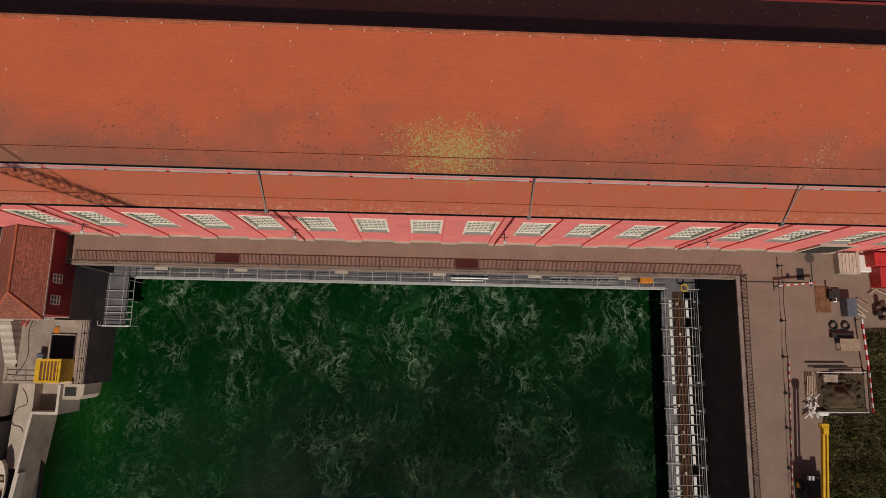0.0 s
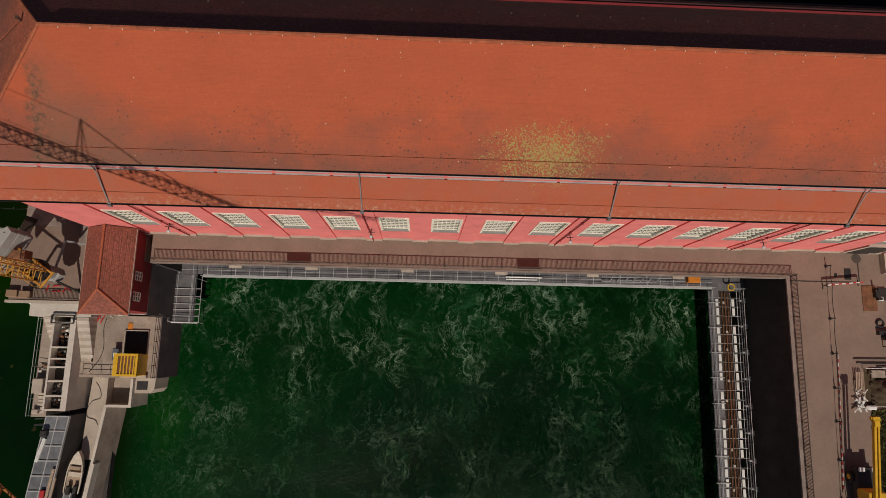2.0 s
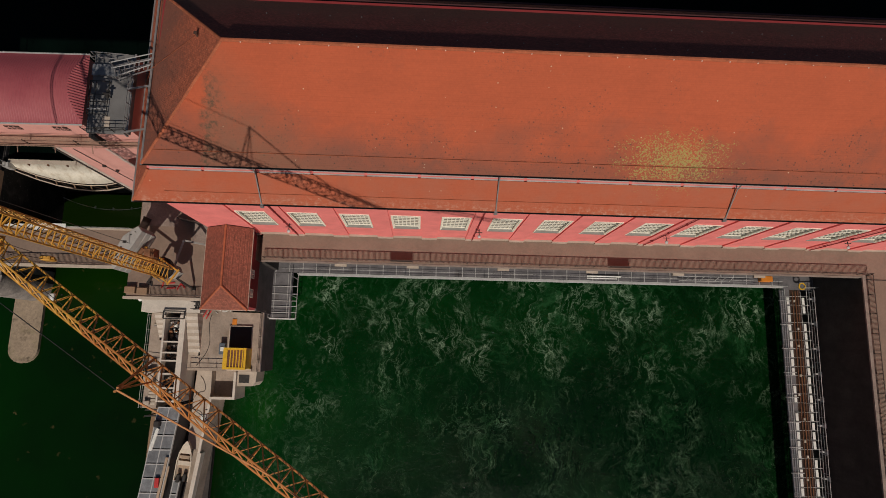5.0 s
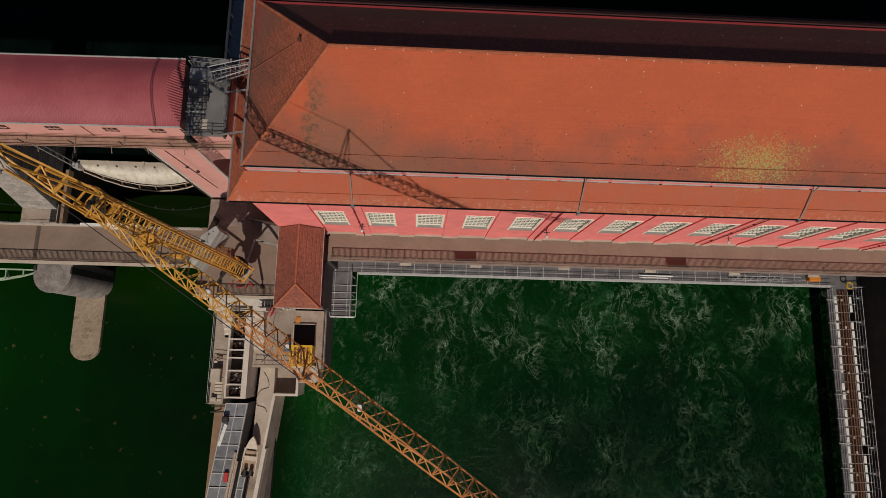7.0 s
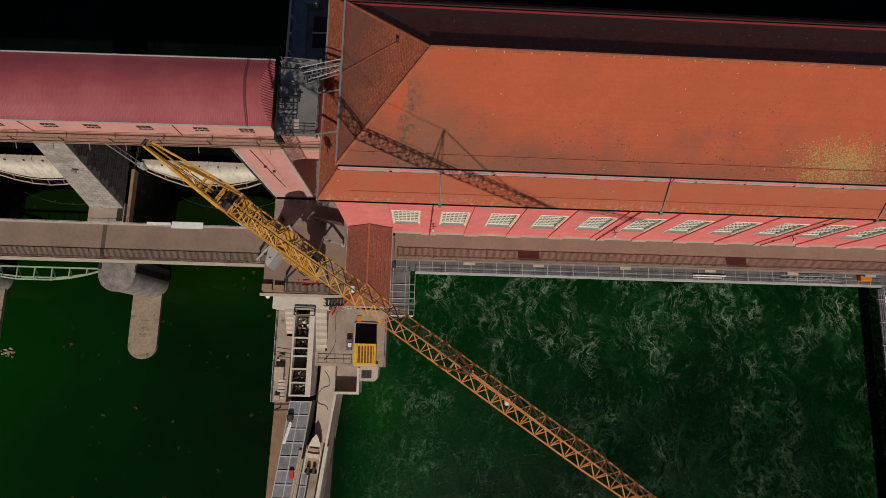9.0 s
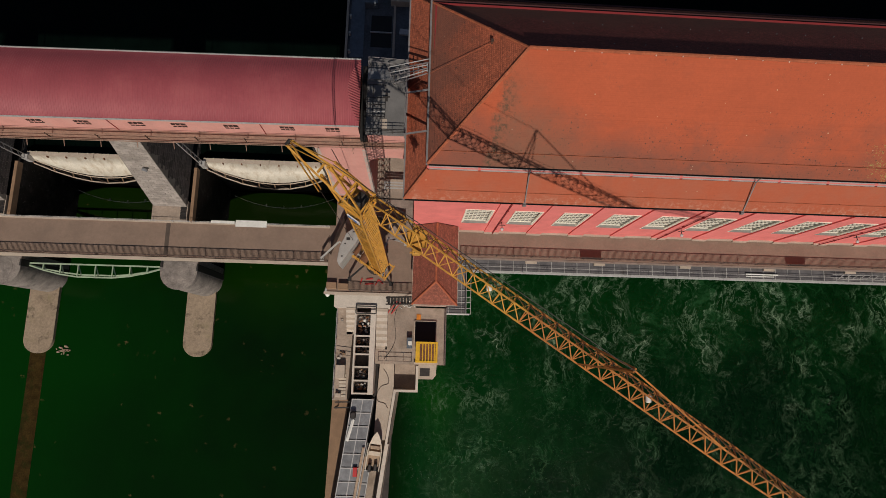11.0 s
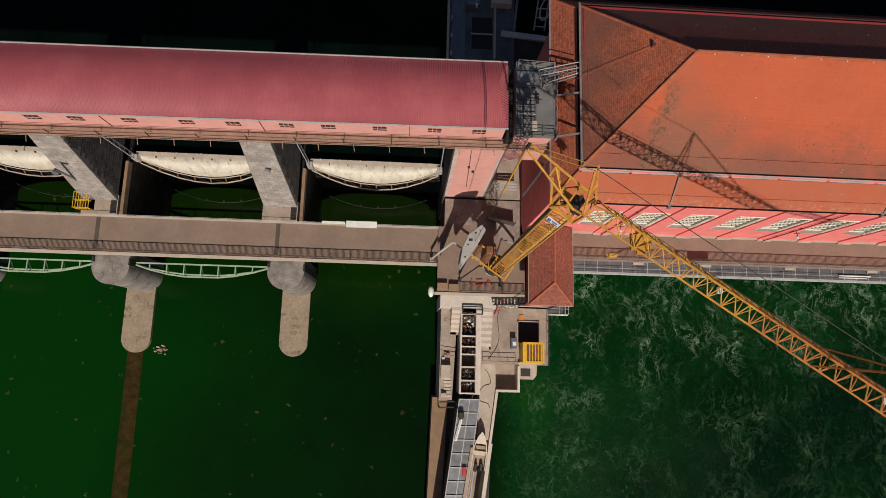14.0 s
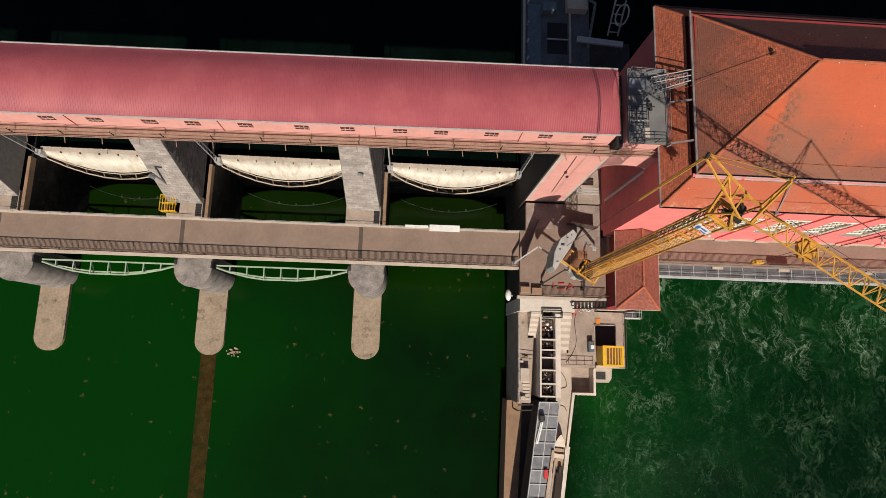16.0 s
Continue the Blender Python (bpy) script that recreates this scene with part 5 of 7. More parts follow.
# Black block added to stand in for the shade of the open gap.
part("gap_cover", box(-51.09, -50.52, 16.6, 23.6, 16.01, 18.8), M_BLACK, tw, "black block for the shade in the gap beside the roof")
part("raised_slab", box(-50.45, -48.2, 21.5, 22.5, 20.362, 20.62), M_COVER, tw, "raised grey slab on the roof")
part("roof_patch", box(-49.2, -48.6, 17.0, 17.9, 20.363, 20.385), M_CONCL, tw, "pale patch on the roof felt")
rl = thing("roof_railing", "thin grey steel railing on the tower roof edge", "railing")
for z_ in (20.7, 21.05, 21.35):
    part("rail", bar((-50.45, 16.55, z_), (-46.95, 16.55, z_), 0.04), M_DARK, rl)
for x_ in (-50.45, -49.3, -48.1, -46.99):
    part("post", bar((x_, 16.55, 20.3), (x_, 16.55, 21.38), 0.05), M_DARK, rl)
for z_ in (20.8, 21.25):
    part("rail", bar((-46.98, 16.55, z_), (-46.98, 21.3, z_), 0.035), M_GREYW, rl)
for y_ in (17.6, 18.9, 20.2, 21.3):
    part("post", bar((-46.98, y_, 20.3), (-46.98, y_, 21.28), 0.045), M_GREYW, rl)
lad = thing("roof_frame", "grey tubular frame lying over the tower roof", "frame")
for y_ in (17.95, 18.4, 19.05, 19.7, 20.9):
    part("cross_tube", bar((-50.4, y_, 20.75), (-48.8, y_, 20.75), 0.055), M_DARK if y_ != 18.4 else M_STEEL, lad)
for x_ in (-50.4, -49.9, -48.8):
    part("side_tube", bar((x_, 17.9, 20.72), (x_, 20.95, 20.72), 0.05), M_DARK, lad)
for x_, y_ in ((-50.35, 17.95), (-48.85, 17.95), (-50.35, 20.9), (-48.85, 20.9)):
    part("leg", bar((x_, y_, 20.36), (x_, y_, 20.75), 0.05), M_DARK, lad)
cw = thing("steel_catwalk", "grey steel catwalk reaching over to the powerhouse roof", "catwalk")
for a_, b_ in (((-48.7, 22.3), (-45.1, 23.15)), ((-48.5, 21.8), (-45.15, 22.6)), ((-48.1, 21.1), (-45.18, 22.1))):
    part("rail", bar((*a_, 21.35), (*b_, 21.6), 0.06), M_STEEL, cw)
    part("stringer", bar((*a_, 20.75), (*b_, 20.95), 0.08), M_GREYW, cw)
for k in range(9):
    t_ = k / 8
    part("tread", bar((-48.3 + 3.1 * t_, 21.2 + 1.0 * t_, 20.85 + 0.2 * t_), (-48.5 + 3.3 * t_, 22.2 + 0.9 * t_, 20.85 + 0.2 * t_), 0.09, 0.04), M_GREYW, cw)
for x_, y_ in ((-48.6, 22.3), (-47.2, 22.6), (-48.1, 21.1), (-47.0, 21.5)):
    part("post", bar((x_, y_, 20.3), (x_, y_, 21.42), 0.07), M_GREYW, cw)
for a_, b_ in (((-50.4, 22.9), (-47.4, 22.6)), ((-50.4, 23.3), (-47.2, 23.1))):
    part("rail", bar((*a_, 21.2), (*b_, 21.3), 0.05), M_GREYW, cw)
    part("post", bar((*a_, 20.3), (*a_, 21.22), 0.06), M_GREYW, cw)
for ya, yb in ((20.05, 20.4), (16.25, 16.6)):
    tagged(part("roof_strut", bm_bar(bar((-47.0, ya, 21.2), (-44.95, yb, 21.35), 0.13), (-47.0, ya, 20.3), (-47.0, ya, 21.26), 0.14), M_GREYW), "grey steel strut between tower and roof", "strut")
tagged(part("roof_aerial", bm_bar(bm_bar(bar((-48.7, 19.6, 20.3), (-48.7, 19.6, 21.2), 0.08), (-48.7, 19.3, 21.0), (-48.7, 20.0, 21.0), 0.22, 0.18), (-49.0, 19.6, 21.2), (-48.4, 19.6, 21.2), 0.1), M_DARK), "dark aerial on the tower roof", "aerial")

# ---- inspection trusses between the pier noses ----
for k in range(3):
    xa, xb = PIERS[k + 1] + 2.4, PIERS[k] - 1.9
    tr = thing("inspection_truss", "pale green bowed steel truss between pier noses", "truss", ((xa + xb) / 2, 7, -6.5), "trusses below the bridge")
    inv = Matrix.Translation((-(xa + xb) / 2, -7, 6.5))
    bm = bmesh.new()
    prev = None
    for i in range(9):
        u = i / 8
        x = xa + (xb - xa) * u
        bow = min(0.92, 4 * u * (1 - u))
        cur = (Vector((x, 7.45, -6.2)), Vector((x, 7.3 - 1.55 * bow, -6.2)), Vector((x, 7.35 - 1.2 * bow, -6.2 - 1.0 * bow)))
        if prev:
            for a_, b_ in zip(prev, cur):
                bm_bar(bm, a_, b_, 0.17)
        if 0 < i < 8:
            bm_bar(bm, cur[0], cur[1], 0.13)
            bm_bar(bm, cur[1], cur[2], 0.1)
            bm_bar(bm, cur[0], cur[2], 0.1)
        prev = cur
    ob = part("truss_frame", bm, M_MINT, tr)
    ob.matrix_local = inv
    for x in (xa - 0.1, xb + 0.1):
        ob = part("bearing", box(x - 0.25, x + 0.25, 7.1, 7.9, -6.7, -5.9), M_DARK, tr)
        ob.matrix_local = inv
# sunken masonry sill just under the surface
tagged(part("sunken_sill", box(PIERS[1] - 0.95, PIERS[1] + 1.15, -70, -3.6, WATER - 0.5, WATER + 0.015), mat("silted_stone", (0.036, 0.022, 0.006), 0.8, spec=0.05, grain=[(0.8, 0.5, 1.4), (5, 0.7, 1.3)], stain=[(0.5, (0.012, 0.022, 0.004), 0.7, 0.5), (1.4, (0.075, 0.045, 0.02), 0.6, 0.6)])), "brown silted masonry sill under the water", "sill", kind="structure")
bm = bmesh.new()
random.seed(5)
for i in range(26):
    x_, y_ = PIERS[1] + 2.6 + random.gauss(0.6, 0.5), -3.4 + random.gauss(0, 0.3)
    bm_box(bm, x_, x_ + random.uniform(0.1, 0.4), y_, y_ + random.uniform(0.06, 0.2), WATER - 0.1, WATER + random.uniform(0.03, 0.2))
tagged(part("driftwood", bm, M_WOOD), "small heap of driftwood against the apron", "driftwood", kind="stuff")

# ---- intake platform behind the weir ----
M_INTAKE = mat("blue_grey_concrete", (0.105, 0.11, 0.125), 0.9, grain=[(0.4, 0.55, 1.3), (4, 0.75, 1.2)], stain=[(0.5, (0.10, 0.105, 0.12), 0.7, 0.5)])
ip = thing("intake_platform", "blue-grey concrete intake platform in the shade of the tower", "platform")
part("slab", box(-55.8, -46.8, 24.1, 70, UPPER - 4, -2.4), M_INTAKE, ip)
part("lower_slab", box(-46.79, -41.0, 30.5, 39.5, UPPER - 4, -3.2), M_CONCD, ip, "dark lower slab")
part("slot", box(-52.5, -49.8, 37.0, 41.5, -2.398, -2.36), M_BLACK, ip, "black opening in the slab")
part("slot_kerb", box(-52.6, -49.7, 39.0, 39.15, -2.358, -2.2), M_STEEL, ip)
part("kerb", box(-55.8, -55.5, 24.2, 70, -2.398, -2.15), M_CONCL, ip)
part("kerb", box(-49.6, -49.3, 35.7, 46, -2.398, -2.2), M_CONCL, ip)
part("plinth", box(-50.0, -47.3, 43.0, 46.5, -2.398, -1.2), M_CONCL, ip, "pale concrete plinth")
rc = thing("rack_cleaner", "dark trash rack cleaning machine on the intake", "machine")
part("body", bevel(box(-53.4, -51.6, 42.4, 43.6, -2.4, -0.9), 0.08), M_SLATE, rc)
part("arm", bar((-48.7, 38.9, -1.6), (-42.6, 38.3, -1.4), 0.75, 0.35), M_STEEL, rc, "long grey steel arm")
part("mast", bm_bar(bar((-47.0, 38.2, -2.4), (-47.0, 42.5, 1.0), 0.28), (-47.0, 42.5, 1.0), (-47.2, 45.5, -2.4), 0.25), M_SLATE, rc)
for k in range(10):
    a0, a1 = math.tau * k / 10, math.tau * (k + 1) / 10
    part("hoop", bar((-43.2 + 0.5 * math.cos(a0), 41.6 + 1.4 * math.sin(a0), 0.2 + 1.2 * math.cos(a0)), (-43.2 + 0.5 * math.cos(a1), 41.6 + 1.4 * math.sin(a1), 0.2 + 1.2 * math.cos(a1)), 0.16), M_STEEL, rc)
for x_ in (-44.0, -42.6):
    part("post", bar((x_, 40.6, -3.2), (x_, 45.0, 1.6), 0.18), M_STEEL, rc)
for k in range(6):
    part("rung", bar((-44.0, 40.9 + k * 0.8, -2.8 + k * 0.85), (-42.6, 40.9 + k * 0.8, -2.8 + k * 0.85), 0.12), M_STEEL, rc)
part("floor_plating", box(-55.2, -53.4, 35.4, 44, -2.398, -2.3), M_SLATE, rc)
for y_ in (36, 38.5, 41, 44):
    tagged(part("bollard", bar((-55.2, y_, -2.4), (-55.2, y_, -1.6), 0.3, n=10), M_STEEL), "grey steel bollard on the intake edge", "bollard")

# ---- tower crane, slewing at its base ----
ZL = -1.3
cr = thing("tower_crane", "tall yellow lattice tower crane slewing on its base", "crane", (-49.5, 6.85, ZL))
JD = Vector((0.8244, -0.5611, 0.0738))
PERP = Vector((0.5611, 0.8244, 0)).normalized()
FLAT = Vector((0.8244, -0.5611, 0)).normalized()
HEADP = Vector((-49.3, 6.72, 35.77))
CBASE = Vector((-49.5, 6.85, ZL))


def cpart(name, bm, material, label="", parent=None):
    ob = part(name, bm, material, cr if parent is None else parent, label)
    ob.matrix_local = Matrix.Translation(-CBASE) if parent is None else Matrix.Identity(4)
    return ob


def around(v, f=0.0, s=0.0, z=0.0):
    """A point given by metres along the jib, across it and up, from the mast's axis."""
    return Vector((CBASE.x, CBASE.y, 0)) + FLAT * f + PERP * s + Vector((0, 0, z))


def webs(a_corners, b_corners, n, rings):
    """Zigzag web bars on every side between two rings of corners, with or without cross bars."""
    m = len(a_corners)
    for i in range(n):
        for k in range(m):
            a0 = a_corners[k].lerp(b_corners[k], i / n)
            c0 = a_corners[(k + 1) % m].lerp(b_corners[(k + 1) % m], i / n)
            c1 = a_corners[(k + 1) % m].lerp(b_corners[(k + 1) % m], (i + 1) / n)
            if rings:
                yield a0, c0
            yield a0, c1


H = 0.61
z_ = 4.9
while z_ < 33.5:
    z1 = min(z_ + 4.75, 33.8)
    lo = [around(0, f, s, z_) for f, s in ((-H, -H), (H, -H), (H, H), (-H, H))]
    hi = [around(0, f, s, z1) for f, s in ((-H, -H), (H, -H), (H, H), (-H, H))]
    bm = bmesh.new()
    for a_, b_ in zip(lo, hi):
        bm_bar(bm, a_, b_, 0.12)
    for k in range(4):
        bm_bar(bm, hi[k], hi[(k + 1) % 4], 0.09)
    sec = cpart("mast_section", bm, M_CRANE, "yellow lattice mast section")
    for a_, b_ in webs(lo, hi, 6, False):
        cpart("web_bar", bar(a_, b_, 0.06), M_CRANE, "", sec)
    z_ = z1
bm = bmesh.new()
for i in range(52):
    bm_bar(bm, around(0, -H - 0.05, -0.25, 6 + i * 0.52), around(0, -H - 0.05, 0.25, 6 + i * 0.52), 0.05)
for s in (-0.25, 0.25):
    bm_bar(bm, around(0, -H - 0.05, s, 5.5), around(0, -H - 0.05, s, 33), 0.06)
cpart("ladder", bm, M_DARK, "dark climbing ladder inside the mast")
# mast head
for s in (-0.72, 0.72):
    for a, b in (((-0.9, 33.6), (0.9, 33.6)), ((-0.9, 33.6), (-0.2, 35.6)), ((0.9, 33.6), (1.0, 35.9)), ((-0.2, 35.6), (1.0, 35.9)), ((0.9, 33.6), (-0.2, 35.6))):
        cpart("head_bar", bar(around(0, a[0], s, a[1]), around(0, b[0], s, b[1]), 0.11), M_CRANE)
for f, z in ((-0.9, 33.6), (0.9, 33.6), (-0.2, 35.6), (1.0, 35.9)):
    cpart("head_bar", bar(around(0, f, -0.78, z), around(0, f, 0.78, z), 0.1), M_CRANE)
cpart("head_winch", bm_bar(bar(around(0, 0.3, -0.5, 34.7), around(0, 0.3, 0.5, 34.7), 0.75, n=12), around(0, -0.4, -0.2, 34.3), around(0, 0.9, -0.2, 34.3), 0.3), M_DARK, "dark winch in the mast head")
# rear frame to the apex
APEX = Vector((-53.0, 8.95, 38.5))
bm = bmesh.new()
for s in (-0.75, 0.75):
    bm_bar(bm, around(0, 0.3, s, 35.7), APEX + PERP * s * 0.25, 0.11)
for t_ in (0.3, 0.55):
    bm_bar(bm, around(0, 0.3, -0.75, 35.7).lerp(APEX, t_), around(0, 0.3, 0.75, 35.7).lerp(APEX, t_), 0.12)
bm_bar(bm, around(0, 0.3, -0.75, 35.7).lerp(APEX, 0.3), around(0, 0.3, 0.75, 35.7).lerp(APEX, 0.55), 0.08)
for s in (-0.6, 0.6):
    bm_bar(bm, around(0, -0.9, s, 33.6), around(0, 0.3, s, 35.7).lerp(APEX, 0.5), 0.14)
cpart("rear_frame", bm, M_CRANE, "yellow rear frame with the stay apex")
bm = bmesh.new()
bm_bar(bm, APEX + PERP * 0.2, APEX - PERP * 0.2, 0.22, n=10)
cpart("apex_sheave", bm, M_DARK)
# strut above the jib foot
STRUT = Vector((-50.04, 6.85, 41.4))
bm = bmesh.new()
for s in (-0.65, 0.65):
    bm_bar(bm, around(0, 0.9, s, 35.9), STRUT + PERP * s * 0.25, 0.11)
bm_bar(bm, around(0, 0.9, -0.65, 35.9).lerp(STRUT, 0.45), around(0, 0.9, 0.65, 35.9).lerp(STRUT, 0.45), 0.1)
cpart("front_strut", bm, M_CRANE, "yellow strut above the jib foot")
for s in (-0.15, 0.15):
    cpart("pendant", bar(APEX + PERP * s, STRUT + PERP * s, 0.06, n=6), M_CRANE, "yellow pendant bar")
# rear stay to the ballast
BAL = Vector((-52.5, 9.4, 6.6))
MID = APEX.lerp(BAL, 0.33)
for s in (-0.12, 0.12):
    cpart("stay_bar", bar(APEX + PERP * s, MID + PERP * s, 0.075), M_CRANE)
cpart("stay_cable", bar(MID, BAL, 0.05, n=6), M_DARK, "dark stay cable down to the ballast")

# jib in sections
LJ = 46.0
PW, PH = 0.62, 0.95


def jib_ring(s):
    w = PW if s < 29 else PW * 0.8
    h = PH if s < 29 else PH * 0.75
    if s < 2.2:
        h = PH * (0.25 + 0.75 * s / 2.2)
    o = HEADP + JD * s
    return [o - PERP * w - Vector((0, 0, 0.1)), o + PERP * w - Vector((0, 0, 0.1)), o + Vector((0, 0, h))]


cuts = [0.9, 2.2, 7.4, 12.0, 15.6, 20.4, 25.2, 29.0, 34.6, 40.2, LJ]
for a, b in zip(cuts, cuts[1:]):
    n = max(1, round((b - a) / 0.95))
    mt = M_CRANE if a < 9 else M_CRANED
    bm = bmesh.new()
    for ca, cb_ in zip(jib_ring(a), jib_ring(b)):
        bm_bar(bm, ca, cb_, 0.09 if a < 29 else 0.075)
    sec = cpart("jib_section", bm, mt, "orange-yellow triangular lattice jib section")
    for ca, cb_ in webs(jib_ring(a), jib_ring(b), n, True):
        cpart("web_bar", bar(ca, cb_, 0.052), mt, "", sec)
# cable along the jib's top
cpart("jib_cable", bar(HEADP + JD * 2 + Vector((0, 0, PH + 0.18)) + PERP * 0.25, HEADP + JD * 30 + Vector((0, 0, PH + 0.1)) + PERP * 0.25, 0.035, n=6), M_DARK, "black electric cable along the jib")
for i in range(20):
    q = HEADP + JD * (2.5 + i * 1.25) + PERP * 0.45 + Vector((0, 0, 0.5))
    cpart("cable_clip", box(q.x - 0.04, q.x + 0.04, q.y - 0.03, q.y + 0.03, q.z, q.z + 0.05), M_DARK)
# king post
KP = Vector((-35.1, -2.95, 41.9))
kb = HEADP + JD * 16.0
bm = bmesh.new()
for s in (-PW, PW):
    bm_bar(bm, kb + PERP * s, KP + PERP * s * 0.15, 0.09)
bm_bar(bm, HEADP + JD * 17.0 + Vector((0, 0, PH)), KP, 0.07)
cpart("king_post", bm, M_CRANED, "slim king post on the jib")
cpart("pendant", bar(KP, HEADP + JD * 24.6 + Vector((0, 0, PH)), 0.07), M_CRANED, "orange-yellow pendant bar")
cpart("pendant_cable", bar(KP, STRUT, 0.045, n=5), M_DARK)
cpart("pendant_cable", bar(HEADP + JD * 24.6 + Vector((0, 0, PH)), HEADP + JD * 45 + Vector((0, 0, 0.9)), 0.045, n=5), M_DARK)
for s_, o_ in ((9.5, 0.1), (20.1, 0.1)):
    q = HEADP + JD * s_
    lampq = cpart("work_light", bevel(box(q.x - 0.15, q.x + 0.15, q.y - 0.2, q.y + 0.2, q.z + 0.15, q.z + 0.4), 0.05), M_RAW, "white work light fixed in the jib")
# trolley and hook block
q = HEADP + JD * 4.4
cpart("trolley", bm_box(box(q.x - 0.6, q.x + 0.6, q.y - 0.5, q.y + 0.5, q.z - 0.45, q.z - 0.2), q.x - 0.25, q.x + 0.25, q.y - 0.75, q.y + 0.75, q.z - 0.4, q.z - 0.25), M_CRANE)
bm = bmesh.new()
for dx, dy in ((-0.3, -0.2), (0.3, 0.2)):
    bm_bar(bm, (q.x + dx, q.y + dy, q.z - 0.4), (q.x + dx * 0.4, q.y + dy * 0.4, q.z - 5.0), 0.035, n=5)
cpart("hoist_rope", bm, M_DARK)
cpart("hook_block", bm_bar(bm_box(bevel(box(q.x - 0.3, q.x + 0.3, q.y - 0.15, q.y + 0.15, q.z - 5.7, q.z - 5.0), 0.06), q.x - 0.45, q.x + 0.45, q.y - 0.05, q.y + 0.05, q.z - 5.4, q.z - 5.2), (q.x, q.y, q.z - 6.2), (q.x, q.y, q.z - 5.7), 0.14), M_CRANE, "yellow hook block")
# maker's board near the mast top, as plain shapes
def side_board(s, f0, f1, z0, z1, t):
    bm = bmesh.new()
    pts = [around(0, f0, s, z0), around(0, f1, s, z0), around(0, f1, s, z1), around(0, f0, s, z1)]
    lo = [bm.verts.new(p) for p in pts]
    hi = [bm.verts.new(p - PERP * t) for p in pts]
    bm.faces.new(lo[::-1])
    bm.faces.new(hi)
    for i in range(4):
        bm.faces.new((lo[i], lo[(i + 1) % 4], hi[(i + 1) % 4], hi[i]))
    return bm


cpart("name_board", side_board(-H - 0.1, -0.5, 0.5, 31.1, 31.9, 0.06), M_RAW, "white board with blue shapes")
for f0, f1, z0, z1 in ((-0.4, -0.2, 31.2, 31.8), (-0.1, 0.3, 31.55, 31.75), (0.0, 0.4, 31.2, 31.35)):
    cpart("board_mark", side_board(-H - 0.165, f0, f1, z0, z1, 0.02), M_BLUE)
# slewing platform, winch and ballast
slew = cpart("slewing_platform", bm_bar(bar(around(0, 1.2, -0.8, 4.75), around(0, -3.25, -0.8, 4.95), 0.16, 0.26), around(0, 1.2, 0.8, 4.75), around(0, -3.25, 0.8, 4.95), 0.16, 0.26), M_CRANE, "yellow slewing platform frame")
for f in (1.2, -0.9, -2.0, -3.1):
    cpart("cross_beam", bar(around(0, f, -1.0, 4.8), around(0, f, 1.0, 4.8), 0.17), M_CRANE, "", slew)
for k in range(4):
    cpart("brace", bar(around(0, 1.1 - 1.05 * k, -0.8, 4.95), around(0, 0.05 - 1.05 * k, 0.8, 4.95), 0.07), M_CRANE, "", slew)
    cpart("hand_rail", bar(around(0, 1.0 - 1.05 * k, -1.0, 5.75), around(0, -0.05 - 1.05 * k, -1.0, 5.75), 0.05), M_CRANE, "", slew)
    cpart("rail_post", bar(around(0, 1.0 - 1.05 * k, -1.0, 4.8), around(0, 1.0 - 1.05 * k, -1.0, 5.75), 0.05), M_CRANE, "", slew)
cpart("winch_drum", bm_bar(bar(around(0, -1.9, -0.7, 5.4), around(0, -1.9, 0.7, 5.4), 0.95, n=14), around(0, -3.1, -0.6, 5.2), around(0, -3.1, 0.6, 5.2), 0.5, n=10), M_RUST, "rusty winch drum")
cpart("control_cabinet", bevel(bm_box(bmesh.new(), *(lambda q: (q.x - 0.55, q.x + 0.55, q.y - 0.45, q.y + 0.45, 5.0, 6.3))(around(0, -1.9, 0.75))), 0.05), M_RUST, "orange-brown control cabinet")
LENS = [(-51.34, 10.73), (-51.81, 11.28), (-53.23, 10.18), (-53.9, 8.65), (-54.11, 7.09), (-53.85, 6.58), (-52.17, 9.13)]
for z0_, z1_ in ((3.3, 4.42), (4.48, 5.6), (5.66, 6.8)):
    slab = cpart("ballast_slab", bevel(prism(LENS, z0_, z1_), 0.05), M_BALL, "pale grey concrete ballast slab")
for x_, y_, w_ in ((-53.0, 9.52, 0.2), (-53.3, 8.98, 0.1), (-52.45, 10.3, 0.1), (-52.0, 10.6, 0.08), (-53.6, 7.6, 0.1)):
    cpart("lifting_socket", box(x_ - w_, x_ + w_, y_ - w_ * 0.7, y_ + w_ * 0.7, 6.79, 6.82), M_DARK, "", slab)
# slewing ring and undercarriage
cpart("slewing_ring", bar(around(0, -0.6, 0, 3.9), around(0, -0.6, 0, 4.62), 2.4, n=24), M_DARK)
cpart("undercarriage", bm_bar(bar(around(0, -0.6, 0, 0.6), around(0, -0.6, 0, 3.9), 1.6, n=8), around(0, -1.6, 0, 1.6), around(0, 0.4, 0, 1.6), 1.0), M_BALL, "pale grey undercarriage")
ctr = around(0, -0.6, 0, 1.5)
for sx, sy, fx, fy, mt in ((-54.6, 10.05, -56.95, 8.4, M_BALL), (-48.9, 10.7, -46.9, 10.6, M_BALL), (-51.5, 7.4, -53.5, 6.05, M_DARK), (-49.2, 6.3, -48.5, 5.6, M_DARK)):
    foot = Vector((fx, fy, -0.5))
    bm = bar((sx, sy, 1.9), foot, 0.18, 0.24)
    bm_bar(bm, (sx, sy, 1.9), ctr, 0.16, 0.22)
    bm_bar(bm, foot + Vector((0, 0, 0.15)), Vector((fx, fy, ZL + 0.08)), 0.16, n=8)
    bm_box(bm, fx - 0.22, fx + 0.22, fy - 0.22, fy + 0.22, ZL, ZL + 0.1)
    cpart("outrigger", bm, mt, "outrigger leg on a pad")

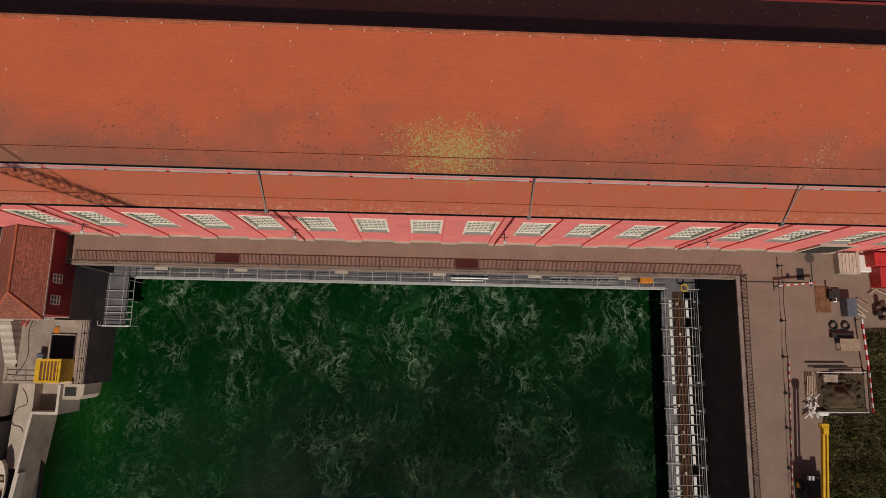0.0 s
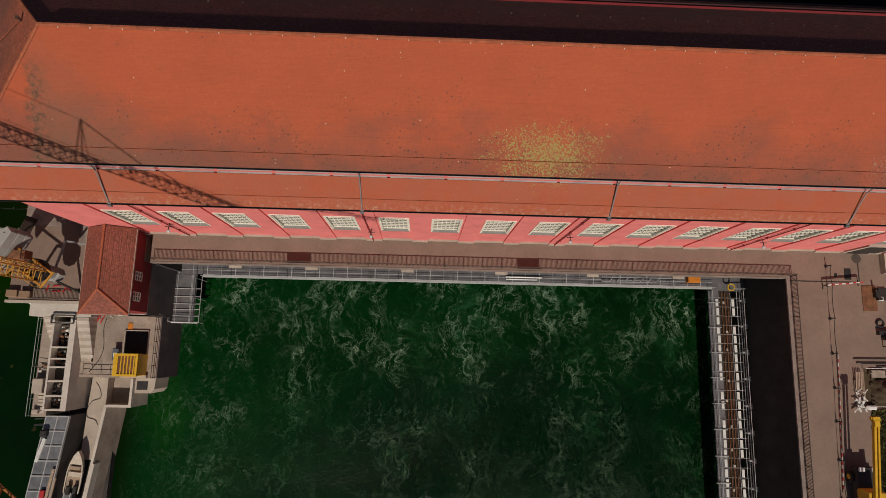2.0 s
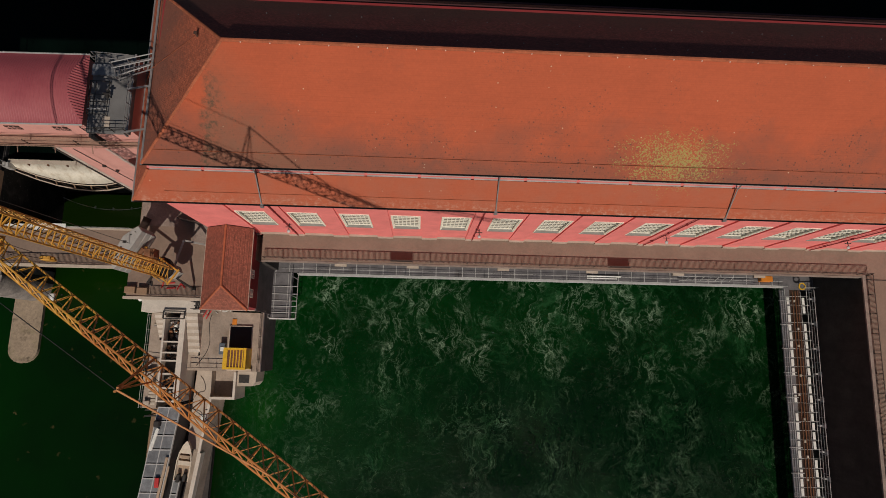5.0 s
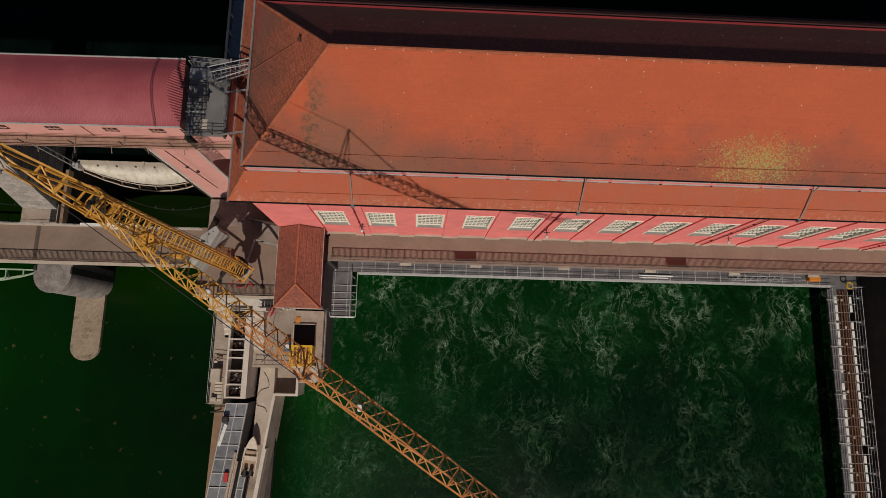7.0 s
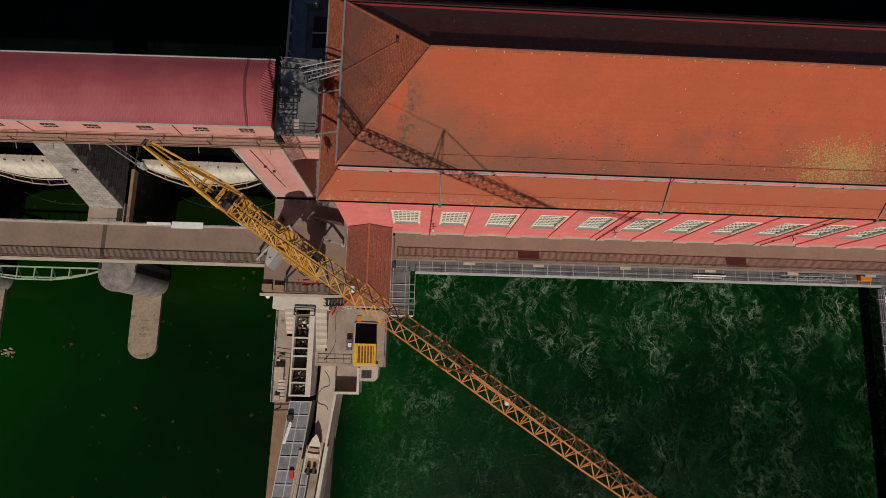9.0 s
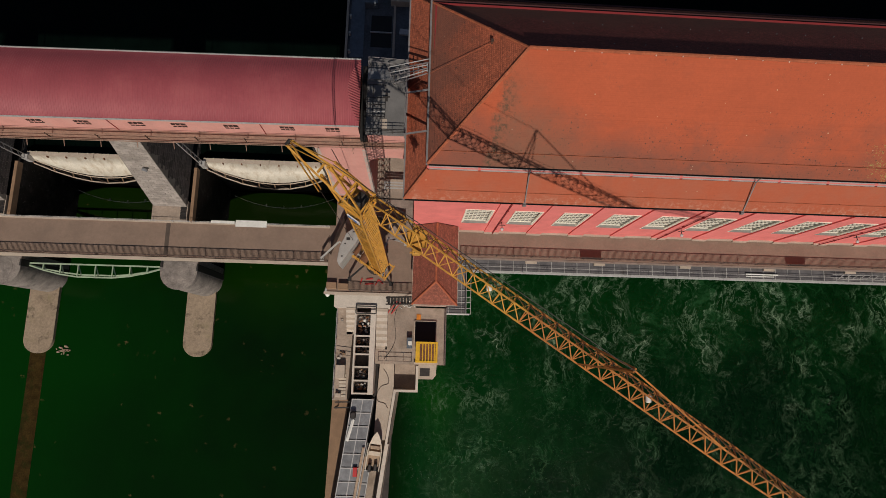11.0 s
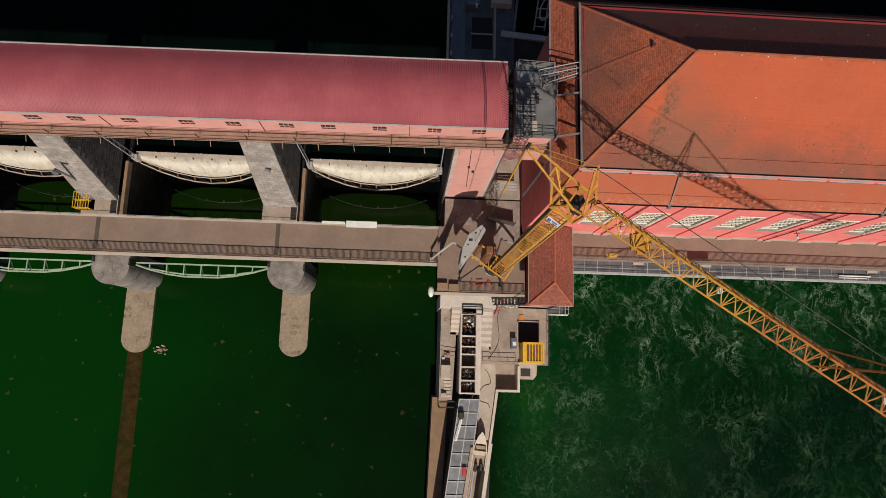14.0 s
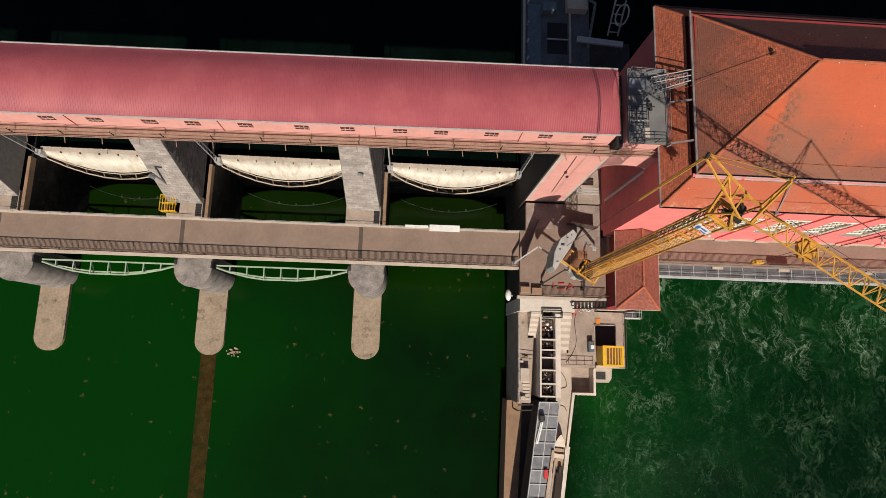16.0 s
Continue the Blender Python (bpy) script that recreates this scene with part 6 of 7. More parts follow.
# ---- dividing pier with fish pass ----
sp = thing("dividing_pier", "stepped concrete dividing pier between weir and tail race", "pier")
part("landing", prism([(-56.2, 4.5), (-45.5, 4.5), (-45.5, 9.0), (-40.7, 9.0), (-40.7, 12.05), (-46.0, 12.05), (-46.0, 16.15), (-55.5, 16.15), (-55.5, 12.6), (-56.2, 12.6)], ZL - 0.6, ZL), M_ASPH, sp, "brown paved landing at bridge level")
for x0_, x1_, ya, yb in ((-55.4, -51.0, 12.9, 16.14), (-49.2, -46.1, 11.0, 16.14)):
    part("paving", box(x0_, x1_, ya, yb, ZL + 0.004, ZL + 0.03), M_EDGE, sp, "pale worn paving below the tower")
part("landing_base", prism([(-55.5, 4.6), (-45.5, 4.6), (-45.5, 9.0), (-40.7, 9.0), (-40.7, 12.05), (-46.0, 12.05), (-46.0, 16.45), (-55.5, 16.45)], WATER - 1, ZL - 0.602), M_CONCD, sp, "base of the landing in a shade-dark colour")
part("landing_edge", box(-56.5, -45.5, 4.2, 4.497, ZL - 0.65, ZL + 0.12), M_CONCL, sp, "pale concrete coping of the landing")
part("upper_slab", box(-55.6, -48.6, 2.9, 4.59, WATER - 1, -4.2), M_CONCW, sp, "pale concrete slab below the landing")
part("terrace", prism([(-49.1, -4.0), (-41.5, -4.0), (-41.5, 3.2), (-45.4, 3.2), (-45.4, 4.59), (-48.59, 4.59), (-48.59, 2.89), (-49.1, 2.89)], WATER - 1, -6.3), M_CONC, sp, "stained concrete terrace")
part("west_terrace", prism([(-55.4, -8.6), (-53.7, -8.6), (-53.2, 2.89), (-55.4, 2.89)], WATER - 1, -6.6), M_CONC, sp, "stained concrete walkway")
SK = 0.128


def strip(x0, x1, y0, y1, z0, z1):
    """A strip along the pier that follows its slight turn; x at y = -8."""
    f = lambda x, y: (x + SK * (y + 8), y)
    return prism([f(x0, y0), f(x1, y0), f(x1, y1), f(x0, y1)], z0, z1)


part("west_wall", prism([(-57.2, -60), (-56.1, -60), (-53.9, -8.61), (-56.0, -8.61)], WATER - 1, -11.0), M_RUSTC, sp, "brown stained low wall top")
part("channel_floor", prism([(-56.1, -60), (-49, -60), (-47.9, -8), (-49.2, -4.01), (-53.6, -4.01), (-53.85, -8.6)], WATER - 1, -11.4), M_CONCD, sp)
part("spit_pavement", prism([(-50.2, -13.6), (-48.7, -13.6), (-47.9, -7.5), (-47.95, -4.01), (-49.8, -4.01), (-50.0, -8.0)], WATER - 1, -8.4), M_CONCL, sp, "pale concrete pavement")
part("parapet", prism([(-48.75, -14.0), (-48.45, -14.0), (-47.6, -7.55), (-44.8, -7.55), (-44.8, -4.2), (-45.1, -4.2), (-45.1, -7.25), (-47.9, -7.25)], WATER - 1, -8.0), M_CONCW, sp, "pale concrete parapet")
bm = bmesh.new()
edge = [(-47.58, -7.6), (-48.36, -13.95), (-54.16, -60.0)]
for (xa, ya), (xb, yb) in zip(edge, edge[1:]):
    bm_poly(bm, [(xa, ya, -8.02), (xa + 0.35, ya, RACE - 0.4), (xb + 0.35, yb, RACE - 0.4), (xb, yb, -8.02)])
    bm_poly(bm, [(xa, ya, -8.02), (xb, yb, -8.02), (xb, yb, RACE - 0.4), (xa, ya, RACE - 0.4)])
part("battered_face", bm, M_CONC, sp, "sloping concrete face of the pier")
part("walk_slab", box(-50.34, -49.11, -4.0, -2.21, -9.2, -6.34), M_CONC, sp, "stained concrete beside the pass")
part("recess_floor", box(-47.89, -45.11, -7.24, -4.01, WATER - 1, -9.8), M_CONC, sp)
part("step_block", prism([(-45.09, -5.9), (-42.9, -5.9), (-42.5, -5.4), (-42.4, -4.01), (-45.09, -4.01)], WATER - 1, -8.6), M_CONCL, sp, "pale concrete block in the water")
part("slot", box(-44.6, -43.3, -5.5, -4.5, -8.598, -8.57), M_DARK, sp, "dark slotted opening")
part("sloped_wall", strip(-49.55, -47.99, -60, -14.0, WATER - 1, -11.2), M_CONC, sp)
part("parapet", strip(-47.98, -47.5, -60, -14.01, WATER - 1, -8.0), M_CONCW, sp, "pale concrete parapet")
# fish pass: side walls, cross walls, water and stones
fp = thing("fish_pass", "stepped fish pass of pale concrete pools with boulders", "fish pass")
part("side_wall", box(-52.97, -52.75, -7.7, 2.88, -9.2, -4.5), M_CONCW, fp)
part("side_wall", box(-51.0, -50.35, -7.7, 2.88, -9.2, -4.5), M_CONCW, fp)
for y_ in (2.2, -0.6, -1.9, -2.85, -4.4, -6.05, -7.6):
    part("cross_wall", box(-52.749, -51.001, y_ - 0.09, y_ + 0.09, -9.2, -4.52 - (0 if y_ > -7 else 0.1)), M_CONCW, fp)
part("pool_floor", box(-52.749, -51.001, -7.44, 2.04, -9.2, -5.75), M_CONCD, fp)
random.seed(11)
for i in range(150):
    bm = bmesh.new()
    r_ = random.uniform(0.09, 0.24)
    bmesh.ops.create_icosphere(bm, subdivisions=1, radius=r_)
    for v in bm.verts:
        v.co *= random.uniform(0.55, 1.3)
    y_ = random.choice((1.7, 1.2, 0.7, 0.1, -1.3, -1.25, -2.3, -2.4, -5.0, -5.5, -5.3, -6.7, -6.9, 1.6))
    bmesh.ops.translate(bm, verts=bm.verts, vec=(random.uniform(-52.5, -51.2), y_ + random.uniform(-0.25, 0.25), -5.7 + random.uniform(0, 0.2)))
    part("boulder", bm, (M_RAW, M_STONED, M_STONE, M_RUSTC, M_STONED, M_RUST)[i % 6], fp)
fr = thing("pool_frame", "dark steel frame over the head of the fish pass", "frame")
for a_, b_ in (((-52.8, 2.15, -3.9), (-50.3, 2.15, -3.9)), ((-52.8, 3.05, -3.9), (-50.3, 3.05, -3.9)), ((-52.8, 2.15, -3.9), (-52.8, 3.05, -3.9)), ((-50.3, 2.15, -3.9), (-50.3, 3.05, -3.9))):
    part("beam", bar(a_, b_, 0.14), M_DARK, fr)
for x_ in (-52.8, -50.3):
    part("leg", bar((x_, 2.6, -4.6), (x_, 2.6, -3.9), 0.1), M_DARK, fr)
# stairs on both sides of the pass
for nm, x0_, x1_, ya, yb, za, zb, n in (("concrete_stair", -50.3, -48.9, 2.85, -2.2, -4.2, -6.3, 13), ("concrete_stair", -54.1, -52.98, 2.85, -0.4, -4.2, -6.6, 11)):
    st = thing(nm, "worn concrete stair beside the fish pass", "stairs")
    for i in range(n):
        y1_, y0_ = ya + (yb - ya) * i / n, ya + (yb - ya) * (i + 1) / n
        part("step", box(x0_, x1_, y0_, y1_, -7.0, za + (zb - za) * (i + 1) / n), M_CONCW if i % 2 else M_CONCL, st)
# metal stair from landing to terrace
ms = thing("steel_stair", "dark steel stair between landing and terrace", "stairs")
for i in range(9):
    part("tread", box(-48.9 + i * 0.4, -48.62 + i * 0.4, 3.3, 4.15, -3.3 + 0.22 * i - 0.06, -3.3 + 0.22 * i), M_DARK, ms)
for y_ in (3.3, 4.15):
    part("stringer", bar((-49.1, y_, -3.4), (-45.4, y_, -1.4), 0.1, 0.22), M_DARK, ms)
    part("hand_rail", bar((-49.1, y_, -2.4), (-45.4, y_, -0.4), 0.06), M_DARK, ms)
for x_ in (-49.0, -45.5):
    part("leg", bar((x_, 3.7, -6.3 if x_ > -48 else -4.2), (x_, 3.7, -1.4 if x_ > -48 else -3.3), 0.12), M_DARK, ms)
railing("landing_railing", "brown steel railing on the landing edge", (-53.4, 4.7, ZL), (-48.3, 4.7, ZL), 2)
railing("landing_railing", "brown steel railing on the landing edge", (-48.2, 4.7, ZL), (-45.6, 4.7, ZL), 1)
# fences of the crane yard
for a_, b_ in (((-55.9, 9.0), (-54.2, 13.6)), ((-50.4, 13.6), (-47.0, 13.0))):
    a_, b_ = Vector((*a_, ZL)), Vector((*b_, ZL))
    f = thing("site_fence", "dark mesh fence panel on the landing", "fence")
    for t_ in (0, 0.5, 1):
        q = a_.lerp(b_, t_)
        part("post", bar(q, q + Vector((0, 0, 2.0)), 0.08), M_DARK, f)
    part("panel", bar(a_ + Vector((0, 0, 1.0)), b_ + Vector((0, 0, 1.0)), 0.03, 1.9), M_RAIL, f)
# terrace things
hx = tagged(part("hatch_opening", box(-45.4, -42.75, -1.15, 1.45, -6.298, -6.27), M_BLACK), "black open shaft in the terrace", "opening")
part("hatch_rim", bm_box(bm_box(box(-45.5, -45.4, -1.2, 1.55, -6.3, -6.1), -42.75, -42.65, -1.2, 1.55, -6.3, -6.1), -45.5, -42.65, 1.45, 1.55, -6.3, -6.1), M_CONCL, hx)
yb_ = thing("yellow_skid", "yellow steel container with a ribbed rusty lid", "container")
part("body", bevel(box(-45.2, -42.6, -3.65, -1.2, -6.3, -3.85), 0.05), M_YEL, yb_)
part("lid_rim", bm_box(bm_box(bm_box(box(-45.25, -42.55, -1.4, -1.15, -3.84, -3.66), -45.25, -42.55, -3.7, -3.45, -3.84, -3.66), -45.25, -44.75, -3.44, -1.41, -3.84, -3.66), -42.8, -42.55, -3.44, -1.41, -3.84, -3.66), M_YEL, yb_)
part("lid", box(-44.74, -42.81, -3.44, -1.41, -3.84, -3.76), M_RUST, yb_, "rusty brown lid")
for i in range(5):
    part("rib", box(-44.45 + i * 0.36, -44.32 + i * 0.36, -3.44, -1.41, -3.75, -3.66), M_YEL, yb_)
part("base_board", box(-45.4, -42.4, -3.95, -3.66, -6.3, -5.9), M_CONCL, yb_)
tagged(part("orange_board", box(-45.25, -44.7, 1.6, 2.35, -6.298, -6.2), M_ORANGE), "orange board lying on the terrace", "board")
gb = thing("generator", "dark small generator with a white panel", "generator")
part("body", bevel(box(-46.4, -45.7, -2.0, -0.6, -6.3, -5.5), 0.06), M_SLATE, gb)
part("panel", box(-46.2, -45.75, -1.6, -1.1, -5.498, -5.42), M_RAW, gb)
cb = [(-49.2 + 2.0 * math.sin(i * 0.35) * 0.3 + i * 0.14, -3.4 + i * 0.45, -6.27) for i in range(15)]
bm = bmesh.new()
for p_, q_ in zip(cb, cb[1:]):
    bm_bar(bm, p_, q_, 0.05)
tagged(part("hose", bm, M_BLACK), "black hose lying across the terrace", "hose")
tr_ = thing("terrace_railing", "thin steel tube railing along the terrace edge", "railing")
for z_ in (-5.8, -5.25):
    part("tube", bar((-49.9, -3.6, z_), (-45.7, -3.6, z_), 0.05), M_RAIL, tr_)
    part("tube", bar((-41.6, -3.9, z_), (-41.6, 3.1, z_), 0.05), M_RAIL, tr_)
for i in range(5):
    part("post", bar((-49.9 + i * 1.05, -3.6, -6.3), (-49.9 + i * 1.05, -3.6, -5.2), 0.06), M_RAIL, tr_)
for i in range(6):
    part("post", bar((-41.6, -3.9 + i * 1.4, -6.3), (-41.6, -3.9 + i * 1.4, -5.2), 0.06), M_RAIL, tr_)
tr_ = thing("terrace_railing", "thin steel tube railing beside the fish pass", "railing")
for z_ in (-6.1, -5.6):
    part("tube", bar((-55.2, -2.9, z_), (-53.3, -3.1, z_), 0.05), M_RAIL, tr_)
    part("tube", bar((-55.35, -8.5, z_), (-55.35, 2.8, z_), 0.05), M_STEEL, tr_)
for i in range(7):
    part("post", bar((-55.35, -8.4 + i * 1.85, -6.6), (-55.35, -8.4 + i * 1.85, -5.55), 0.06), M_STEEL, tr_)
tagged(part("red_ladder", bm_bar(bm_bar(bar((-48.9, 2.5, -6.2), (-47.6, 4.1, -5.0), 0.1), (-48.5, 2.3, -6.2), (-47.2, 3.9, -5.0), 0.1), (-48.4, 2.9, -5.7), (-48.0, 2.7, -5.7), 0.08), M_BRED), "red ladder lying against the wall", "ladder")
bm = bmesh.new()
random.seed(3)
for i in range(30):
    x_, y_ = random.uniform(-47.6, -45.6), random.uniform(3.2, 4.0)
    bm_bar(bm, (x_, y_, -6.25), (x_ + random.uniform(-0.5, 0.5), y_ + random.uniform(-0.4, 0.3), -6.2 + random.uniform(0, 0.15)), 0.06)
tagged(part("offcuts", bm, M_RAW), "pale offcuts and plastic scraps on the terrace", "debris", kind="stuff")
rg = random.Random(77)
for k in range(7):
    y_ = -8.2 + 0.42 * k
    tagged(part("walk_plank", bevel(box(-54.75 + rg.uniform(-0.05, 0.05), -53.85, y_, y_ + 0.3, -6.595, -6.52), 0.015), M_BOARD), "weathered plank laid across the walkway", "plank", group="planks on the walkway")
for k in range(6):
    x_, y_ = rg.uniform(-55.2, -54.3), rg.uniform(-4.0, 2.4)
    w_ = rg.uniform(0.12, 0.25)
    tagged(part("rubble_stone", bevel(box(x_ - w_, x_ + w_, y_ - w_ * 0.8, y_ + w_ * 0.8, -6.6, -6.6 + w_), 0.04), (M_STONE, M_CONCW, M_RUSTC)[k % 3]), "broken stone lying on the walkway", "stone", group="stones on the walkway")
hs = [(-49.3 + 0.75 * math.sin(k * 0.5), -5.0 - 0.32 * k + 0.3 * math.cos(k * 0.9), -8.36) for k in range(16)]
tagged(part("hose", tube([Vector(q_) for q_ in hs], 0.07), M_RAIL), "dark hose coiled on the pale pavement", "hose")
tagged(part("stone_block", bevel(box(-55.2, -54.0, -5.9, -4.2, -6.6, -5.7), 0.06), M_CONCL), "long pale concrete block on the walkway", "block")
tagged(part("stone_block", bevel(box(-55.1, -54.4, -8.2, -7.7, -6.6, -6.1), 0.05), M_CONCL), "small pale concrete block on the walkway", "block")
tagged(part("pier_gate", bm_bar(bm_bar(bar((-55.2, -8.9, -7.2), (-53.0, -8.8, -7.2), 0.16), (-55.2, -9.6, -7.2), (-53.0, -9.5, -7.2), 0.16), (-55.2, -9.6, -11.0), (-55.2, -9.6, -7.2), 0.14), M_DARK), "dark steel beam gate over the side channel", "gate")
bm = bmesh.new()
bmesh.ops.create_uvsphere(bm, u_segments=14, v_segments=10, radius=0.5, matrix=Matrix.Translation((-56.75, 5.0, -6.2)) @ Matrix.Diagonal((0.8, 1.5, 0.9, 1)))
tagged(part("float_buoy", bm_bar(bm, (-56.6, 4.9, -6.2), (-56.25, 4.9, -5.9), 0.1), M_RAW, smooth=True), "white tank float hanging on the pier wall", "float")
for x_, y_ in ((-55.6, 5.2), (-54.2, 5.1)):
    tagged(part("concrete_block", bevel(box(x_ - 0.6, x_ + 0.6, y_ - 0.4, y_ + 0.4, ZL, ZL + 0.6), 0.05), M_RUSTC), "brown stained concrete block on the landing", "block")
for q0, q1 in (((-52.2, 5.5), (-52.0, 6.2)), ((-51.6, 5.5), (-50.6, 5.6)), ((-51.5, 6.1), (-50.7, 6.2)), ((-50.4, 5.4), (-50.0, 6.1)), ((-50.0, 6.1), (-49.5, 5.6))):
    tagged(part("red_bar", bar((*q0, ZL + 0.06), (*q1, ZL + 0.06), 0.12), M_BRED), "thin bright red bar lying under the crane base", "bar", group="red bars under the crane")
# floating grating rafts with channel covers
for x0_, x1_, ya, yb, zz, lab in ((-52.85, -50.2, -8.3, -60, -5.3, "grey grating covers of the channel"), (-50.95, -49.35, -13.9, -60, -8.0, "grey grating covers beside the boat")):
    gr = thing("channel_cover", lab, "grating")
    y_ = ya
    n = 0
    while y_ > -46:
        part("panel", strip(x0_ + 0.1, x1_ - 0.1, y_ - 1.5, y_ - 0.12, zz - 0.08, zz), M_COVER, gr)
        part("cross_beam", strip(x0_, x1_, y_ - 0.12, y_, zz - 0.12, zz + 0.05), M_STEEL, gr)
        y_ -= 1.62
        n += 1
    for xx in (x0_, x1_ - 0.1, (x0_ + x1_) / 2 - 0.03):
        part("edge_beam", strip(xx, xx + 0.1, -46, ya, zz - 0.3, zz + 0.04), M_STEEL, gr)
    part("channel_wall", strip(x0_ + 0.02, x0_ + 0.3, -46, ya, -9.2, zz - 0.3), M_CONCD, gr)
    part("channel_wall", strip(x1_ - 0.3, x1_ - 0.02, -46, ya, -9.2, zz - 0.3), M_CONCD, gr)
pk = thing("timber_plank", "long weathered planks lying on the channel covers", "timber")
part("plank", bevel(bar((-51.2, -14.0, -5.12), (-52.3, -21.5, -5.12), 0.3, 0.16), 0.02), M_WOOD, pk)
part("plank", bevel(bar((-50.9, -15.0, -5.12), (-51.8, -21.5, -5.12), 0.22, 0.16), 0.02), M_WOOD, pk)
tagged(part("white_trough", bm_bar(bar((-52.6, -10.8, -5.15), (-53.25, -13.3, -5.15), 0.34, 0.24), (-52.55, -10.7, -4.98), (-53.2, -13.2, -4.98), 0.12), M_RAW), "long white plastic trough on the grating", "trough")
tagged(part("dark_winch", bevel(box(-53.0, -52.3, -10.6, -9.8, -5.3, -4.6), 0.12), M_DARK), "dark hand winch on the grating", "winch")
tagged(part("red_crate", bevel(box(-52.35, -51.85, -17.4, -16.3, -5.26, -4.95), 0.04), M_BRED), "red plastic crate on the grating", "crate")

# ---- boat lying on the covers ----
bt = thing("motor_boat", "small cream motor boat with open cockpit on the pier", "boat", (-49.95, -14.8, -8.0))
bt.rotation_euler = (0, 0, radians(-6))


def hull_ring(y, half, z0, z1, flare=0.72):
    return [(-half, y, z1), (-half * flare, y, z0), (0, y, z0 - 0.1), (half * flare, y, z0), (half, y, z1)]


bm = bmesh.new()
rings = []
for y, half, z0, z1 in ((-2.3, 0.86, 0.15, 0.8), (-1.2, 0.9, 0.12, 0.82), (0.0, 0.88, 0.12, 0.86), (1.0, 0.72, 0.16, 0.92), (1.8, 0.42, 0.26, 1.0), (2.4, 0.04, 0.5, 1.06)):
    rings.append([bm.verts.new(p) for p in hull_ring(y, half, z0, z1)])
for a_, b_ in zip(rings, rings[1:]):
    for i in range(4):
        bm.faces.new((a_[i], a_[i + 1], b_[i + 1], b_[i]))
bm.faces.new(rings[0])
part("hull", bm, M_BOAT, bt)
bm = bmesh.new()
pr_ = [[bm.verts.new((s * h, y, z + 0.02)) for s, h in ((-1, h1), (-1, h1 - 0.12), (1, h1 - 0.12), (1, h1))] for y, h1, z in ((-2.3, 0.88, 0.8), (-1.2, 0.92, 0.82), (0.0, 0.9, 0.86), (0.9, 0.76, 0.91))]
for a_, b_ in zip(pr_, pr_[1:]):
    bm.faces.new((a_[0], a_[1], b_[1], b_[0]))
    bm.faces.new((a_[2], a_[3], b_[3], b_[2]))
part("gunwale", bm, M_BOAT, bt)
bm = bmesh.new()
bm_poly(bm, [(-0.76, 0.9, 0.93), (0.76, 0.9, 0.93), (0.44, 1.8, 1.02), (0.03, 2.4, 1.07), (-0.03, 2.4, 1.07), (-0.44, 1.8, 1.02)])
part("foredeck", bm, M_BOAT, bt)
part("cockpit_floor", box(-0.7, 0.7, -2.2, 0.9, 0.3, 0.36), M_WOOD, bt)
part("bench", box(-0.74, 0.74, -0.5, 0.0, 0.37, 0.72), M_BOAT, bt)
part("console", bevel(box(-0.6, 0.6, 0.3, 0.75, 0.37, 0.98), 0.06), M_WOOD, bt, "brown steering console")
part("outboard_motor", bevel(bm_box(box(-0.55, -0.15, -2.5, -1.5, 0.4, 1.0), 0.15, 0.55, -2.3, -1.4, 0.37, 0.9), 0.08), M_DARK, bt)

# ---- gatehouse with tiled roof ----
gh = thing("gatehouse", "small dark red gatehouse with a tiled hipped roof", "house")
part("wall", box(-45.35, -41.3, 3.45, 12.09, -6.3, 3.25), M_RED, gh)
part("plinth", box(-45.4, -41.25, 3.4, 3.449, -6.3, -5.2), M_CONCL, gh)
E0, EZ, AP = (-45.9, -40.8, 2.9, 12.0), 3.3, (-43.3, 5.35, 5.05)
NX = (-43.3, 12.0, 5.05)
roof_part("roof_west", "weathered brown-red tiles", [((E0[0], 12.0, EZ), (E0[0], E0[2], EZ), AP, NX)], M_TILE_GATE, gh)
roof_part("roof_east", "brown-red tiles of the sunny slope", [((E0[1], E0[2], EZ), (E0[1], 12.0, EZ), NX, AP)], M_TILE_GATE, gh)
roof_part("roof_hip", "tiles of the hipped end", [((E0[0], E0[2], EZ), (E0[1], E0[2], EZ), AP, AP)], M_TILE_GATE, gh)
for a_, b_ in (((E0[0], E0[2], EZ), AP), ((E0[1], E0[2], EZ), AP), (AP, NX)):
    a_, b_ = Vector(a_) + Vector((0, 0, 0.06)), Vector(b_) + Vector((0, 0, 0.06))
    bm = bmesh.new()
    n_ = round((b_ - a_).length / 0.4)
    for k in range(n_):
        bm_bar(bm, a_.lerp(b_, k / n_), a_.lerp(b_, (k + 1.1) / n_) + Vector((0, 0, 0.03)), 0.24, 0.14, 6)
    part("ridge_tile", bm, M_RIDGE, gh)
part("eaves_board", bm_box(bm_box(box(E0[0] - 0.05, E0[0], E0[2], 12.0, EZ - 0.2, EZ), E0[1], E0[1] + 0.05, E0[2], 12.0, EZ - 0.2, EZ), E0[0], E0[1], E0[2] - 0.05, E0[2], EZ - 0.2, EZ), M_CONCL, gh)
part("soffit", box(E0[0], E0[1], E0[2], 12.0, EZ - 0.06, EZ - 0.02), M_RED, gh)
for y_ in (5.0, 7.2):
    w = part("window", box(-41.3, -41.26, y_ - 0.45, y_ + 0.45, 0.2, 1.7), M_GLASS, gh, "small barred window")
    bm = bmesh.new()
    for yy in (-0.45, 0, 0.45):
        bm_bar(bm, (-41.23, y_ + yy, 0.2), (-41.23, y_ + yy, 1.7), 0.08)
    for zz in (0.2, 0.7, 1.2, 1.7):
        bm_bar(bm, (-41.23, y_ - 0.45, zz), (-41.23, y_ + 0.45, zz), 0.08)
    part("window_frame", bm, M_WHITE, w)
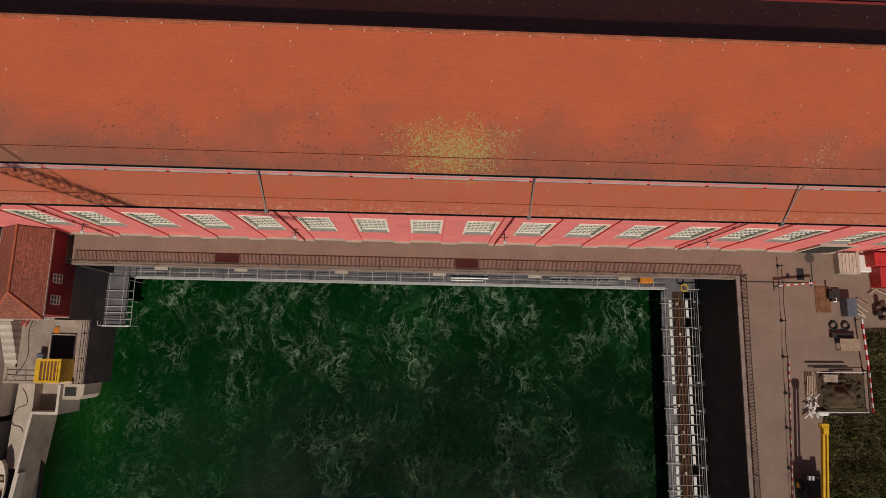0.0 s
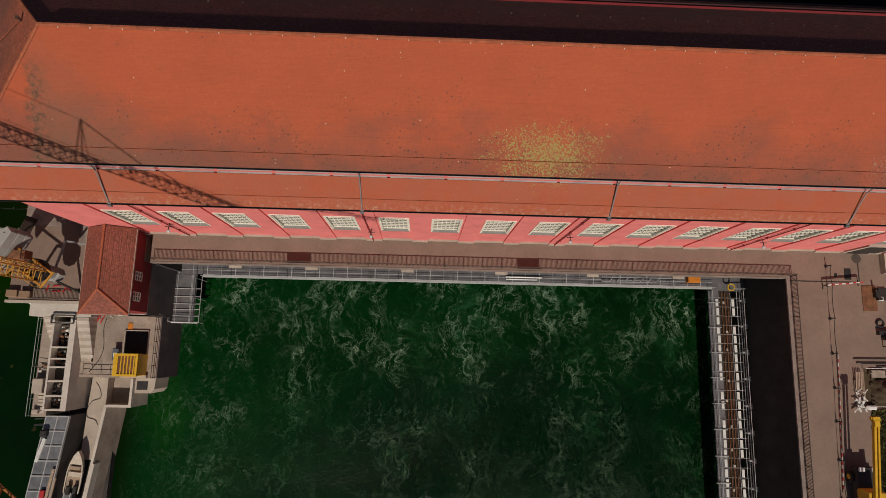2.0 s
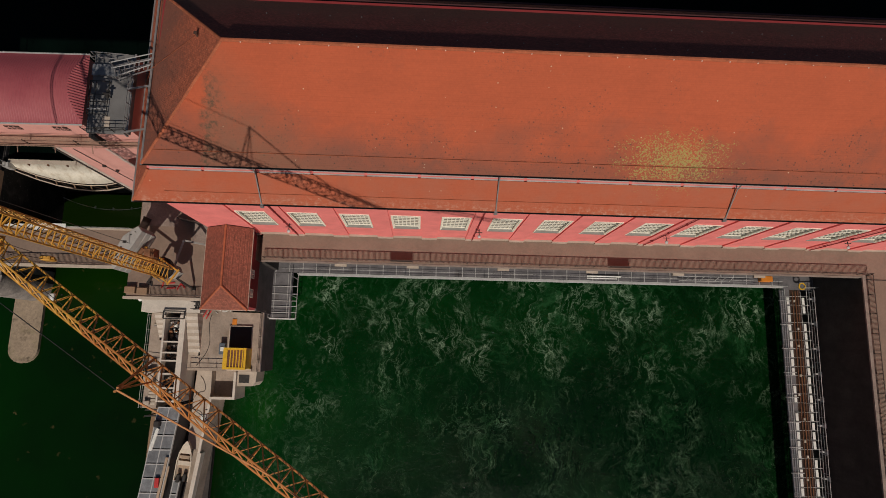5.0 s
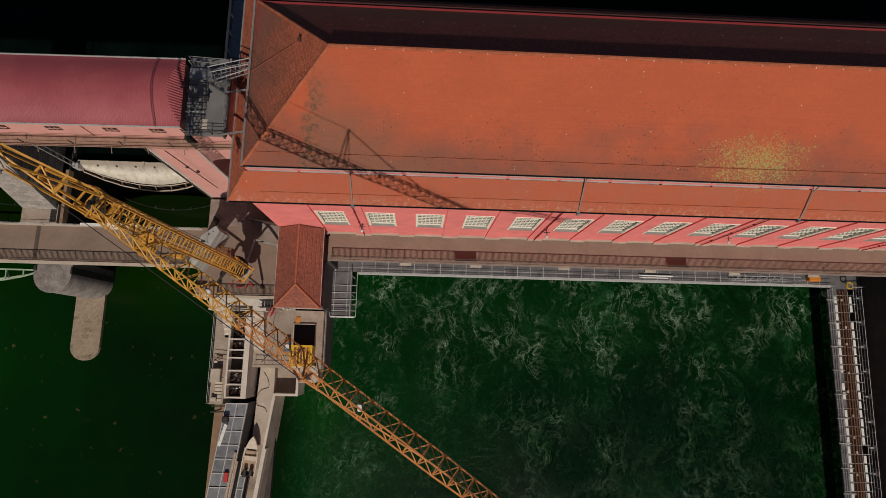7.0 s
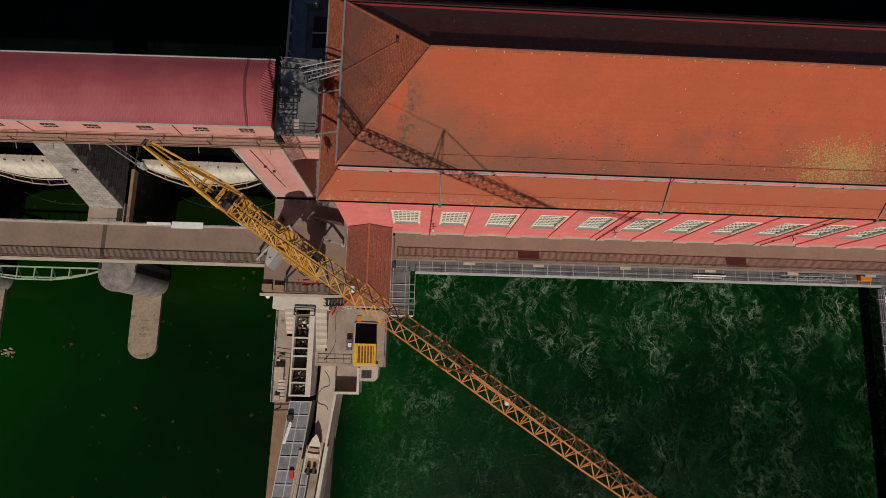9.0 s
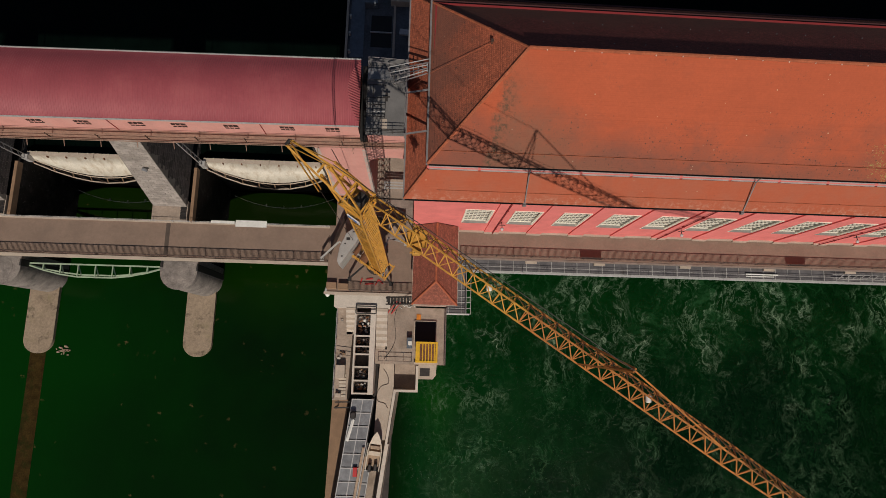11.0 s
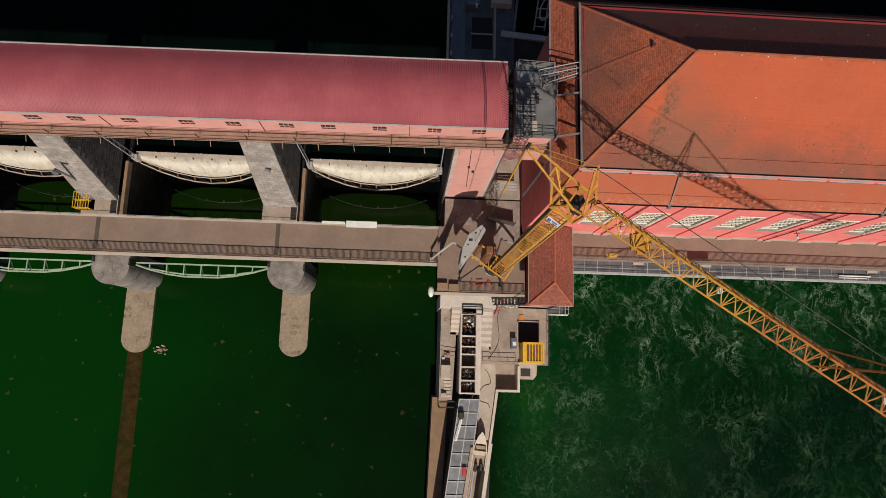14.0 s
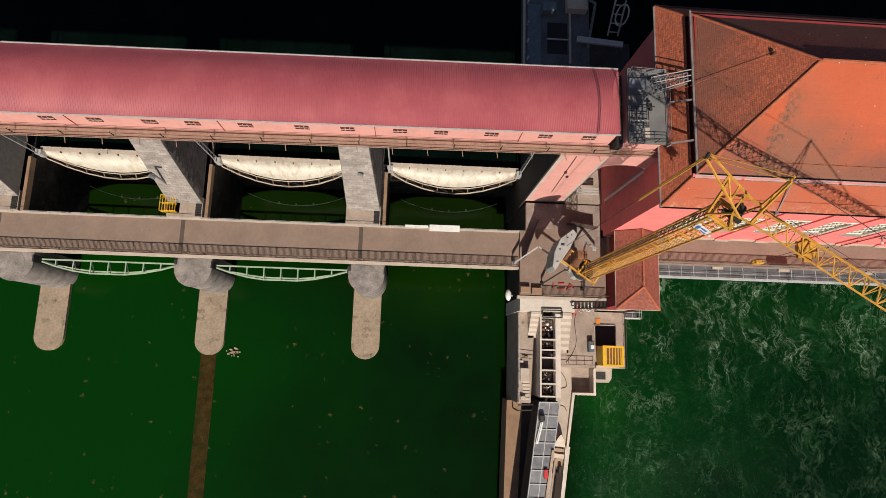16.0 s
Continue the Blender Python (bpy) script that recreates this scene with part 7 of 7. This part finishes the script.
part("service_deck", box(-45.4, -41.26, 9.0, 12.09, -1.25, -0.02), M_ASPH, gh)
M_QUAY = mat("dark_quay_paving", (0.135, 0.103, 0.10), 0.9, grain=[(0.6, 0.7, 1.25), (7, 0.75, 1.25)], stain=[(0.8, (0.14, 0.11, 0.10), 0.5, 0.58)])
part("base_wall", box(-41.49, -41.29, 3.21, 10.58, WATER - 1, -2.0), M_QUAY, gh, "dark base wall above the water")
part("base_wall", box(-41.49, -41.4, -4.0, 3.2, WATER - 1, -6.4), M_QUAY, gh, "dark base wall above the water")

# ---- yard on the right bank ----
yard = tagged(part("yard", prism([(31.4, -300), (300, -300), (300, 12.09), (XE, 12.09), (31.4, 12.09)], WATER - 1, 0.0), M_ASPH), "brown asphalt yard on the quay", "ground", kind="structure")
part("quay_face", box(31.25, 31.397, -300, 12.0, WATER - 1, -0.15), M_CONCD, yard, "concrete quay wall in a shade-dark colour")
part("quay_coping", box(31.2, 31.6, -300, 9.2, -0.149, 0.06), M_EDGE, yard, "weathered coping of the quay")
part("gutter_line", box(31.6, 39.9, 8.55, 8.68, 0.002, 0.012), M_DARK, yard, "dark drainage slot")
part("gutter_line", box(39.75, 39.88, 8.7, 11.0, 0.002, 0.012), M_DARK, yard)
part("manhole_cover", bar((39.7, 11.4, 0.002), (39.7, 11.4, 0.02), 1.1, n=20), M_ASPHD, yard, "round manhole cover")
part("drain_cover", box(38.1, 38.9, 8.9, 10.2, 0.002, 0.02), M_BLACK, yard, "black drain grate")
part("drain_cover", box(36.9, 37.25, 9.2, 9.6, 0.002, 0.02), M_BLACK, yard)
tagged(part("grass_bank", prism([(45.3, -300), (300, -300), (300, 4.0), (45.9, 3.7), (45.0, -1.0), (44.9, -5.4), (40.4, -5.6), (39.6, -7.5), (39.6, -300)], 0.0, 0.12), M_SOIL), "rough grass bank beside the yard", "ground", kind="structure")
rng = random.Random(8)
bm = bmesh.new()
for i in range(42000):
    x_, y_ = rng.uniform(39.7, 52), rng.uniform(-16.5, 3.6)
    if (x_ < 45.2 and y_ > -5.6) or (x_ > 50 and y_ < -18):
        continue
    h_ = rng.uniform(0.08, 0.4) * (1.5 if noise.noise(Vector((x_ * 0.6, y_ * 0.6, 0))) > 0.1 else 0.8)
    a_ = rng.uniform(0, math.tau)
    dx, dy = math.cos(a_) * 0.085, math.sin(a_) * 0.085
    lx, ly = rng.uniform(-0.2, 0.2), rng.uniform(-0.2, 0.2)
    bm.faces.new([bm.verts.new(p) for p in ((x_ - dx, y_ - dy, 0.1), (x_ + dx, y_ + dy, 0.1), (x_ + lx, y_ + ly, 0.1 + h_))])
tagged(part("grass", bm, M_GRASS), "dry olive grass tufts on the bank", "grass", kind="stuff")

# post and chain line across the yard
pc = thing("chain_barrier", "dark posts with a hanging chain across the yard", "barrier")
PTS = [(36.0, 10.4), (36.0, 8.2), (35.95, 4.4), (35.85, 0.5), (35.8, -3.3), (35.65, -6.9), (35.55, -11.0), (35.45, -15)]
for x_, y_ in PTS:
    part("post", bm_bar(bar((x_, y_, 0), (x_, y_, 0.95), 0.12, n=8), (x_, y_, 0), (x_, y_, 0.05), 0.4, n=8), M_DARK, pc)
for (xa, ya), (xb, yb) in zip(PTS, PTS[1:]):
    bm = bmesh.new()
    prev = None
    for i in range(9):
        u = i / 8
        q = Vector((xa + (xb - xa) * u, ya + (yb - ya) * u, 0.85 - 0.2 * 4 * u * (1 - u)))
        if prev:
            bm_bar(bm, prev, q, 0.05)
        prev = q
    part("chain", bm, M_DARK, pc)


def striped(name, label, a, b, w, n, z):
    a, b = Vector((*a, z)), Vector((*b, z))
    t = thing(name, label, "barrier")
    for i in range(n):
        part("stripe", bar(a.lerp(b, i / n), a.lerp(b, (i + 1) / n), w, 0.2), M_BRED if i % 2 else M_RAW, t)
    for q in (a, b):
        part("stand", bm_bar(bar((q.x, q.y, 0), (q.x, q.y, z), 0.08), (q.x, q.y - 0.35, 0.04), (q.x, q.y + 0.35, 0.04), 0.08), M_DARK, t)
    return t


striped("barrier_board", "red and white barrier board on stands", (35.4, 8.1), (39.6, 8.55), 0.12, 10, 0.85)
striped("barrier_board", "red and white striped bar beside the grass", (44.25, 4.7), (44.5, -0.8), 0.16, 10, 1.0)
striped("barrier_board", "red and white striped bar beside the pit", (44.6, -1.0), (44.6, -5.2), 0.1, 8, 0.9)
striped("barrier_tape", "red and white plank along the site lane", (36.35, 0.3), (35.65, -14.0), 0.045, 34, 0.16)
tagged(part("rust_plate", bevel(box(39.95, 41.65, 5.35, 8.25, 0.004, 0.08), 0.02), M_RUST), "rusty orange steel road plate", "plate")
tagged(part("vice_stand", bm_bar(bm_box(box(41.2, 41.7, 6.9, 7.6, 0.08, 0.6), 41.5, 42.0, 6.6, 6.9, 0.08, 0.5), (41.3, 7.8, 0.08), (41.3, 7.8, 1.0), 0.2), M_DARK), "dark pump with a white canister", "pump")
tagged(part("canister", bevel(box(41.75, 42.15, 6.5, 7.0, 0.08, 0.5), 0.08), M_RAW), "white plastic canister on the asphalt", "canister")
pl = thing("plank_stack", "stack of pale sheets against the wall", "stack")
for i in range(6):
    part("board", box(42.45 + i * 0.4, 42.81 + i * 0.4, 9.65, 11.95, 0.0, 0.8), M_BOARD, pl)
tagged(part("tarpaulin", bevel(box(44.9, 46.4, 9.9, 11.9, 0, 0.5), 0.12), M_RAW), "white crumpled sheet on the ground", "sheet")
rb = thing("red_container", "red steel container by the wall", "container")
part("body", bevel(box(46.4, 50.0, 8.2, 10.4, 0, 1.6), 0.04), M_BRED, rb)
part("upper_box", bevel(box(45.7, 48.0, 10.45, 11.9, 0, 1.9), 0.04), M_BRED, rb, "brighter red box with a pale lid edge")
for i in range(9):
    part("rib", box(46.5 + i * 0.4, 46.58 + i * 0.4, 8.15, 8.199, 0.1, 1.5), M_BRED, rb)
for k, (xa, ya, xb, yb, z_) in enumerate(((44.3, 6.6, 45.6, 5.5, 0.1), (44.2, 6.2, 45.3, 5.0, 0.16), (44.6, 7.0, 45.9, 6.2, 0.12), (44.0, 5.6, 45.4, 4.9, 0.1), (46.4, 8.2, 48.2, 7.4, 0.12), (46.0, 7.4, 47.6, 8.8, 0.2))):
    tagged(part("scaffold_plank", bevel(bar((xa, ya, z_), (xb, yb, z_ + 0.1), 0.14, 0.06), 0.01), (M_BOARD, M_CONCL, M_WOOD)[k % 3]), "pale plank lying loose beside the skip", "plank", group="loose planks in the yard")
for k, (x_, y_) in enumerate(((46.6, 5.4), (47.2, 4.9), (47.6, 5.8), (46.9, 6.4))):
    tagged(part("steel_drum", bevel(bar((x_, y_, 0), (x_, y_, 0.85), 0.56, n=16), 0.03), (M_DARK, M_RUSTD)[k % 2]), "dark steel drum standing on the asphalt", "drum", group="drums in the yard")
sk = thing("skip", "blue-grey metal skip with dark load", "skip")
part("body", bevel(box(42.75, 43.85, 4.95, 6.9, 0, 1.1), 0.05), M_SLATE, sk)
part("load", box(41.8, 42.74, 6.6, 8.0, 0, 0.2), M_DARK, sk, "dark timber beside the skip")
for x_ in (41.7, 43.05):
    bm = bmesh.new()
    rings = []
    for i in range(20):
        a0 = math.tau * i / 20
        rings.append([bm.verts.new((x_ + (0.4 + 0.1 * math.cos(b0)) * math.cos(a0), 3.95 + (0.4 + 0.1 * math.cos(b0)) * math.sin(a0), 0.11 + 0.1 * math.sin(b0))) for b0 in (math.tau * q / 8 for q in range(8))])
    for i in range(20):
        for q in range(8):
            bm.faces.new((rings[i][q], rings[(i + 1) % 20][q], rings[(i + 1) % 20][(q + 1) % 8], rings[i][(q + 1) % 8]))
    tagged(part("tyre", bm, M_BLACK), "black tyre lying on the asphalt", "tyre")
wb = thing("work_bench", "timber work bench with dark shelf", "bench")
part("top", box(41.75, 44.0, 1.25, 2.55, 0.78, 0.86), M_WOOD, wb)
for x_, y_ in ((41.85, 1.35), (43.9, 1.35), (41.85, 2.45), (43.9, 2.45)):
    part("leg", bar((x_, y_, 0), (x_, y_, 0.78), 0.1), M_DARK, wb)
part("shelf", box(41.2, 43.4, 2.65, 3.1, 0, 0.5), M_DARK, wb)
for y_, x0_, x1_ in ((-0.05, 38.2, 42.5), (-0.5, 38.5, 42.9), (-0.85, 40.8, 43.4)):
    tagged(part("steel_beam", bevel(bar((x0_, y_, 0.07), (x1_, y_ + 0.05, 0.07), 0.12), 0.015), M_DARK), "dark steel beam lying on the asphalt", "beam")
pit = thing("excavation", "fenced earth pit beside the yard", "pit")
part("bottom", box(39.3, 44.5, -5.2, -1.2, 0.002, 0.03), M_SOIL, pit)
rg = random.Random(4)
for i in range(60):
    bm = bmesh.new()
    bmesh.ops.create_icosphere(bm, subdivisions=1, radius=rg.uniform(0.1, 0.32), matrix=Matrix.Translation((rg.uniform(39.6, 44.2), rg.uniform(-5.0, -1.4), rg.uniform(0, 0.12))))
    part("clod", bm, M_SOIL, pit)
part("sheet", box(39.9, 41.5, -2.1, -1.3, 0.3, 0.36), M_CONC, pit, "grey board over the pit")
for k in range(5):
    part("sapling_shoot", bar((42.0 + 0.45 * k, -1.6 - 0.3 * (k % 2), 0.03), (42.2 + 0.45 * k, -1.5 - 0.5 * (k % 3), 0.9), 0.05), M_GRASS, pit)
bm = bmesh.new()
grid = [[bm.verts.new((39.9 + 3.7 * a / 18, -4.9 + 2.7 * b / 14, 0.04 + 1.15 * max(0.0, math.sin(math.pi * a / 18) * math.sin(math.pi * b / 14)) ** 0.7 * (0.75 + 0.6 * noise.noise(Vector((a * 0.35, b * 0.4, 2.0)))))) for b in range(15)] for a in range(19)]
for a in range(18):
    for b in range(14):
        bm.faces.new((grid[a][b], grid[a + 1][b], grid[a + 1][b + 1], grid[a][b + 1]))
part("heap", bm, M_SOIL, pit, "uneven dark heap of dug earth", True)
for a_, b_ in (((39.2, -1.1), (44.6, -1.0)), ((39.2, -5.25), (44.6, -5.2))):
    part("kerb_rail", bar((*a_, 0.5), (*b_, 0.5), 0.05), M_RAW, pit)
    for q in (a_, b_):
        part("post", bar((*q, 0), (*q, 0.55), 0.08), M_RAW, pit)
pt_ = thing("pallet", "weathered timber pallet leaning on the pile", "pallet")
for i in range(5):
    part("slat", bar((38.05 + i * 0.18, -3.5, 0.3), (38.1 + i * 0.18, -1.5, 0.45), 0.12, 0.05), M_WOOD, pt_)
part("runner", bar((37.95, -2.5, 0.2), (38.95, -2.5, 0.2), 0.12), M_WOOD, pt_)
rg = random.Random(9)
bm = bmesh.new()
for i in range(40):
    x_, y_ = rg.uniform(38.0, 38.9), rg.uniform(-5.6, -3.7)
    q = Vector((x_, y_, rg.uniform(0.05, 0.5)))
    bm_bar(bm, q, q + Vector((rg.uniform(-0.5, 0.5), rg.uniform(-0.5, 0.5), rg.uniform(-0.02, 0.2))), rg.uniform(0.05, 0.14))
tagged(part("scrap_heap", bm, M_RAW), "heap of white pipes and scrap", "debris", kind="stuff")
tagged(part("bathtub", bevel(box(39.0, 40.2, -5.6, -5.1, 0.1, 0.5), 0.15), M_RAW), "white plastic tub on the ground", "tub")

# telescopic handler with its long boom
th = thing("telescopic_lift", "yellow telescopic boom lift parked beside the grass", "lift")
part("chassis", bevel(box(36.4, 38.6, -17.5, -11.5, 0.5, 1.4), 0.1), M_DARK, th)
for x_ in (36.3, 38.7):
    for y_ in (-16.2, -12.6):
        w = part("wheel", bar((x_ - 0.22, y_, 0.55), (x_ + 0.22, y_, 0.55), 1.1, n=18), M_BLACK, th)
        part("rim", bar((x_ - 0.24, y_, 0.55), (x_ + 0.24, y_, 0.55), 0.55, n=12), M_YEL, w)
part("turret", bevel(box(36.2, 38.0, -16.8, -13.6, 1.4, 3.3), 0.12), M_YEL, th)
part("counterweight", bevel(box(36.6, 38.4, -18.2, -16.6, 1.3, 2.6), 0.15), M_DARK, th)
part("boom", bevel(bar((36.35, -17.5, 3.5), (37.05, -6.4, 3.8), 0.26, 0.4), 0.03), M_YEL, th)
part("inner_boom", bevel(bar((36.85, -16.5, 3.55), (37.4, -6.4, 3.85), 0.2, 0.3), 0.03), M_YEL, th)
part("boom_head", bm_bar(bm_box(box(36.8, 37.55, -6.4, -6.0, 3.5, 4.05), 36.9, 37.45, -7.0, -6.4, 3.95, 4.1), (36.7, -6.1, 3.8), (37.6, -6.1, 3.8), 0.26, n=8), M_YEL, th)
for x_ in (36.9, 38.3):
    part("bonnet_panel", box(x_ - 0.3, x_ + 0.3, -11.9, -11.49, 1.41, 1.6), M_RAW, th)
